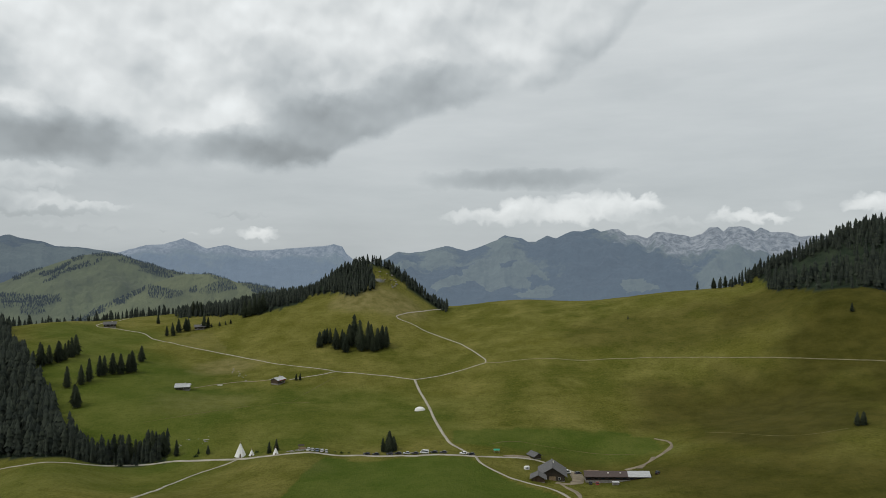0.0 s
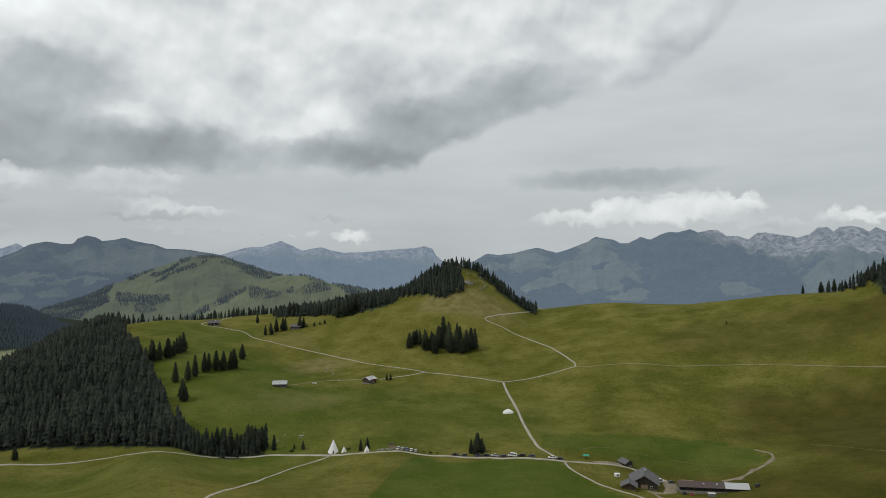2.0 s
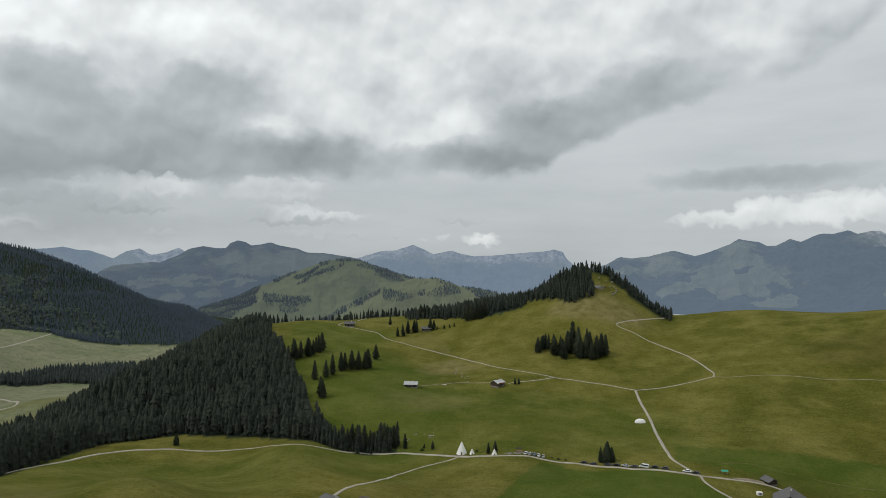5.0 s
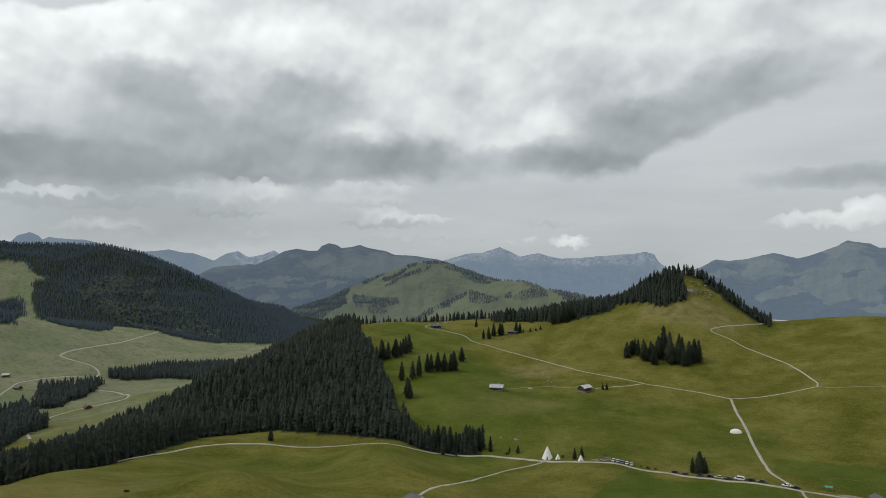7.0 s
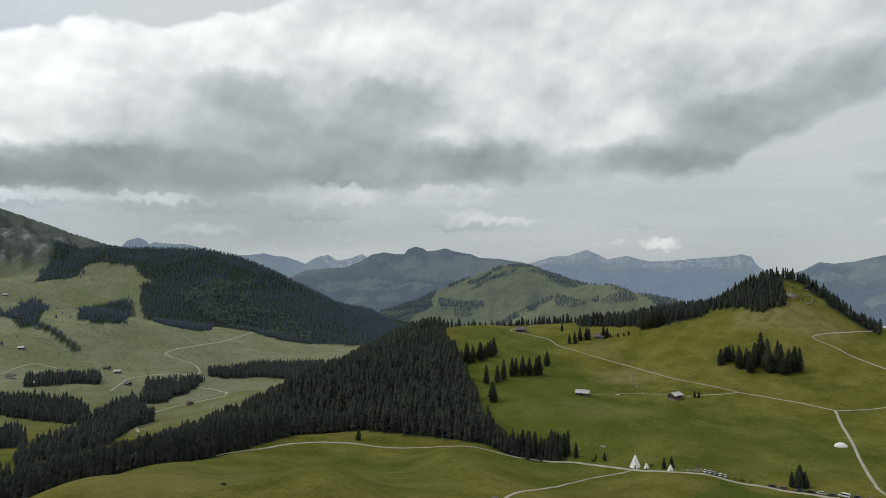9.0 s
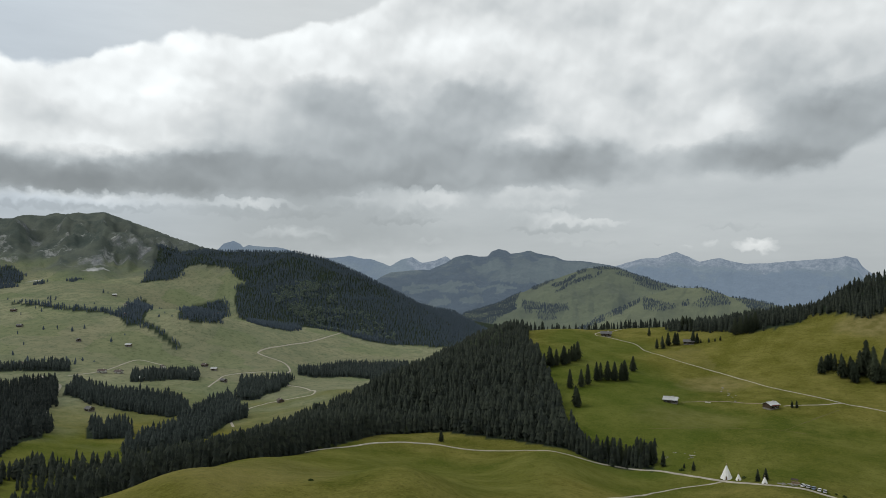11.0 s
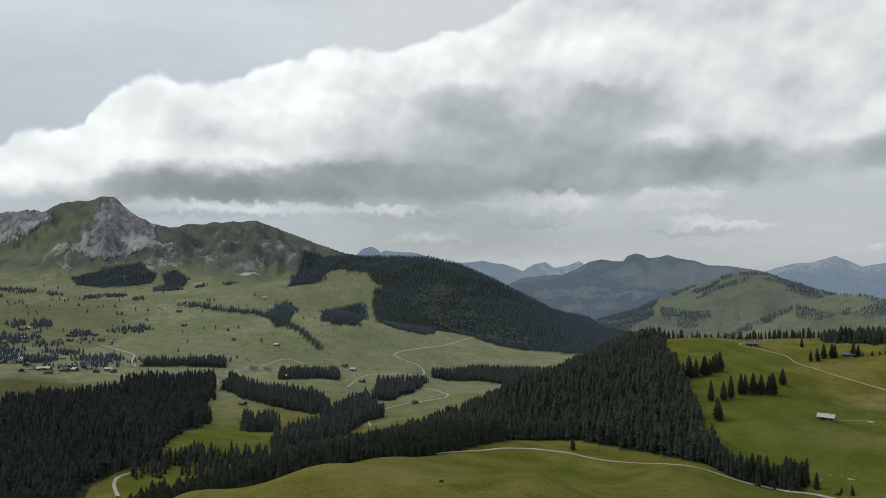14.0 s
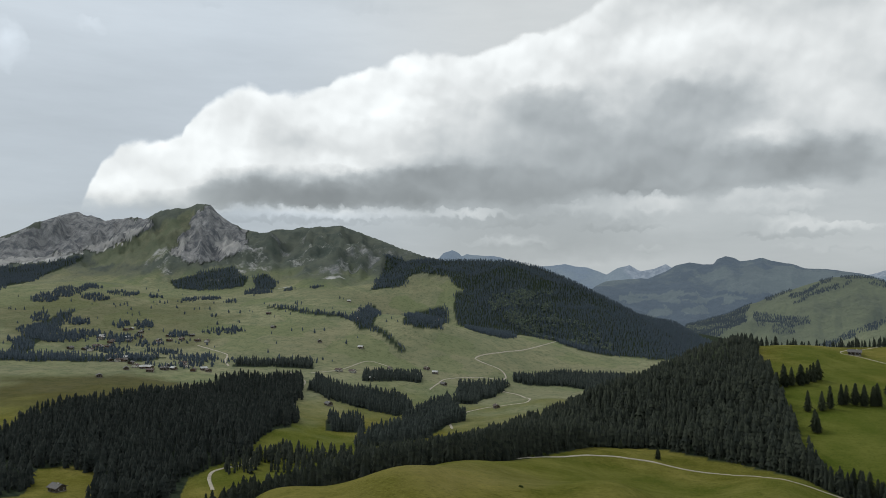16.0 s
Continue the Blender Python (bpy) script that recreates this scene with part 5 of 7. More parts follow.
def scatter_wood(name, poly, spacing, height, crowns, label, seed, spread=0.35, keep=1.0, mat=None, shape=None, clump=0.4, within=(0, 9999), steep=False):
    """A stand of spruces too many to count, as one mesh."""
    rng = np.random.RandomState(seed)
    pa, pr = np.array(poly).T
    if steep:
        pr = np.full(len(pa), within[0])
        pa = np.concatenate([pa, [pa.min(), pa.max(), pa.min(), pa.max()]])
        pr = np.concatenate([pr, [within[0]] * 2, [within[1]] * 2])
    xs, ys = -np.sin(np.radians(pa)) * pr, np.cos(np.radians(pa)) * pr
    gx, gy = np.meshgrid(np.arange(xs.min(), xs.max(), spacing), np.arange(ys.min(), ys.max(), spacing))
    x = gx.ravel() + rng.uniform(-0.45, 0.45, gx.size) * spacing
    y = gy.ravel() + rng.uniform(-0.45, 0.45, gx.size) * spacing
    az, r = bearing(x, y)
    sway = spacing * 0.8 * value_noise(x / 15, y / 15) + spacing * 1.5 * value_noise(x / 48 + 7, y / 48)
    turn = np.degrees(spacing * (0.8 * value_noise(x / 17, y / 17 + 3) + 1.5 * value_noise(x / 52, y / 52 + 5)) / r)
    if steep:
        z = ground_height(x, y) if shape is None else range_height(az, r, *shape)[0]
        ok = inside(poly, az + turn * 1.1, np.degrees(np.arctan2(z - EYE, r)) + turn * 0.4)
    else:
        ok = inside(poly, az + turn, r + sway)
    ok &= (r > within[0]) & (r <= within[1])
    ok &= rng.rand(len(x)) < keep + clump * value_noise(x / 40, y / 40)
    x, y = x[ok], y[ok]
    z = ground_height(x, y) if shape is None else range_height(az[ok], r[ok], *shape)[0]
    h = height * (1 + spread * (rng.rand(len(x)) - 0.6) + 0.15 * value_noise(x / 50, y / 50))
    V, F, start = [], [], 0
    which = rng.randint(0, len(crowns), len(x))
    for k, (cv, cf) in enumerate(crowns):
        m = np.where(which == k)[0]
        if not len(m):
            continue
        t = rng.uniform(0, 6.283, len(m))
        c, s = np.cos(t), np.sin(t)
        w = h[m] * rng.uniform(0.85, 1.2, len(m))
        px = (cv[None, :, 0] * c[:, None] - cv[None, :, 1] * s[:, None]) * w[:, None] + x[m][:, None]
        py = (cv[None, :, 0] * s[:, None] + cv[None, :, 1] * c[:, None]) * w[:, None] + y[m][:, None]
        pz = cv[None, :, 2] * h[m][:, None] + z[m][:, None] - 0.3
        V.append(np.stack([px, py, pz], -1).reshape(-1, 3))
        F.append((cf[None] + (np.arange(len(m)) * len(cv))[:, None, None]).reshape(-1, 3) + start)
        start += len(m) * len(cv)
    if not V:
        return None
    me = mesh_from(name, np.vstack(V), np.vstack(F), mat or SPRUCE_FAR, crowns is not WOOD_CROWNS)
    return tagged(new(name, me), label, "forest", kind="stuff")


# bearing, range, half widths
CLUMPS = [(87.2, 2011, 0.8, 45), (85.5, 2114, 1.2, 70), (86.4, 2050, 1.0, 40), (84.0, 2173, 0.7, 35), (82.1, 2090, 1.2, 35), (83.7, 2017, 1.0, 40), (79.6, 2080, 0.5, 25), (77.3, 2046, 0.6, 25), (76.0, 2063, 0.9, 30), (74.1, 1981, 0.5, 25),
          (72.2, 2160, 1.1, 45), (69.7, 2147, 0.5, 20), (67.5, 2133, 0.6, 25), (74.8, 1590, 1.5, 40), (80.5, 1721, 0.6, 35), (77.9, 1585, 0.7, 30), (82.1, 1700, 0.6, 30), (85.0, 1733, 0.9, 40), (88.2, 1630, 1.0, 60), (87.5, 1790, 0.7, 50), (86.0, 1550, 1.5, 45)]
VILLAGE_CLUMPS = [(84.5, 1600, 1.6, 40), (82, 1560, 1.5, 40), (80, 1500, 1.2, 35), (83, 1420, 1.5, 35), (79, 1400, 1.2, 30), (77, 1320, 1.6, 35), (81, 1330, 1.5, 35), (60.5, 1850, 1.0, 60), (58.0, 1900, 1.2, 60)]


def build_woods():
    for crowns, near, far in ((WOOD_CROWNS, 0, 480), (MID_CROWNS, 480, 950)):
        scatter_wood("hillside_forest", HILLSIDE_WOOD, 3.9, 14, crowns, "dense dark spruce forest on the hillside", 1, 0.95, 0.95, clump=0.35, within=(near, far))
    scatter_wood("young_spruces", YOUNG_WOOD[0], 4.5, 12, MID_CROWNS, "lighter young spruces near the top of the hillside forest", 5, 0.9, 0.5, YOUNG_TREES, clump=0.6, within=YOUNG_WOOD[1:], steep=True)
    scatter_wood("valley_forest", VALLEY_WOOD, 5.4, 14, MID_CROWNS, "dense dark spruce forest in the valley", 2, 0.8, 0.95, SPRUCE_CLOUD_SHADE, clump=0.4)
    scatter_wood("forest_broadleaves", BROADLEAF_WOOD[0], 6.0, 11, BROAD_CROWNS, "lighter green broadleaf trees amid the mountain forest", 4, 0.6, 0.5, BROADLEAF, clump=0.8, within=BROADLEAF_WOOD[1:], steep=True)
    for k, (poly, h) in enumerate([(SQUARE_WOOD, 14), (LONG_WOOD, 14), (GULLY_WOOD, 15), (BAR_WOOD, 12), (BROOK_WOOD, 13), (FLAT_WOOD, 13), (HAMLET_WOOD, 12)]):
        scatter_wood("small_wood", poly, 4.8, h, MID_CROWNS if k < 3 else FAR_CROWNS, "compact dark spruce wood among valley meadows", 10 + k, 0.7, mat=SPRUCE_HALF_HAZED, clump=0.3)
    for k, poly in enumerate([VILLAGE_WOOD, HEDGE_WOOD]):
        scatter_wood("mountain_wood", poly, 7.0, 10, FAR_CROWNS, "strip of dark spruce on the mountain meadows", 30 + k, mat=SPRUCE_HAZED)
    for k, (poly, near, far) in enumerate(MOUNTAIN_WOODS):
        name, label = ("mountain_wood", "patch of dark spruce on the mountain meadows") if k else ("mountain_forest", "dark spruce forest covering the mountain flank")
        scatter_wood(name, poly, 6.6, 10, FAR_CROWNS, label, 50 + k, 0.4, 1.0, SPRUCE_HAZED, clump=0.15, within=(near, far), steep=True)
    scatter_wood("valley_forest", LOWER_WOOD[0], 5.6, 12, MID_CROWNS, "dark spruces filling the gully below the forest", 6, 0.8, 0.75, clump=0.5, within=LOWER_WOOD[1:], steep=True)
    for k, (poly, near, far) in enumerate(STEEP_WOODS):
        scatter_wood("summit_forest", poly, 4.0, 11.5, MID_CROWNS, "dark spruce wood climbing the pointed hill", 64 + k, 0.5, 1.0, clump=0.2, within=(near, far), steep=True)
    scatter_wood("summit_forest", KNOB_WOOD, 5.5, 12.5, MID_CROWNS, "dark spruce wood at the foot of the pointed hill", 60, 0.6)
    scatter_wood("ridge_forest", RIDGE_WOOD, 7.0, 12, WOOD_CROWNS, "dark spruce wood along the ridge", 61, 0.6, 0.7)
    scatter_wood("upper_forest", EAST_WOOD, 5.0, 13, MID_CROWNS, "open spruce wood on the grassy hill", 62, 0.7, 0.55, clump=0.7)
    scatter_wood("skyline_spruces", SKYLINE_WOOD, 5.5, 13, WOOD_CROWNS, "row of dark spruces along the hill crest", 63, 0.5, 0.8)
    scatter_wood("hamlet_trees", HAMLET_TREES, 9.0, 8, FULL_CROWNS, "dark trees among the houses of the village", 55, 0.8, 0.4, SPRUCE_HAZED)
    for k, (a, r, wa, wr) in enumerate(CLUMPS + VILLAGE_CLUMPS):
        scatter_wood("spruce_clump", oval(a, r, wa, wr), 6.5, 9, FULL_CROWNS, "clump of dark spruces on the mountain meadow", 120 + k, 0.5, 0.85 if k < len(CLUMPS) else 0.5, SPRUCE_HAZED)
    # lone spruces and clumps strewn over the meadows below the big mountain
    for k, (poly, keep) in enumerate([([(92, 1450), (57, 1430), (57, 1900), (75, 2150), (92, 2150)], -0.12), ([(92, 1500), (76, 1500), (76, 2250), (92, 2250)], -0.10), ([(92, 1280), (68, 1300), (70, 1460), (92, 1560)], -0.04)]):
        scatter_wood("scattered_spruces", poly, 13.0, 8, FULL_CROWNS, "spruces strewn over the mountain meadows", 70 + k, 0.6, keep, SPRUCE_HAZED, clump=0.35)
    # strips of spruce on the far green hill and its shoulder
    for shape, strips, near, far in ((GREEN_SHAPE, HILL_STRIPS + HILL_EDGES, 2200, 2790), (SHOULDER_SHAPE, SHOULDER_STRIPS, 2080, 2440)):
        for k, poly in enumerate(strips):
            scatter_wood("hill_wood", poly, 4.8, 8, FAR_CROWNS, "strip of dark spruce on the distant green hill", 90 + k + int(near) % 7 * 20, 0.6, 1.0, SPRUCE_HILL_GLOW, shape, within=(near, far), steep=True)


# by bearing and angle of height
HILL_STRIPS = [[(30.29, -1.44), (29.23, -0.97), (28.33, -0.44), (28.33, -0.68), (29.23, -1.25), (30.21, -1.57)], [(30.28, -1.93), (29.58, -1.45), (28.51, -1.01), (27.05, -0.48), (27.04, -0.77), (28.51, -1.3), (29.76, -1.82)], [(32.0, -1.66), (30.11, -0.84), (30.11, -1.08), (31.83, -1.86)], [(28.33, -0.27), (27.23, -0.02), (27.42, -0.27), (28.15, -0.56)], [(26.86, -0.65), (26.3, -0.27), (25.92, -0.36), (26.67, -0.77)], [(27.42, 0.15), (25.35, 0.24), (24.58, -0.19), (26.67, -0.15)]]
HILL_EDGES = [[(25.35, -0.44), (24.38, -0.19), (23.01, -0.49), (21.6, -1.01), (20.37, -1.46), (20.78, -1.59), (22.0, -1.32), (23.99, -0.79)], [(23.79, -1.22), (22.8, -1.09), (21.6, -1.49), (21.19, -1.76), (22.4, -1.66)], [(23.79, -0.87), (23.01, -0.79), (23.12, -1.05), (23.68, -1.05)], [(32.66, -2.71), (29.22, -3.01), (28.86, -2.9), (28.85, -3.43), (30.62, -3.77), (32.66, -3.7)],
              [(32.78, -1.51), (34.42, -1.94), (36.29, -2.68), (38.16, -3.47), (39.08, -4.39), (39.07, -5.32), (36.28, -5.33), (34.65, -4.18), (33.25, -3.48)], [(31.6, -3.61), (30.19, -3.47), (29.96, -4.17), (31.37, -4.27)]]
SHOULDER_STRIPS = [[(20.37, -1.5), (18.92, -1.38), (17.44, -1.7), (16.92, -2.24), (17.65, -2.15), (18.71, -1.65)], [(19.12, -2.66), (18.07, -2.14), (17.01, -2.15), (16.66, -2.69), (17.85, -3.03), (19.33, -3.1)], [(23.12, -2.3), (22.2, -2.53), (20.78, -2.77), (20.57, -3.08), (21.99, -3.4), (22.99, -3.29)], [(28.6, -4.9), (26.8, -3.9), (24.9, -3.0), (23.4, -2.4), (23.3, -2.75), (24.6, -3.35), (26.2, -4.2), (27.6, -5.1)],
                   [(25.33, -3.53), (24.56, -3.0), (24.44, -3.34), (25.14, -3.74)], [(22.88, -1.96), (22.12, -1.7), (22.32, -2.09)], [(16.58, -2.11), (15.28, -2.17), (13.52, -2.59), (13.2, -3.32), (14.83, -3.44), (15.71, -2.7)], [(20.16, -2.6), (19.54, -2.48), (19.45, -3.01), (20.03, -3.04)]]
build_woods()



# ---- roads and tracks ----
ROAD = "pale gravel farm road across the pasture"
MEADOW_ROAD = "pale gravel road winding through valley meadows"
build_strip("road", [(19, 397), (2, 396), (-14, 399), (-31, 404), (-48, 408), (-61, 405), (-74, 402), (-94, 402), (-121, 411), (-147, 419), (-169, 423), (-192, 420), (-212, 405), (-240, 394), (-266, 380), (-290, 359), (-307, 338), (-313, 326), (-315, 310), (-315, 295), (-315, 278), (-315, 260)], 2.8, GRAVEL, ROAD, 0.32)
build_strip("road", [(19, 398), (38, 404), (54, 409), (66, 404), (76, 396)], 2.8, GRAVEL, ROAD, 0.18)
build_strip("road", [(19, 398), (22, 384), (35, 365), (51, 351), (57, 340), (60, 331), (62, 315)], 2.4, GRAVEL, ROAD, 0.17)
build_strip("road", [(-122, 411), (-137, 395), (-145, 371), (-141, 340), (-137, 315), (-137, 291), (-136, 278), (-133, 262), (-128, 245)], 2.2, GRAVEL, ROAD, 0.17)
build_strip("road", [(19, 398), (6, 418), (1, 444), (-5, 485), (-12, 535), (-20, 582), (-25, 617)], 2.8, GRAVEL, ROAD, 0.18)
build_strip("road", [(-25, 617), (8, 625), (31, 628), (39, 630)], 1.8, GRAVEL, ROAD, 0.17)
build_strip("road", [(39, 630), (38, 649), (21, 704), (-2, 741), (-18, 754), (-31, 766), (-46, 769), (-52, 773), (-44, 785), (-22, 812), (-2, 848)], 1.9, GRAVEL, ROAD, 0.18)
build_strip("road", [(39, 630), (58, 618), (109, 619), (182, 607), (241, 572), (289, 530), (322, 502), (360, 470)], 1.0, PALE_TRACK, "faint grassy gravel track across the slope", 0.22)
build_strip("road", [(-25, 617), (-63, 628), (-97, 632), (-122, 638), (-152, 655), (-186, 680), (-220, 702), (-265, 715), (-305, 734), (-331, 761), (-365, 766), (-381, 763), (-388, 787), (-388, 866)], 1.7, GRAVEL, ROAD, 0.17)
build_strip("road", [(-97, 632), (-112, 615), (-133, 597)], 1.8, GRAVEL, "worn farm track leading to a chalet")
build_strip("track", [(-149, 598), (-178, 600), (-195, 591), (-206, 572)], 1.6, EARTH, "narrow earth track between two chalets")
build_strip("track", [(111, 391), (120, 402), (130, 413), (142, 430), (144, 443), (138, 451)], 3.2, EARTH, "trampled earth cattle track", ragged=0.5)
build_strip("track", [(104, 394), (113, 396), (120, 402), (125, 410)], 4.5, EARTH, "trampled earth cattle track", 0.2, ragged=0.6)
build_strip("track", [(62, 364), (64, 350), (66, 335), (64, 318)], 3.4, EARTH, "muddy farmyard track", ragged=0.4)
build_strip("farmyard", [(60, 366), (68, 364), (74, 378), (76, 396)], 8.5, EARTH, "bare earth and gravel farmyard", 0.22, "yard", 0.5)
build_strip("farmyard", [(36, 405), (44, 409), (52, 411)], 5.0, EARTH, "bare earth verge beside the road", 0.2, "yard", 0.5)
for pts, wide in (([(-688, 462), (-743, 496), (-790, 550), (-808, 604), (-770, 622), (-757, 640), (-830, 700), (-898, 739), (-950, 735)], 4.5),
                  ([(-950, 735), (-1008, 788), (-1034, 816), (-1074, 833), (-1120, 818), (-1144, 828), (-1168, 913), (-1196, 1016), (-1277, 1166)], 5.0),
                  ([(-853, 324), (-909, 345), (-992, 386), (-1054, 419), (-1083, 411), (-1120, 420)], 4.5), ([(-521, 134), (-562, 142), (-580, 153), (-585, 181), (-617, 188), (-640, 197)], 4.0),
                  ([(-1194, 335), (-1250, 345), (-1292, 360), (-1321, 360), (-1431, 340)], 4.5), ([(-964, 601), (-1005, 643), (-1035, 681), (-1034, 743), (-1016, 781)], 3.5),
                  ([(-1145, 625), (-1184, 597), (-1127, 512), (-1110, 452)], 3.5)):
    build_strip("road", pts, wide, GRAVEL, MEADOW_ROAD, 0.3)


for pts in ([(-207, 479), (-186, 492), (-164, 508), (-146, 520), (-123, 526), (-102, 528)], [(-116, 531), (-111, 557), (-105, 580), (-96, 614)],
            [(29, 426), (38, 435), (48, 438), (60, 436), (77, 434), (91, 430), (118, 422)], [(172, 453), (187, 434), (198, 413), (216, 403), (235, 401)]):
    build_strip("cattle_path", pts, 0.8, WORN, "narrow worn cattle path across the grass", 0.1, "path", 0.9)


# ---- small building helpers ----
def part(name, bm, mat, parent=None, label="", bevel=0.0):
    """Links a bmesh as one mesh object, under a thing or one of its parts."""
    if bevel:
        bmesh.ops.bevel(bm, geom=bm.edges[:], offset=bevel, segments=1, affect="EDGES")
    me = bpy.data.meshes.new(name)
    bm.to_mesh(me)
    bm.free()
    me.materials.append(mat)
    ob = new(name, me)
    if parent:
        ob.parent = parent
    return tagged(ob, label) if label else ob


def add_box(bm, x0, x1, y0, y1, z0, z1):
    vs = [bm.verts.new(p) for p in ((x0, y0, z0), (x1, y0, z0), (x1, y1, z0), (x0, y1, z0), (x0, y0, z1), (x1, y0, z1), (x1, y1, z1), (x0, y1, z1))]
    for f in ((0, 3, 2, 1), (4, 5, 6, 7), (0, 1, 5, 4), (1, 2, 6, 5), (2, 3, 7, 6), (3, 0, 4, 7)):
        bm.faces.new([vs[k] for k in f])


def box(x0, x1, y0, y1, z0, z1):
    bm = bmesh.new()
    add_box(bm, x0, x1, y0, y1, z0, z1)
    return bm


def prism(profile, x0, x1):
    """A closed outline in y, z drawn out along x."""
    bm = bmesh.new()
    a = [bm.verts.new((x0, y, z)) for y, z in profile]
    b = [bm.verts.new((x1, y, z)) for y, z in profile]
    n = len(profile)
    bm.faces.new(a[::-1])
    bm.faces.new(b)
    for k in range(n):
        bm.faces.new((a[k], a[(k + 1) % n], b[(k + 1) % n], b[k]))
    bmesh.ops.recalc_face_normals(bm, faces=bm.faces)
    return bm


def stand(root, x, y, turn, sink=0.3):
    """Puts a thing on the land, at the lowest of the ground round it."""
    g = [float(ground_height(x + dx, y + dy)[0]) for dx, dy in ((0, 0), (3, 0), (-3, 0), (0, 3), (0, -3))]
    root.matrix_world = pose(x, y, min(g) - sink * 0.3, 0, 0, turn)


def plank_material(name, colour, groove=0.22):
    """Weathered boards: upright planks with dark joints and bleached streaks."""
    m, nt, bsdf = material(name, 0.85)
    tc = nt.nodes.new("ShaderNodeTexCoord")
    w = nt.nodes.new("ShaderNodeTexWave")
    w.inputs["Scale"].default_value, w.inputs["Distortion"].default_value = 1 / groove / 6.0, 0.4
    nt.links.new(tc.outputs["Object"], w.inputs[0])
    c = mix_rgb(nt, noise_fac(nt, 1.2, 5.0, 0.6, stretch=(1, 1, 0.2)), tuple(k * 0.6 for k in colour), colour)
    c = mix_rgb(nt, w.outputs["Fac"], mix_rgb(nt, 0.6, c, (0.02, 0.015, 0.01)), c)
    info = nt.nodes.new("ShaderNodeObjectInfo")
    c = mix_rgb(nt, info.outputs["Random"], c, mix_rgb(nt, 0.3, c, (0.16, 0.14, 0.12)))
    link_colour(nt, c, bsdf)
    bump(nt, bsdf, w.outputs["Fac"], 0.4, 0.03)
    return m


def roof_material(name, colour, row=0.5):
    """Courses of shingles or sheets, weathered and patched."""
    m, nt, bsdf = material(name, 0.7)
    tc = nt.nodes.new("ShaderNodeTexCoord")
    b = nt.nodes.new("ShaderNodeTexBrick")
    b.inputs["Scale"].default_value = 1.0
    b.inputs["Brick Width"].default_value, b.inputs["Row Height"].default_value, b.inputs["Mortar Size"].default_value = row * 1.6, row, 0.03
    b.inputs["Color1"].default_value = (*colour, 1)
    b.inputs["Color2"].default_value = (*[k * 0.75 for k in colour], 1)
    b.inputs["Mortar"].default_value = (*[k * 0.5 for k in colour], 1)
    nt.links.new(tc.outputs["Object"], b.inputs[0])
    c = mix_rgb(nt, noise_fac(nt, 2.5, 5.0, 0.65), mix_rgb(nt, 0.5, b.outputs["Color"], tuple(k * 0.7 for k in colour)), b.outputs["Color"])
    info = nt.nodes.new("ShaderNodeObjectInfo")
    c = mix_rgb(nt, info.outputs["Random"], c, mix_rgb(nt, 0.3, c, (0.10, 0.095, 0.09)))
    link_colour(nt, c, bsdf)
    return m


BROWN_WOOD = plank_material("brown_boards", (0.105, 0.066, 0.042))
DARK_WOOD = plank_material("blackened_boards", (0.055, 0.040, 0.030))
GREY_SHINGLE = roof_material("grey_shingles", (0.150, 0.146, 0.146))
BROWN_TILE = roof_material("brown_roof_sheets", (0.105, 0.075, 0.066))
TIN = roof_material("bright_sheet_metal", (0.66, 0.67, 0.66), 0.9)
WHITE_WALL = plain("limewashed_wall", (0.62, 0.60, 0.55), 0.9, 0.12)
GLASS = plain("dark_window_glass", (0.02, 0.025, 0.03), 0.12, 0.2)
CANVAS = plain("white_canvas", (0.80, 0.79, 0.75), 0.9, 0.06)
POLE = plain("peeled_poles", (0.30, 0.22, 0.14), 0.8, 0.2)
TIMBER = plain("sawn_timber", (0.26, 0.19, 0.12), 0.85, 0.25)
STONE = plain("grey_stone", (0.24, 0.225, 0.20), 0.95, 0.3)
RED_PAINT = plain("faded_red_paint", (0.30, 0.05, 0.035), 0.5, 0.2)
RUBBER = plain("black_rubber", (0.025, 0.025, 0.027), 0.8, 0.2)
GREEN_SHEET = plain("green_tarpaulin", (0.05, 0.32, 0.20), 0.6, 0.15)
CLOTH_BARS = plain("red_flowers", (0.35, 0.04, 0.03), 0.9, 0.3)


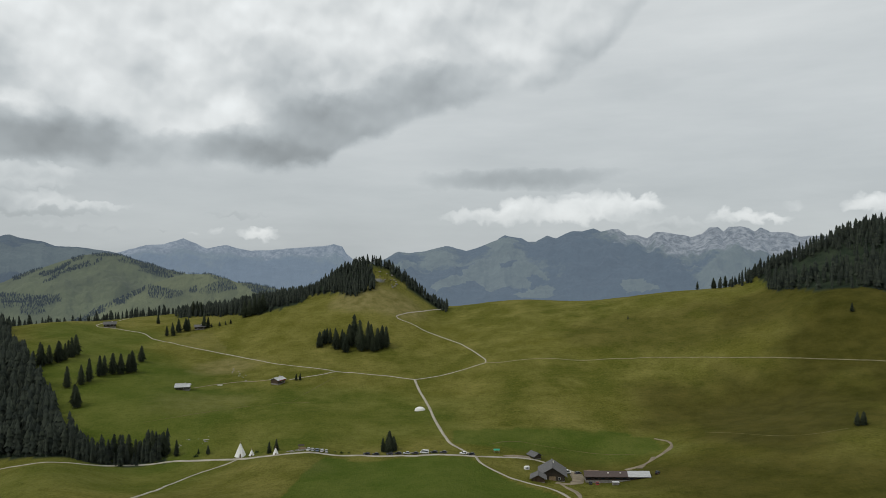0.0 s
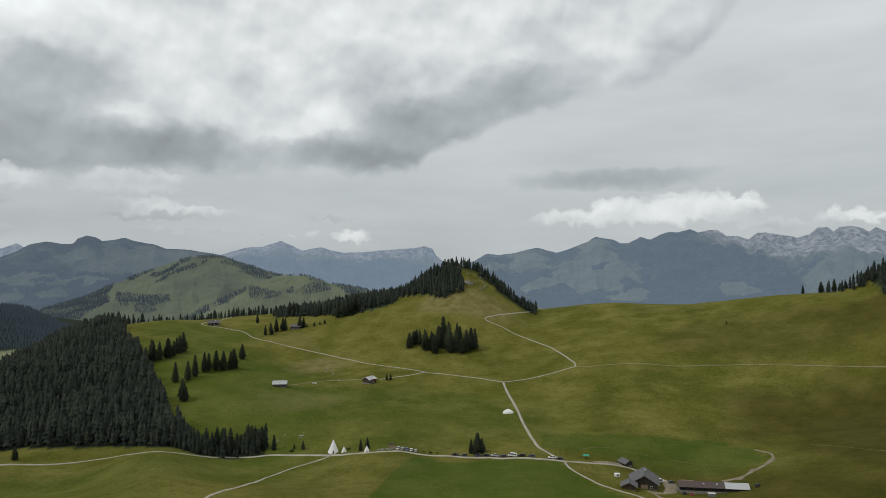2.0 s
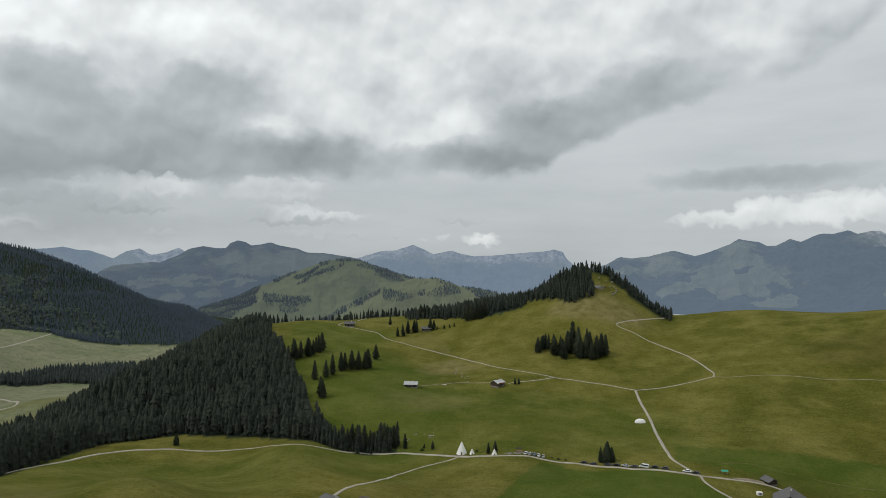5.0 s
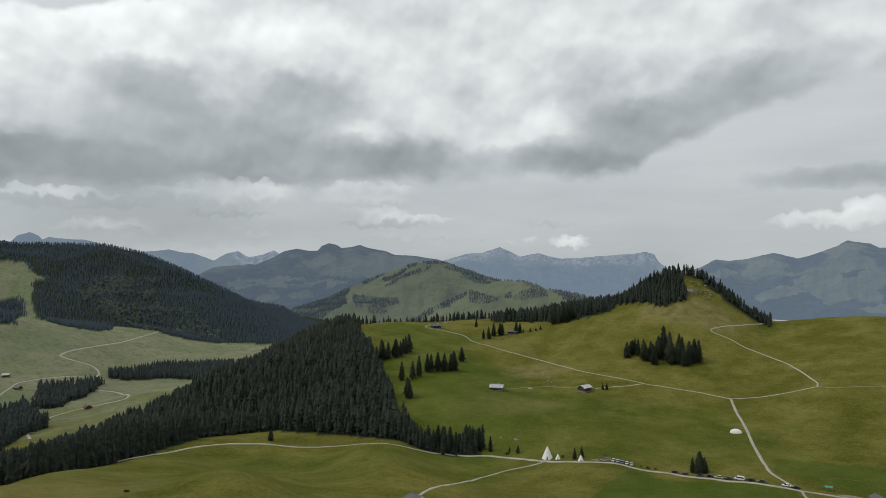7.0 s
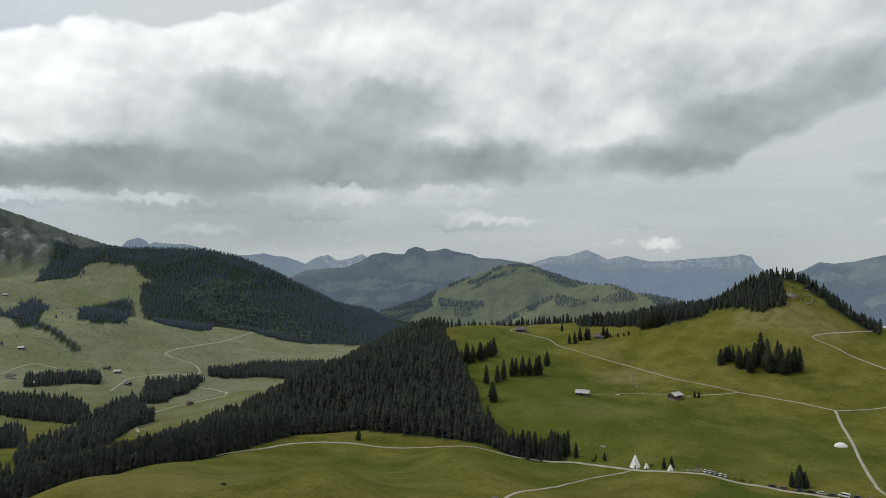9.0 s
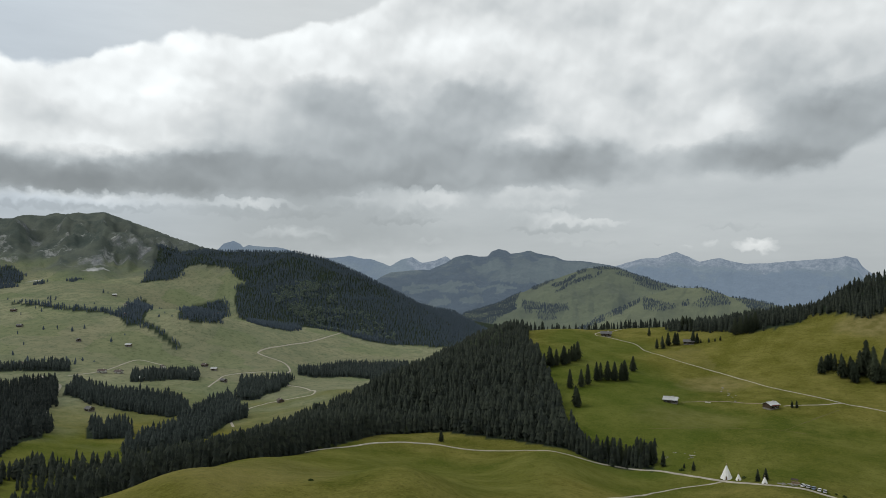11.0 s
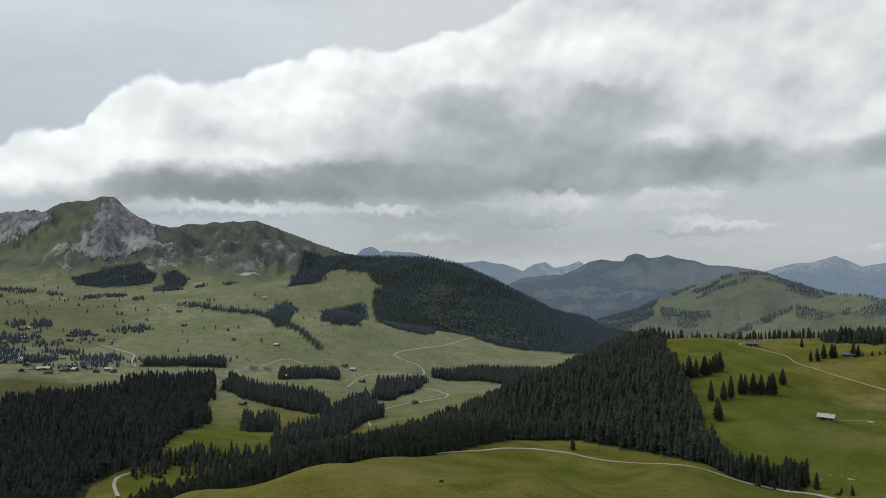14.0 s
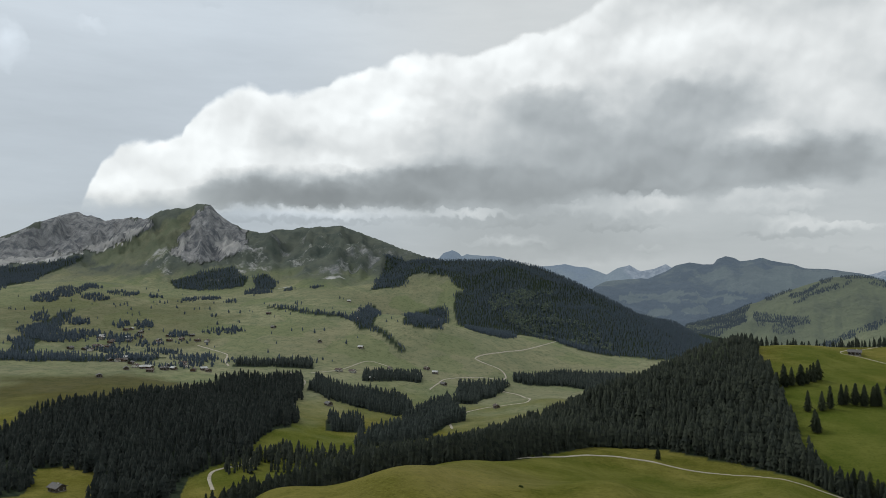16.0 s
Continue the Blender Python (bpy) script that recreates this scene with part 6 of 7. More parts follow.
def gable_house(name, x, y, turn, length, depth, wall, pitch, walls, roof, label, category="house", base=STONE, balcony=False, chimney=True, doors=1, windows=3, overhang=0.9, group="", window_rows=1):
    """A house with its ridge along its own x axis and its front, with door and windows, towards -y."""
    root = tagged(new(name), label, category, group)
    hl, hd = length / 2, depth / 2
    rise = hd * math.tan(radians(pitch))
    plinth = min(1.1, wall * 0.3)
    part("foundation", box(-hl, hl, -hd, hd, -1.6, plinth), base, root, "grey masonry plinth")
    part("wall", prism([(-hd + 0.05, plinth), (hd - 0.05, plinth), (hd - 0.05, wall), (0, wall + rise), (-hd + 0.05, wall)], -hl + 0.05, hl - 0.05), walls, root)
    over, t = overhang, 0.22
    slope = math.tan(radians(pitch))
    for s in (-1, 1):
        pr = [(0, wall + rise + 0.1), (s * (hd + over), wall - over * slope + 0.1), (s * (hd + over), wall - over * slope + 0.1 + t), (0, wall + rise + 0.1 + t)]
        r = part("roof", prism(pr, -hl - over, hl + over), roof, root)
    part("ridge_cap", prism([(-0.25, wall + rise + 0.3), (0.25, wall + rise + 0.3), (0, wall + rise + 0.46)], -hl - over, hl + over), roof, root)
    # the openings of the front and of the gable that faces +x
    for row in range(window_rows):
        z = plinth + 0.7 + row * 2.3
        for k in range(windows):
            cx = -hl + length * (k + 0.5) / windows + (0.35 if doors and row == 0 else 0)
            w = part("window", box(cx - 0.55, cx + 0.55, -hd - 0.06, -hd + 0.06, z, z + 1.1), GLASS, root)
            part("frame", box(cx - 0.68, cx + 0.68, -hd - 0.03, -hd + 0.05, z - 0.13, z + 1.23), WHITE_WALL, w)
    for k in range(2):
        cy = (k - 0.5) * depth * 0.45
        w = part("window", box(hl - 0.06, hl + 0.06, cy - 0.5, cy + 0.5, plinth + 0.7, plinth + 1.8), GLASS, root)
        part("frame", box(hl - 0.05, hl + 0.03, cy - 0.62, cy + 0.62, plinth + 0.58, plinth + 1.92), WHITE_WALL, w)
    for k in range(doors):
        cx = -hl + length * (k + 0.5) / max(doors, 1) - 0.9
        part("door", box(cx - 0.55, cx + 0.55, -hd - 0.08, -hd + 0.05, 0.0, 2.05), DARK_WOOD, root)
    if balcony:
        b = part("balcony", box(-hl * 0.9, hl * 0.9, -hd - 1.1, -hd, plinth + 2.0, plinth + 2.15), TIMBER, root)
        part("railing", box(-hl * 0.9, hl * 0.9, -hd - 1.12, -hd - 1.02, plinth + 2.15, plinth + 3.0), BROWN_WOOD, b)
        part("flower_box", box(-hl * 0.85, hl * 0.85, -hd - 1.35, -hd - 1.1, plinth + 2.6, plinth + 2.95), CLOTH_BARS, b, "red window-box flowers")
    if chimney:
        c = part("chimney", box(hl * 0.3, hl * 0.3 + 0.8, -0.9, -0.2, wall + rise * 0.6, wall + rise + 1.1), WHITE_WALL, root)
        part("cap", box(hl * 0.3 - 0.12, hl * 0.3 + 0.92, -1.02, -0.08, wall + rise + 1.1, wall + rise + 1.25), STONE, c)
    stand(root, x, y, turn)
    return root


def chalets():
    gable_house("chalet", -211, 562, 12, 10.5, 8, 3.2, 24, DARK_WOOD, TIN, "dark wooden chalet with a bright metal roof", "chalet", windows=4)
    gable_house("chalet", -140, 588, 62, 9, 8, 3.8, 24, BROWN_WOOD, TIN, "brown wooden chalet with pale roof and flower balcony", "chalet", balcony=True, windows=3)
    gable_house("chalet", -372, 772, 28, 12, 9, 3.8, 26, DARK_WOOD, GREY_SHINGLE, "dark wooden chalet with grey shingles on the ridge", "chalet", windows=3)
    gable_house("chalet", -275, 782, 20, 11, 8, 3.4, 24, DARK_WOOD, GREY_SHINGLE, "low wooden chalet half hidden among spruces", "chalet", windows=2)
    gable_house("chalet", -121, 241, -28, 12, 9, 3.6, 24, BROWN_WOOD, GREY_SHINGLE, "wooden farmhouse with a grey shingle roof", "chalet", windows=4, window_rows=1)
    gable_house("shed", -115, 259, -28, 8, 5.5, 2.6, 16, DARK_WOOD, BROWN_TILE, "low dark shed beside the farmhouse", "shed", chimney=False, windows=1)


def farm():
    house = gable_house("farmhouse", 60, 379, 82, 14, 13, 4.2, 31, DARK_WOOD, GREY_SHINGLE, "large weathered wooden barn house with grey shingle roof", "farmhouse", windows=5, overhang=1.4, window_rows=1)
    part("barn_door", box(-7.1, -6.9, -1.7, 1.7, 0.2, 3.4), TIMBER, house, "tall plank barn door")
    for cy in (-4.2, 3.2):
        w = part("window", box(-7.06, -6.94, cy, cy + 1.1, 1.8, 2.8), GLASS, house)
        part("frame", box(-7.03, -6.95, cy - 0.13, cy + 1.23, 1.67, 2.93), WHITE_WALL, w)
    part("gable_beam", box(-7.12, -6.9, -6.3, 6.3, 4.1, 4.4), BROWN_WOOD, house)
    gable_house("farm_annex", 50.5, 366, 82, 6.5, 7, 2.6, 26, BROWN_WOOD, GREY_SHINGLE, "small wooden farm annex with grey shingle roof", "outbuilding", windows=2, chimney=False)
    gable_house("hay_shed", 55, 414, 120, 6, 5, 2.4, 28, DARK_WOOD, GREY_SHINGLE, "small dark hay shed beside the road", "shed", windows=1, chimney=False)
    # the long cow barn: brown sheets over two thirds, bright new sheets over the rest
    root = tagged(new("cow_barn"), "long low cow barn, part brown and part bright roof", "barn")
    part("wall", box(-18, 18, -4.5, 4.5, 0.6, 2.6), DARK_WOOD, root)
    part("foundation", box(-18.1, 18.1, -4.6, 4.6, -3.5, 0.6), STONE, root, "grey masonry plinth")
    for x0, x1, mat in ((-18.8, 6.0, BROWN_TILE), (6.1, 18.8, TIN)):
        for s in (-1, 1):
            part("roof", prism([(0, 4.3), (s * 5.4, 2.5), (s * 5.4, 2.68), (0, 4.5)], x0, x1), mat, root, "bright new sheet roofing" if mat == TIN else "brown sheet roofing")
    for k in range(9):
        cx = -16 + k * 4.0
        w = part("window", box(cx - 1.2, cx + 1.2, -4.58, -4.45, 1.1, 2.0), GLASS, root)
        part("frame", box(cx - 1.35, cx + 1.35, -4.54, -4.44, 0.95, 2.15), BROWN_WOOD, w)
    for cx in (-5, 2):
        part("roof_vent", box(cx - 0.4, cx + 0.4, -2.4, -1.6, 3.4, 4.1), WHITE_WALL, root)
    part("gate", box(17.9, 18.1, -2, 2, 0, 2.4), DARK_WOOD, root)
    level = np.mean([float(ground_height(95 + d * 0.99, 375 - d * 0.12)[0]) for d in (-16, -8, 0, 8, 16)])
    root.matrix_world = pose(94.2, 375, level + 0.3, 0, -2, -7)
    root.scale = (0.93, 0.95, 0.95)
    crate = tagged(new("water_tank"), "grey boxy water tank on the grass", "tank")
    part("body", box(-1.7, 1.7, -0.9, 0.9, 0.3, 2.1), STONE, crate, bevel=0.12)
    part("lid", box(-1.8, 1.8, -1.0, 1.0, 2.1, 2.25), TIN, crate)
    for sx in (-1.4, 1.2):
        part("foot", box(sx, sx + 0.25, -0.8, 0.8, -0.3, 0.3), TIMBER, crate)
    stand(crate, 91, 364, 2)
    white = tagged(new("trailer"), "small white trailer parked by the barn", "trailer")
    part("body", box(-1.4, 1.4, -0.9, 0.9, 0.5, 2.4), CANVAS, white, bevel=0.15)
    part("window", box(-0.6, 0.6, -0.93, -0.88, 1.3, 1.9), GLASS, white)
    for sy in (-0.95, 0.75):
        wheel(white, 0, sy, 0.35)
    stand(white, 47, 387, 20)


def wheel(parent, x, y, radius, width=0.2):
    bm = bmesh.new()
    bmesh.ops.create_cone(bm, cap_ends=True, segments=12, radius1=radius, radius2=radius, depth=width, matrix=pose(x, y + width / 2, radius, 90))
    t = part("wheel", bm, RUBBER, parent)
    bm = bmesh.new()
    bmesh.ops.create_cone(bm, cap_ends=True, segments=10, radius1=radius * 0.55, radius2=radius * 0.55, depth=width + 0.04, matrix=pose(x, y + width / 2, radius, 90))
    part("rim", bm, TIN, t)


PAINTS = {}


def paint(name, colour):
    if name not in PAINTS:
        PAINTS[name] = plain(name + "_car_paint", colour, 0.3, 0.06)
    return PAINTS[name]


def car(x, y, turn, colour, tone, van=False):
    """A parked car: body, glasshouse, windows, wheels and lights."""
    root = tagged(new("van" if van else "car"), tone + (" van parked beside the road" if van else " car parked beside the road"), "van" if van else "car", "cars parked beside the road")
    ln, h = (5.2, 2.1) if van else (4.3, 1.45)
    hl = ln / 2
    mat = paint(tone, colour)
    if van:
        prof = [(-hl, 0.35), (hl, 0.35), (hl, 1.0), (hl - 0.7, 1.15), (hl - 1.3, h), (-hl + 0.1, h), (-hl, 1.2)]
        glass = [(hl - 1.25, 1.25), (hl - 0.75, 1.22), (hl - 1.32, h - 0.15), (-hl + 0.3, h - 0.15), (-hl + 0.25, 1.3)]
    else:
        prof = [(-hl, 0.3), (hl, 0.3), (hl, 0.72), (hl - 1.1, 0.92), (-hl + 0.3, 0.95), (-hl, 0.8)]
        glass = [(hl - 1.15, 0.9), (hl - 1.9, 1.4), (-hl + 1.0, 1.42), (-hl + 0.35, 0.92)]
    bm = prism([(a, b) for a, b in prof], -0.85, 0.85)
    bmesh.ops.rotate(bm, verts=bm.verts, cent=(0, 0, 0), matrix=pose(0, 0, 0, 0, 0, -90).to_3x3())
    body = part("body", bm, mat, root, bevel=0.06)
    bm = prism(glass, -0.78 if not van else -0.87, 0.78 if not van else 0.87)
    bmesh.ops.rotate(bm, verts=bm.verts, cent=(0, 0, 0), matrix=pose(0, 0, 0, 0, 0, -90).to_3x3())
    part("windows", bm, GLASS, root)
    if not van:
        part("roof", box(-hl + 0.95, hl - 1.85, -0.74, 0.74, 1.40, 1.47), mat, root)
    for sx in (-hl + 0.8, hl - 0.85):
        for sy in (-0.88, 0.70):
            wheel(root, sx, sy, 0.33)
    for sy in (-0.7, 0.45):
        part("headlight", box(hl - 0.05, hl + 0.03, sy, sy + 0.28, 0.58, 0.74), CANVAS, root)
        part("tail_light", box(-hl - 0.03, -hl + 0.05, sy, sy + 0.25, 0.62, 0.76), RED_PAINT, root)
    z = float(ground_height(x, y)[0])
    root.matrix_world = pose(x, y, z + 0.05, 0, 0, turn)
    return root


def tipi(x, y, height, radius, label):
    """A canvas tent over crossed poles, with its door flap and smoke flaps."""
    root = tagged(new("tipi"), label, "tent", "white tipis by the road")
    bm = bmesh.new()
    n = 16
    rings = []
    for u in (0.0, 0.02, 0.35, 0.7, 0.92):
        ring = []
        for k in range(n * 2):
            sag = 1.0 if k % 2 == 0 else 0.955 - 0.01 * u
            r = radius * (1 - u * 0.985) * sag
            a = math.pi * k / n
            ring.append(bm.verts.new((r * math.cos(a), r * math.sin(a), u * height * 0.95)))
        rings.append(ring)
    for lo, hi in zip(rings, rings[1:]):
        for k in range(n * 2):
            bm.faces.new((lo[k], lo[(k + 1) % (2 * n)], hi[(k + 1) % (2 * n)], hi[k]))
    part("cover", bm, CANVAS, root)
    for k in range(9):
        a = 2 * math.pi * k / 9
        bm = bmesh.new()
        bmesh.ops.create_cone(bm, cap_ends=True, segments=5, radius1=0.06, radius2=0.03, depth=1.3)
        tip = Vector((-0.09 * height * math.cos(a) * 0.5, -0.09 * height * math.sin(a) * 0.5, height * 1.03))
        root_pt = Vector((0.05 * radius * math.cos(a), 0.05 * radius * math.sin(a), height * 0.90))
        bm.transform(Matrix.Translation((tip + root_pt) / 2) @ (tip - root_pt).to_track_quat("Z", "Y").to_matrix().to_4x4())
        part("pole", bm, POLE, root, "peeled wooden pole" if k == 0 else "")
    bm = bmesh.new()
    q = [bm.verts.new(p) for p in ((-0.5, -radius * 1.0 - 0.03, 0), (0.5, -radius * 1.0 - 0.03, 0), (0.32, -radius * 0.77 - 0.03, height * 0.22), (-0.32, -radius * 0.77 - 0.03, height * 0.22))]
    bm.faces.new(q)
    bmesh.ops.solidify(bm, geom=bm.faces[:], thickness=0.05)
    part("door_flap", bm, TIMBER, root, "dark tied door flap")
    z = float(ground_height(x, y)[0])
    root.matrix_world = pose(x, y, z - 0.05, 0, 0, 15)


def dome_tent(x, y):
    root = tagged(new("dome_tent"), "white half-round marquee tent on the meadow", "tent")
    bm = bmesh.new()
    bmesh.ops.create_uvsphere(bm, u_segments=24, v_segments=12, radius=1)
    bmesh.ops.bisect_plane(bm, geom=bm.verts[:] + bm.edges[:] + bm.faces[:], plane_co=(0, 0, 0), plane_no=(0, 0, 1), clear_inner=True)
    bmesh.ops.scale(bm, verts=bm.verts, vec=(4.1, 2.6, 3.0))
    part("cover", bm, CANVAS, root)
    for k in range(5):
        a = math.pi * (k + 0.5) / 5
        bm = bmesh.new()
        bmesh.ops.create_cone(bm, cap_ends=True, segments=5, radius1=0.05, radius2=0.05, depth=0.8, matrix=pose(4.3 * math.cos(a), -2.8 * math.sin(a), 0.3))
        part("stake", bm, POLE, root)
    stand(root, x, y, 8)


chalets()
farm()
tipi(-121.5, 416, 8.6, 3.5, "large white canvas tipi by the road")
tipi(-114, 413.5, 4.0, 1.75, "small white canvas tipi by the road")
tipi(-98, 406.5, 4.2, 1.8, "small white canvas tipi beside two spruces")
dome_tent(-17, 516)


def road_y(x):
    """The valley road's far verge."""
    return float(np.interp(x, [-94, -74, -61, -48, -31, -14, 2, 19], [402, 402, 405, 408, 404, 399, 396, 397])) + 3.2


for k, (x, tone, colour) in enumerate([(-78.5, "white", (0.7, 0.7, 0.69)), (-76, "silver", (0.45, 0.46, 0.47)), (-73.5, "blue-grey", (0.16, 0.2, 0.26)), (-71, "white", (0.7, 0.7, 0.69)), (-68.5, "silver", (0.45, 0.46, 0.47))]):
    car(x, road_y(x) + 1.5, 80 + 5 * k, colour, tone)
for x, tone, colour in ((-45, "black", (0.02, 0.02, 0.022)), (-39.5, "dark grey", (0.06, 0.06, 0.065)), (-31, "dark grey", (0.06, 0.06, 0.065)), (-26, "black", (0.02, 0.02, 0.022)), (-21, "silver", (0.45, 0.46, 0.47)), (-16, "dark grey", (0.06, 0.06, 0.065)), (-5, "black", (0.02, 0.02, 0.022)), (0.5, "dark grey", (0.06, 0.06, 0.065)), (12, "white", (0.7, 0.7, 0.69)), (16.5, "black", (0.02, 0.02, 0.022))):
    car(x, road_y(x), 170, colour, tone)
car(-10.5, road_y(-10.5), 165, (0.75, 0.75, 0.74), "white", True)
car(70, 392, 10, (0.75, 0.75, 0.74), "white", True)
car(66, 397, 60, (0.75, 0.75, 0.74), "white")
car(77, 394, 30, (0.06, 0.06, 0.065), "dark grey")
# two cars in place of the red and black farm machines
car(82, 367, 80, (0.3, 0.05, 0.04), "red")
car(78.5, 368, 85, (0.02, 0.02, 0.022), "black")
car(116, 374, 60, (0.02, 0.02, 0.022), "black")


# ---- spruces that stand singly or in small groups ----
def grove(points, low, high, label, group):
    for x, y in points:
        spruce(x + TREE_RNG.uniform(-1, 1), y + TREE_RNG.uniform(-1, 1), TREE_RNG.uniform(low, high), label, group)


grove([(-124, 700), (-120, 706), (-116, 707), (-105, 697), (-111, 709), (-119, 712), (-122, 708)], 12, 17, "mid-sized dark spruce in the pasture grove", "spruces of the pasture grove")
grove([(-106, 694), (-102, 698), (-96, 686), (-99, 692), (-93, 700), (-86, 695), (-82, 691), (-80, 687), (-75, 690), (-69, 686), (-65, 690), (-61, 694), (-57, 698), (-88, 706), (-66, 700), (-72, 702), (-95, 706), (-62, 703)], 17, 24, "tall dark spruce in the pasture grove", "spruces of the pasture grove")
spruce(-90, 703, 31, "tallest dark spruce of the pasture grove", "spruces of the pasture grove", 0)
spruce(-84, 700, 27, "tall dark spruce in the pasture grove", "spruces of the pasture grove", 2)
spruce(-78, 724, 14, "small spruce above the pasture grove", "spruces of the pasture grove")
spruce(-75, 724, 9, "small spruce above the pasture grove", "spruces of the pasture grove")
grove([(-35, 415), (-32.5, 414), (-31, 417), (-28.5, 416), (-30, 414)], 8, 11, "dark spruce of a tight roadside cluster", "roadside spruces")
spruce(-32, 416, 12.5, "tallest spruce of a tight roadside cluster", "roadside spruces", 3)
grove([(-102, 411), (-100, 412)], 6, 7.5, "young spruce behind the tipis", "roadside spruces")
spruce(-145, 428, 6, "young spruce by the road", "roadside spruces")
spruce(-152, 431, 3.5, "small bushy spruce by the road", "roadside spruces")
spruce(-166, 432, 10.5, "slender spruce by the road", "roadside spruces")
grove([(-205, 430), (-201, 433), (-197, 434), (-193, 435), (-189, 436), (-186, 437), (-183, 437), (-179, 436), (-176, 436)], 11, 17, "dark spruce at the forest edge above the road", "forest edge spruces")
grove([(-291, 536), (-285, 545), (-282, 552), (-282, 568), (-280, 574), (-276, 580), (-273, 586), (-269, 591), (-267, 596), (-271, 583)], 15, 21, "dark spruce in a loose row on the slope", "spruces in a row")
grove([(-275, 634)], 15, 16, "lone dark spruce on the slope", "spruces in a row")
grove([(-345, 570), (-341, 576), (-338, 583), (-336, 591), (-333, 599), (-331, 607), (-331, 616), (-332, 625), (-342, 588), (-336, 604), (-335, 618)], 15, 20, "dark spruce in a spur of the forest", "forest spur spruces")
grove([(-262, 496), (-265, 499)], 15, 17, "dark spruce pair below the spur", "forest spur spruces")
grove([(-127, 597), (-124, 598)], 5.5, 7, "small spruce beside the chalet", "spruces on the pasture")
grove([(-301, 752), (-295, 756), (-293, 768), (-288, 773), (-284, 774), (-270, 782), (-266, 784), (-300, 768)], 11, 17, "dark spruce beside the hidden chalet", "spruces round the chalet")
grove([(-332, 807)], 10, 12, "lone spruce on the ridge meadow", "spruces on the pasture")
grove([(-262, 785), (-254, 787), (-248, 789), (-242, 790)], 4, 6, "small spruce on the ridge meadow", "spruces on the pasture")
grove([(-298, 850), (-232, 806), (-226, 806), (-220, 806), (-214, 806), (-222, 812), (-212, 815), (-304, 856), (-310, 860)], 16, 22, "dark spruce along the ridge", "spruces on the ridge")
grove([(339, 572)], 7, 8, "lone spruce on the bare slope", "spruces on the pasture")
grove([(241, 402), (244, 403)], 6, 9, "small spruce in the hollow", "spruces on the pasture")
grove([(186, 697)], 4, 5, "small spruce on the bare slope", "spruces on the pasture")
grove([(284, 772), (300, 765), (306, 764), (311, 762), (316, 760), (322, 757)], 8, 15, "spruce on the skyline of the slope", "spruces on the skyline")
spruce(-299, 368, 8.5, "lone bushy spruce by the gravel road", "spruces on the pasture", 3)
spruce(-330, 366, 7.0, "small spruce in front of the forest", "spruces on the pasture", 3)


# ---- valley huts and the village ----
def village():
    rng = random.Random(21)
    kinds = []
    for walls, roof, label in ((DARK_WOOD, GREY_SHINGLE, "dark wooden house with a grey roof"), (BROWN_WOOD, BROWN_TILE, "brown wooden house with a brown roof"), (WHITE_WALL, BROWN_TILE, "whitewashed house with a brown roof"), (BROWN_WOOD, TIN, "brown barn with a pale metal roof")):
        kinds.append((walls, roof, label))
    first = {}

    def put(kind, x, y, turn, group):
        walls, roof, label = kinds[kind]
        key = (kind, group)
        if key not in first:
            where = "in the valley meadows" if group == "valley huts" else "in the village"
            first[key] = gable_house("valley_house", x, y, turn, 9.5 + kind % 3, 7.5, 3.8, 27, walls, roof, label + " " + where, "house", windows=2, doors=1, group=group)
            return
        z = float(ground_height(x, y)[0])
        copy_thing(first[key], pose(x, y, z - 0.2, 0, 0, turn))

    for k, (x, y) in enumerate([(-786, 604), (-1105, 528), (-1046, 533), (-998, 651), (-856, 553), (-1115, 506), (-1075, 682), (-886, 387), (-1108, 684), (-1123, 613), (-1055, 633), (-1103, 123), (-1090, 560), (-1210, 420), (-1260, 620), (-1330, 560), (-1440, 700), (-1560, 760), (-1700, 800), (-1500, 520), (-1650, 560), (-1380, 880)]):
        put((k * 5 + 1) % 4, x, y, rng.uniform(-40, 60), "valley huts")
    for k, (x, y) in enumerate([(-1280, 160), (-1278, 180), (-1208, 188), (-1191, 207), (-1174, 225), (-1454, 157), (-1520, 195), (-1548, 225), (-1603, 261), (-1500, 299), (-1510, 324), (-1550, 178), (-1411, 134), (-1469, 348), (-1203, 267), (-1166, 286)]):
        put(k % 4, x, y, rng.uniform(0, 180), "village houses")
        for _ in range(2):
            put(rng.randrange(4), x + rng.uniform(-45, 45), y + rng.uniform(-30, 30), rng.uniform(0, 180), "village houses")
    put(0, -545, 33, 30, "valley huts")


village()


# ---- shrubs, stones and clutter ----
LEAF = foliage_material("shrub_leaves", (0.045, 0.070, 0.018), (0.085, 0.110, 0.030), False)


def shrub_mesh(seed):
    """A round bush of many small leaf clumps with gaps between them."""
    rng = np.random.RandomState(seed)
    V, F = [], []
    for k in range(70):
        d = rng.normal(size=3)
        d /= np.linalg.norm(d)
        d[2] = abs(d[2]) * 1.1
        c = d * rng.uniform(0.55, 1.0) * np.array([1.0, 1.0, 0.8])
        b = len(V)
        for _ in range(6):
            V.append(c + rng.normal(size=3) * 0.16)
        F += [(b, b + 1, b + 2), (b + 1, b + 3, b + 2), (b + 2, b + 3, b + 4), (b + 3, b + 5, b + 4), (b, b + 4, b + 5)]
    return mesh_from("leaves", np.array(V), np.array(F), LEAF)


SHRUBS = [shrub_mesh(k) for k in range(3)]


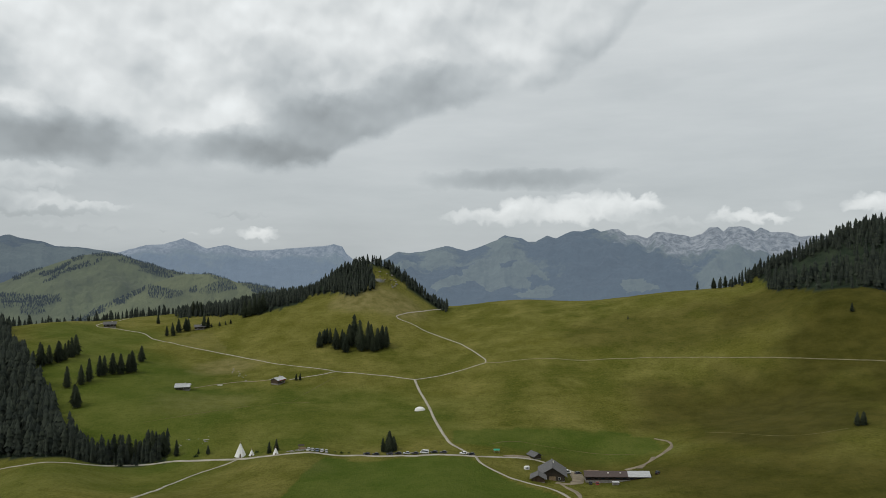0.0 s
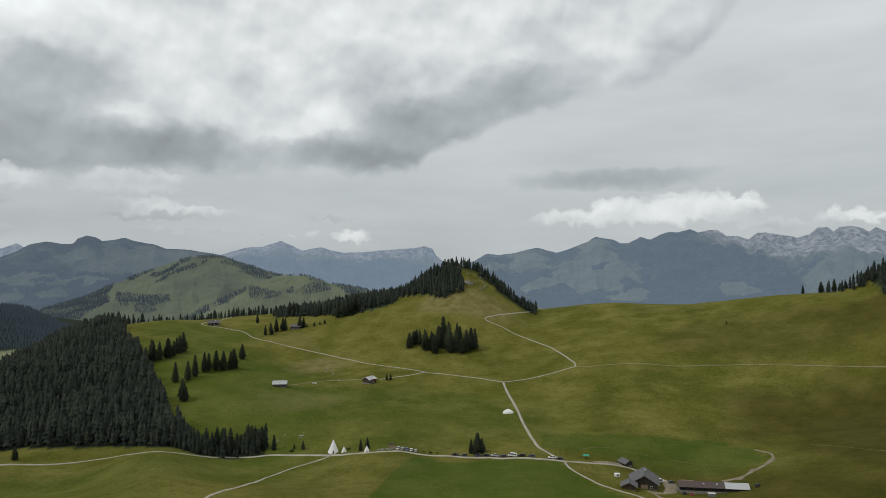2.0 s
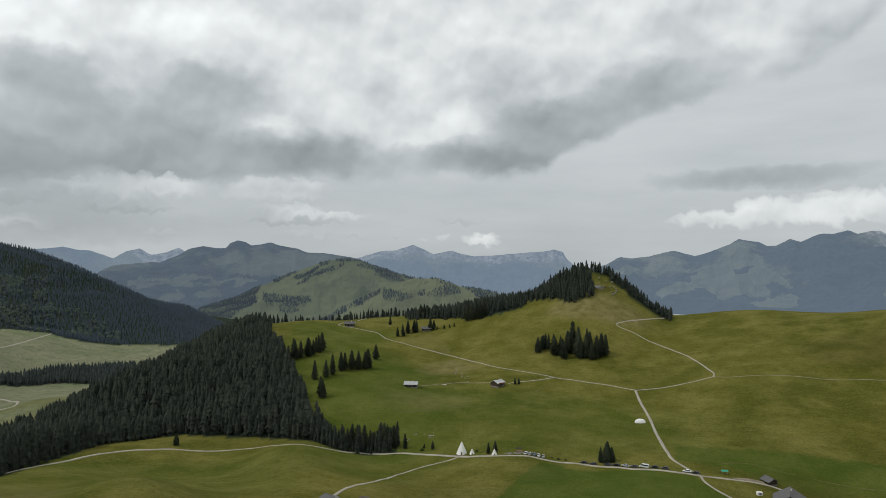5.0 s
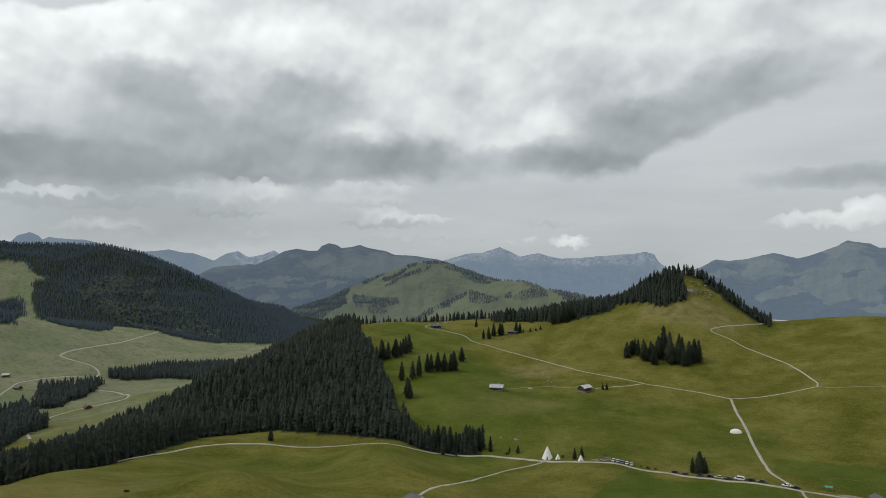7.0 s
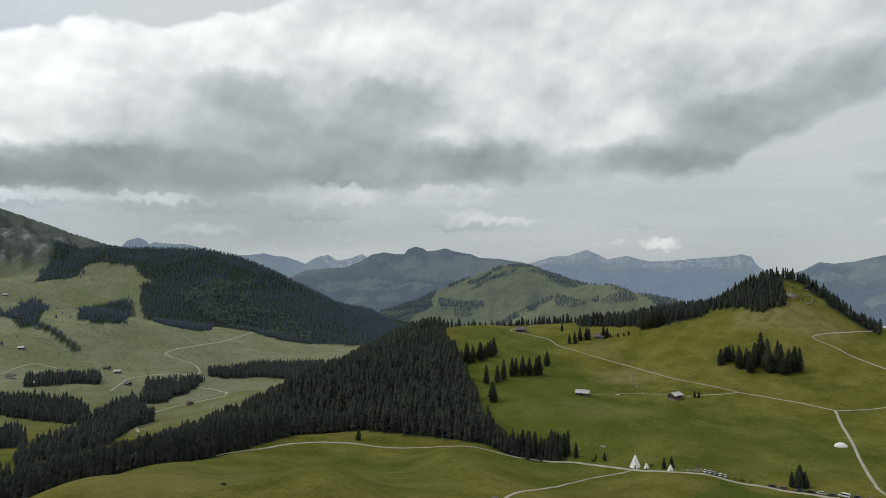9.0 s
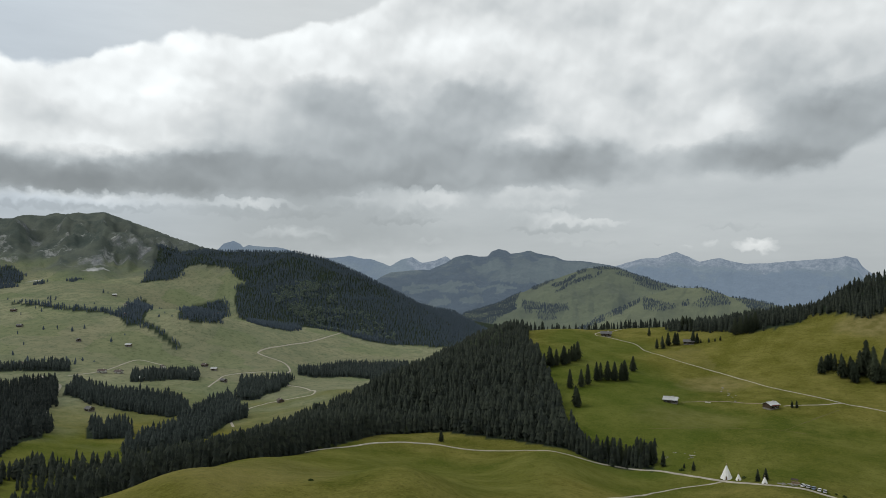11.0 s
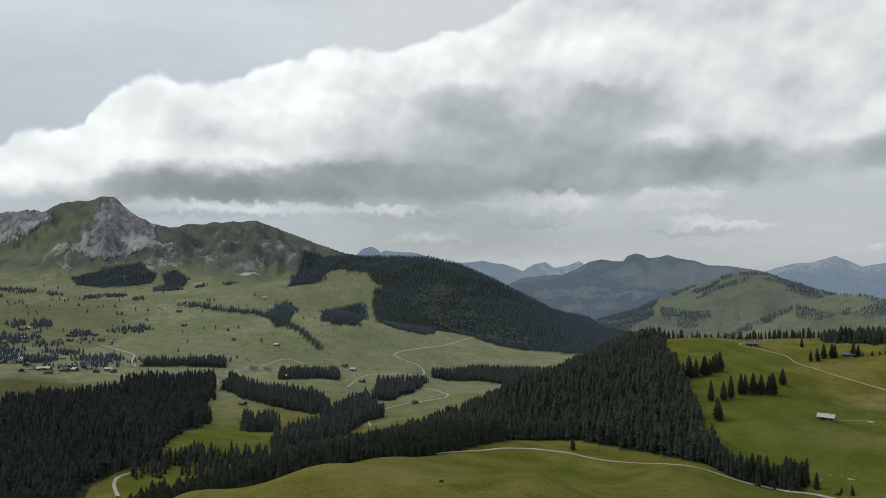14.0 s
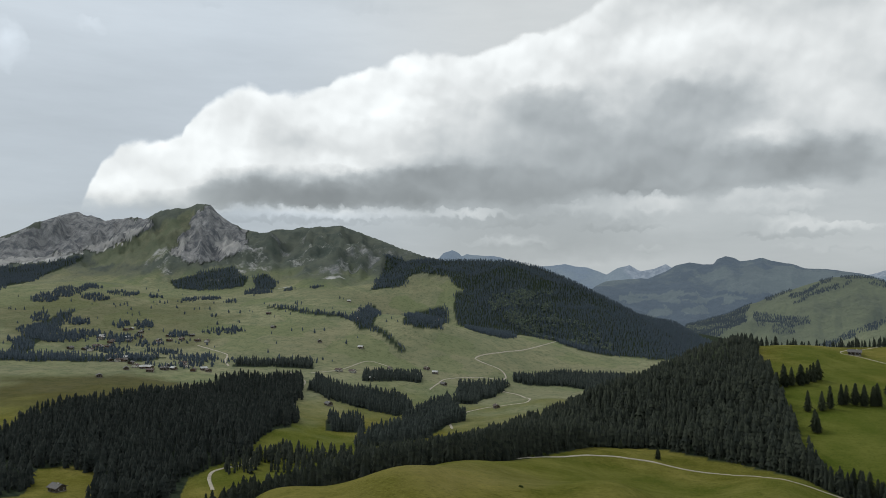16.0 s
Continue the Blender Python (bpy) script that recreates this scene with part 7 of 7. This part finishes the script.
def shrub(x, y, size, label, group):
    root = tagged(new("shrub"), label, "shrub", group)
    root.matrix_world = pose(x, y, float(ground_height(x, y)[0]) - 0.1, 0, 0, TREE_RNG.uniform(0, 360))
    p = new("leaves", TREE_RNG.choice(SHRUBS))
    p.parent, p.scale = root, (size, size, size * 0.9)
    bm = bmesh.new()
    bmesh.ops.create_cone(bm, cap_ends=True, segments=5, radius1=0.12, radius2=0.05, depth=size * 0.8, matrix=pose(0, 0, size * 0.35))
    part("stem", bm, BARK, root)


for x, y, s in ((-152, 427, 1.6), (-174, 431, 1.5), (-186, 430, 2.0), (-203, 425, 1.8), (-196, 428, 1.6), (-112, 417, 1.3), (-60, 412, 1.3), (-56, 413, 1.0), (-64, 412, 0.9), (-212, 428, 1.7), (-330, 300, 2.2), (-336, 292, 2.4), (-322, 288, 2.0), (-318, 275, 1.8), (-334, 318, 2.0)):
    shrub(x, y, s, "rounded green shrub at the roadside or forest edge", "shrubs")
shrub(-199, 168, 1.1, "low dark bush alone on the near pasture", "shrubs")


def boulder(x, y, size, seed):
    rng = random.Random(seed)
    bm = bmesh.new()
    bmesh.ops.create_icosphere(bm, subdivisions=2, radius=size)
    for v in bm.verts:
        v.co *= 0.8 + 0.35 * rng.random()
        v.co.z *= 0.6
    me_ob = part("boulder", bm, STONE)
    me_ob.matrix_world = pose(x, y, float(ground_height(x, y)[0]) + size * 0.1, 0, 0, rng.uniform(0, 360))
    return tagged(me_ob, "pale limestone boulder lying in the grass", "boulder", "boulders on the pasture")


ROCK_RNG = random.Random(3)
for k in range(26):
    boulder(ROCK_RNG.uniform(-92, -80), 407 + ROCK_RNG.uniform(-2, 2), ROCK_RNG.uniform(0.3, 0.8), k)
for k in range(16):
    t = ROCK_RNG.random()
    boulder(-168 - 40 * t + ROCK_RNG.uniform(-3, 3), 600 + 70 * t + ROCK_RNG.uniform(-4, 4), ROCK_RNG.uniform(0.4, 1.0), 50 + k)
for k in range(12):
    boulder(-160 + ROCK_RNG.uniform(-14, 10), 447 + ROCK_RNG.uniform(-8, 14), ROCK_RNG.uniform(0.3, 0.8), 80 + k)
for k in range(14):
    boulder(-64 + ROCK_RNG.uniform(-14, 8), 842 + ROCK_RNG.uniform(-16, 10), ROCK_RNG.uniform(0.7, 1.8), 110 + k)


def log_pile(x, y, turn):
    root = tagged(new("log_pile"), "stack of pale sawn logs by the road", "log pile")
    for row in range(3):
        for k in range(5 - row):
            bm = bmesh.new()
            bmesh.ops.create_cone(bm, cap_ends=True, segments=8, radius1=0.22, radius2=0.2, depth=4.0, matrix=pose(0, (k + row * 0.5) * 0.46, 0.22 + row * 0.4, 0, 90))
            part("log", bm, TIMBER, root)
    stand(root, x, y, turn, 0)


log_pile(-83, 409.5, 10)
log_pile(84, 398, 15)
log_pile(88, 398, 5)


def market_stall(x, y, turn, cover, label):
    root = tagged(new("shelter"), label, "shelter")
    for sx in (-1.5, 1.5):
        for sy in (-1.0, 1.0):
            part("post", box(sx - 0.06, sx + 0.06, sy - 0.06, sy + 0.06, -0.3, 2.0), POLE, root)
    part("roof", prism([(-1.3, 2.0), (1.3, 2.0), (0, 2.7)], -1.8, 1.8), cover, root)
    part("counter", box(-1.4, 1.4, -0.9, -0.4, 0.8, 0.9), TIMBER, root)
    stand(root, x, y, turn, 0)


market_stall(-84, 411.5, 10, DARK_WOOD, "small wooden shelter by the parked cars")
market_stall(32, 411, 5, GREEN_SHEET, "low shelter under a bright green tarpaulin")


def trough(x, y, turn):
    root = tagged(new("water_trough"), "pale stone cattle trough on the meadow", "trough")
    bm = bmesh.new()
    for b in ((-2, 2, -0.5, -0.35), (-2, 2, 0.35, 0.5), (-2, -1.85, -0.35, 0.35), (1.85, 2, -0.35, 0.35)):
        add_box(bm, b[0], b[1], b[2], b[3], -0.2, 0.7)
    add_box(bm, -1.85, 1.85, -0.35, 0.35, -0.2, 0.1)
    part("basin", bm, WHITE_WALL, root)
    part("spout", box(-2.2, -2.05, -0.1, 0.1, -0.2, 1.3), POLE, root)
    stand(root, x, y, turn, 0)


trough(-190, 590, 0)
trough(-154, 452, 20)
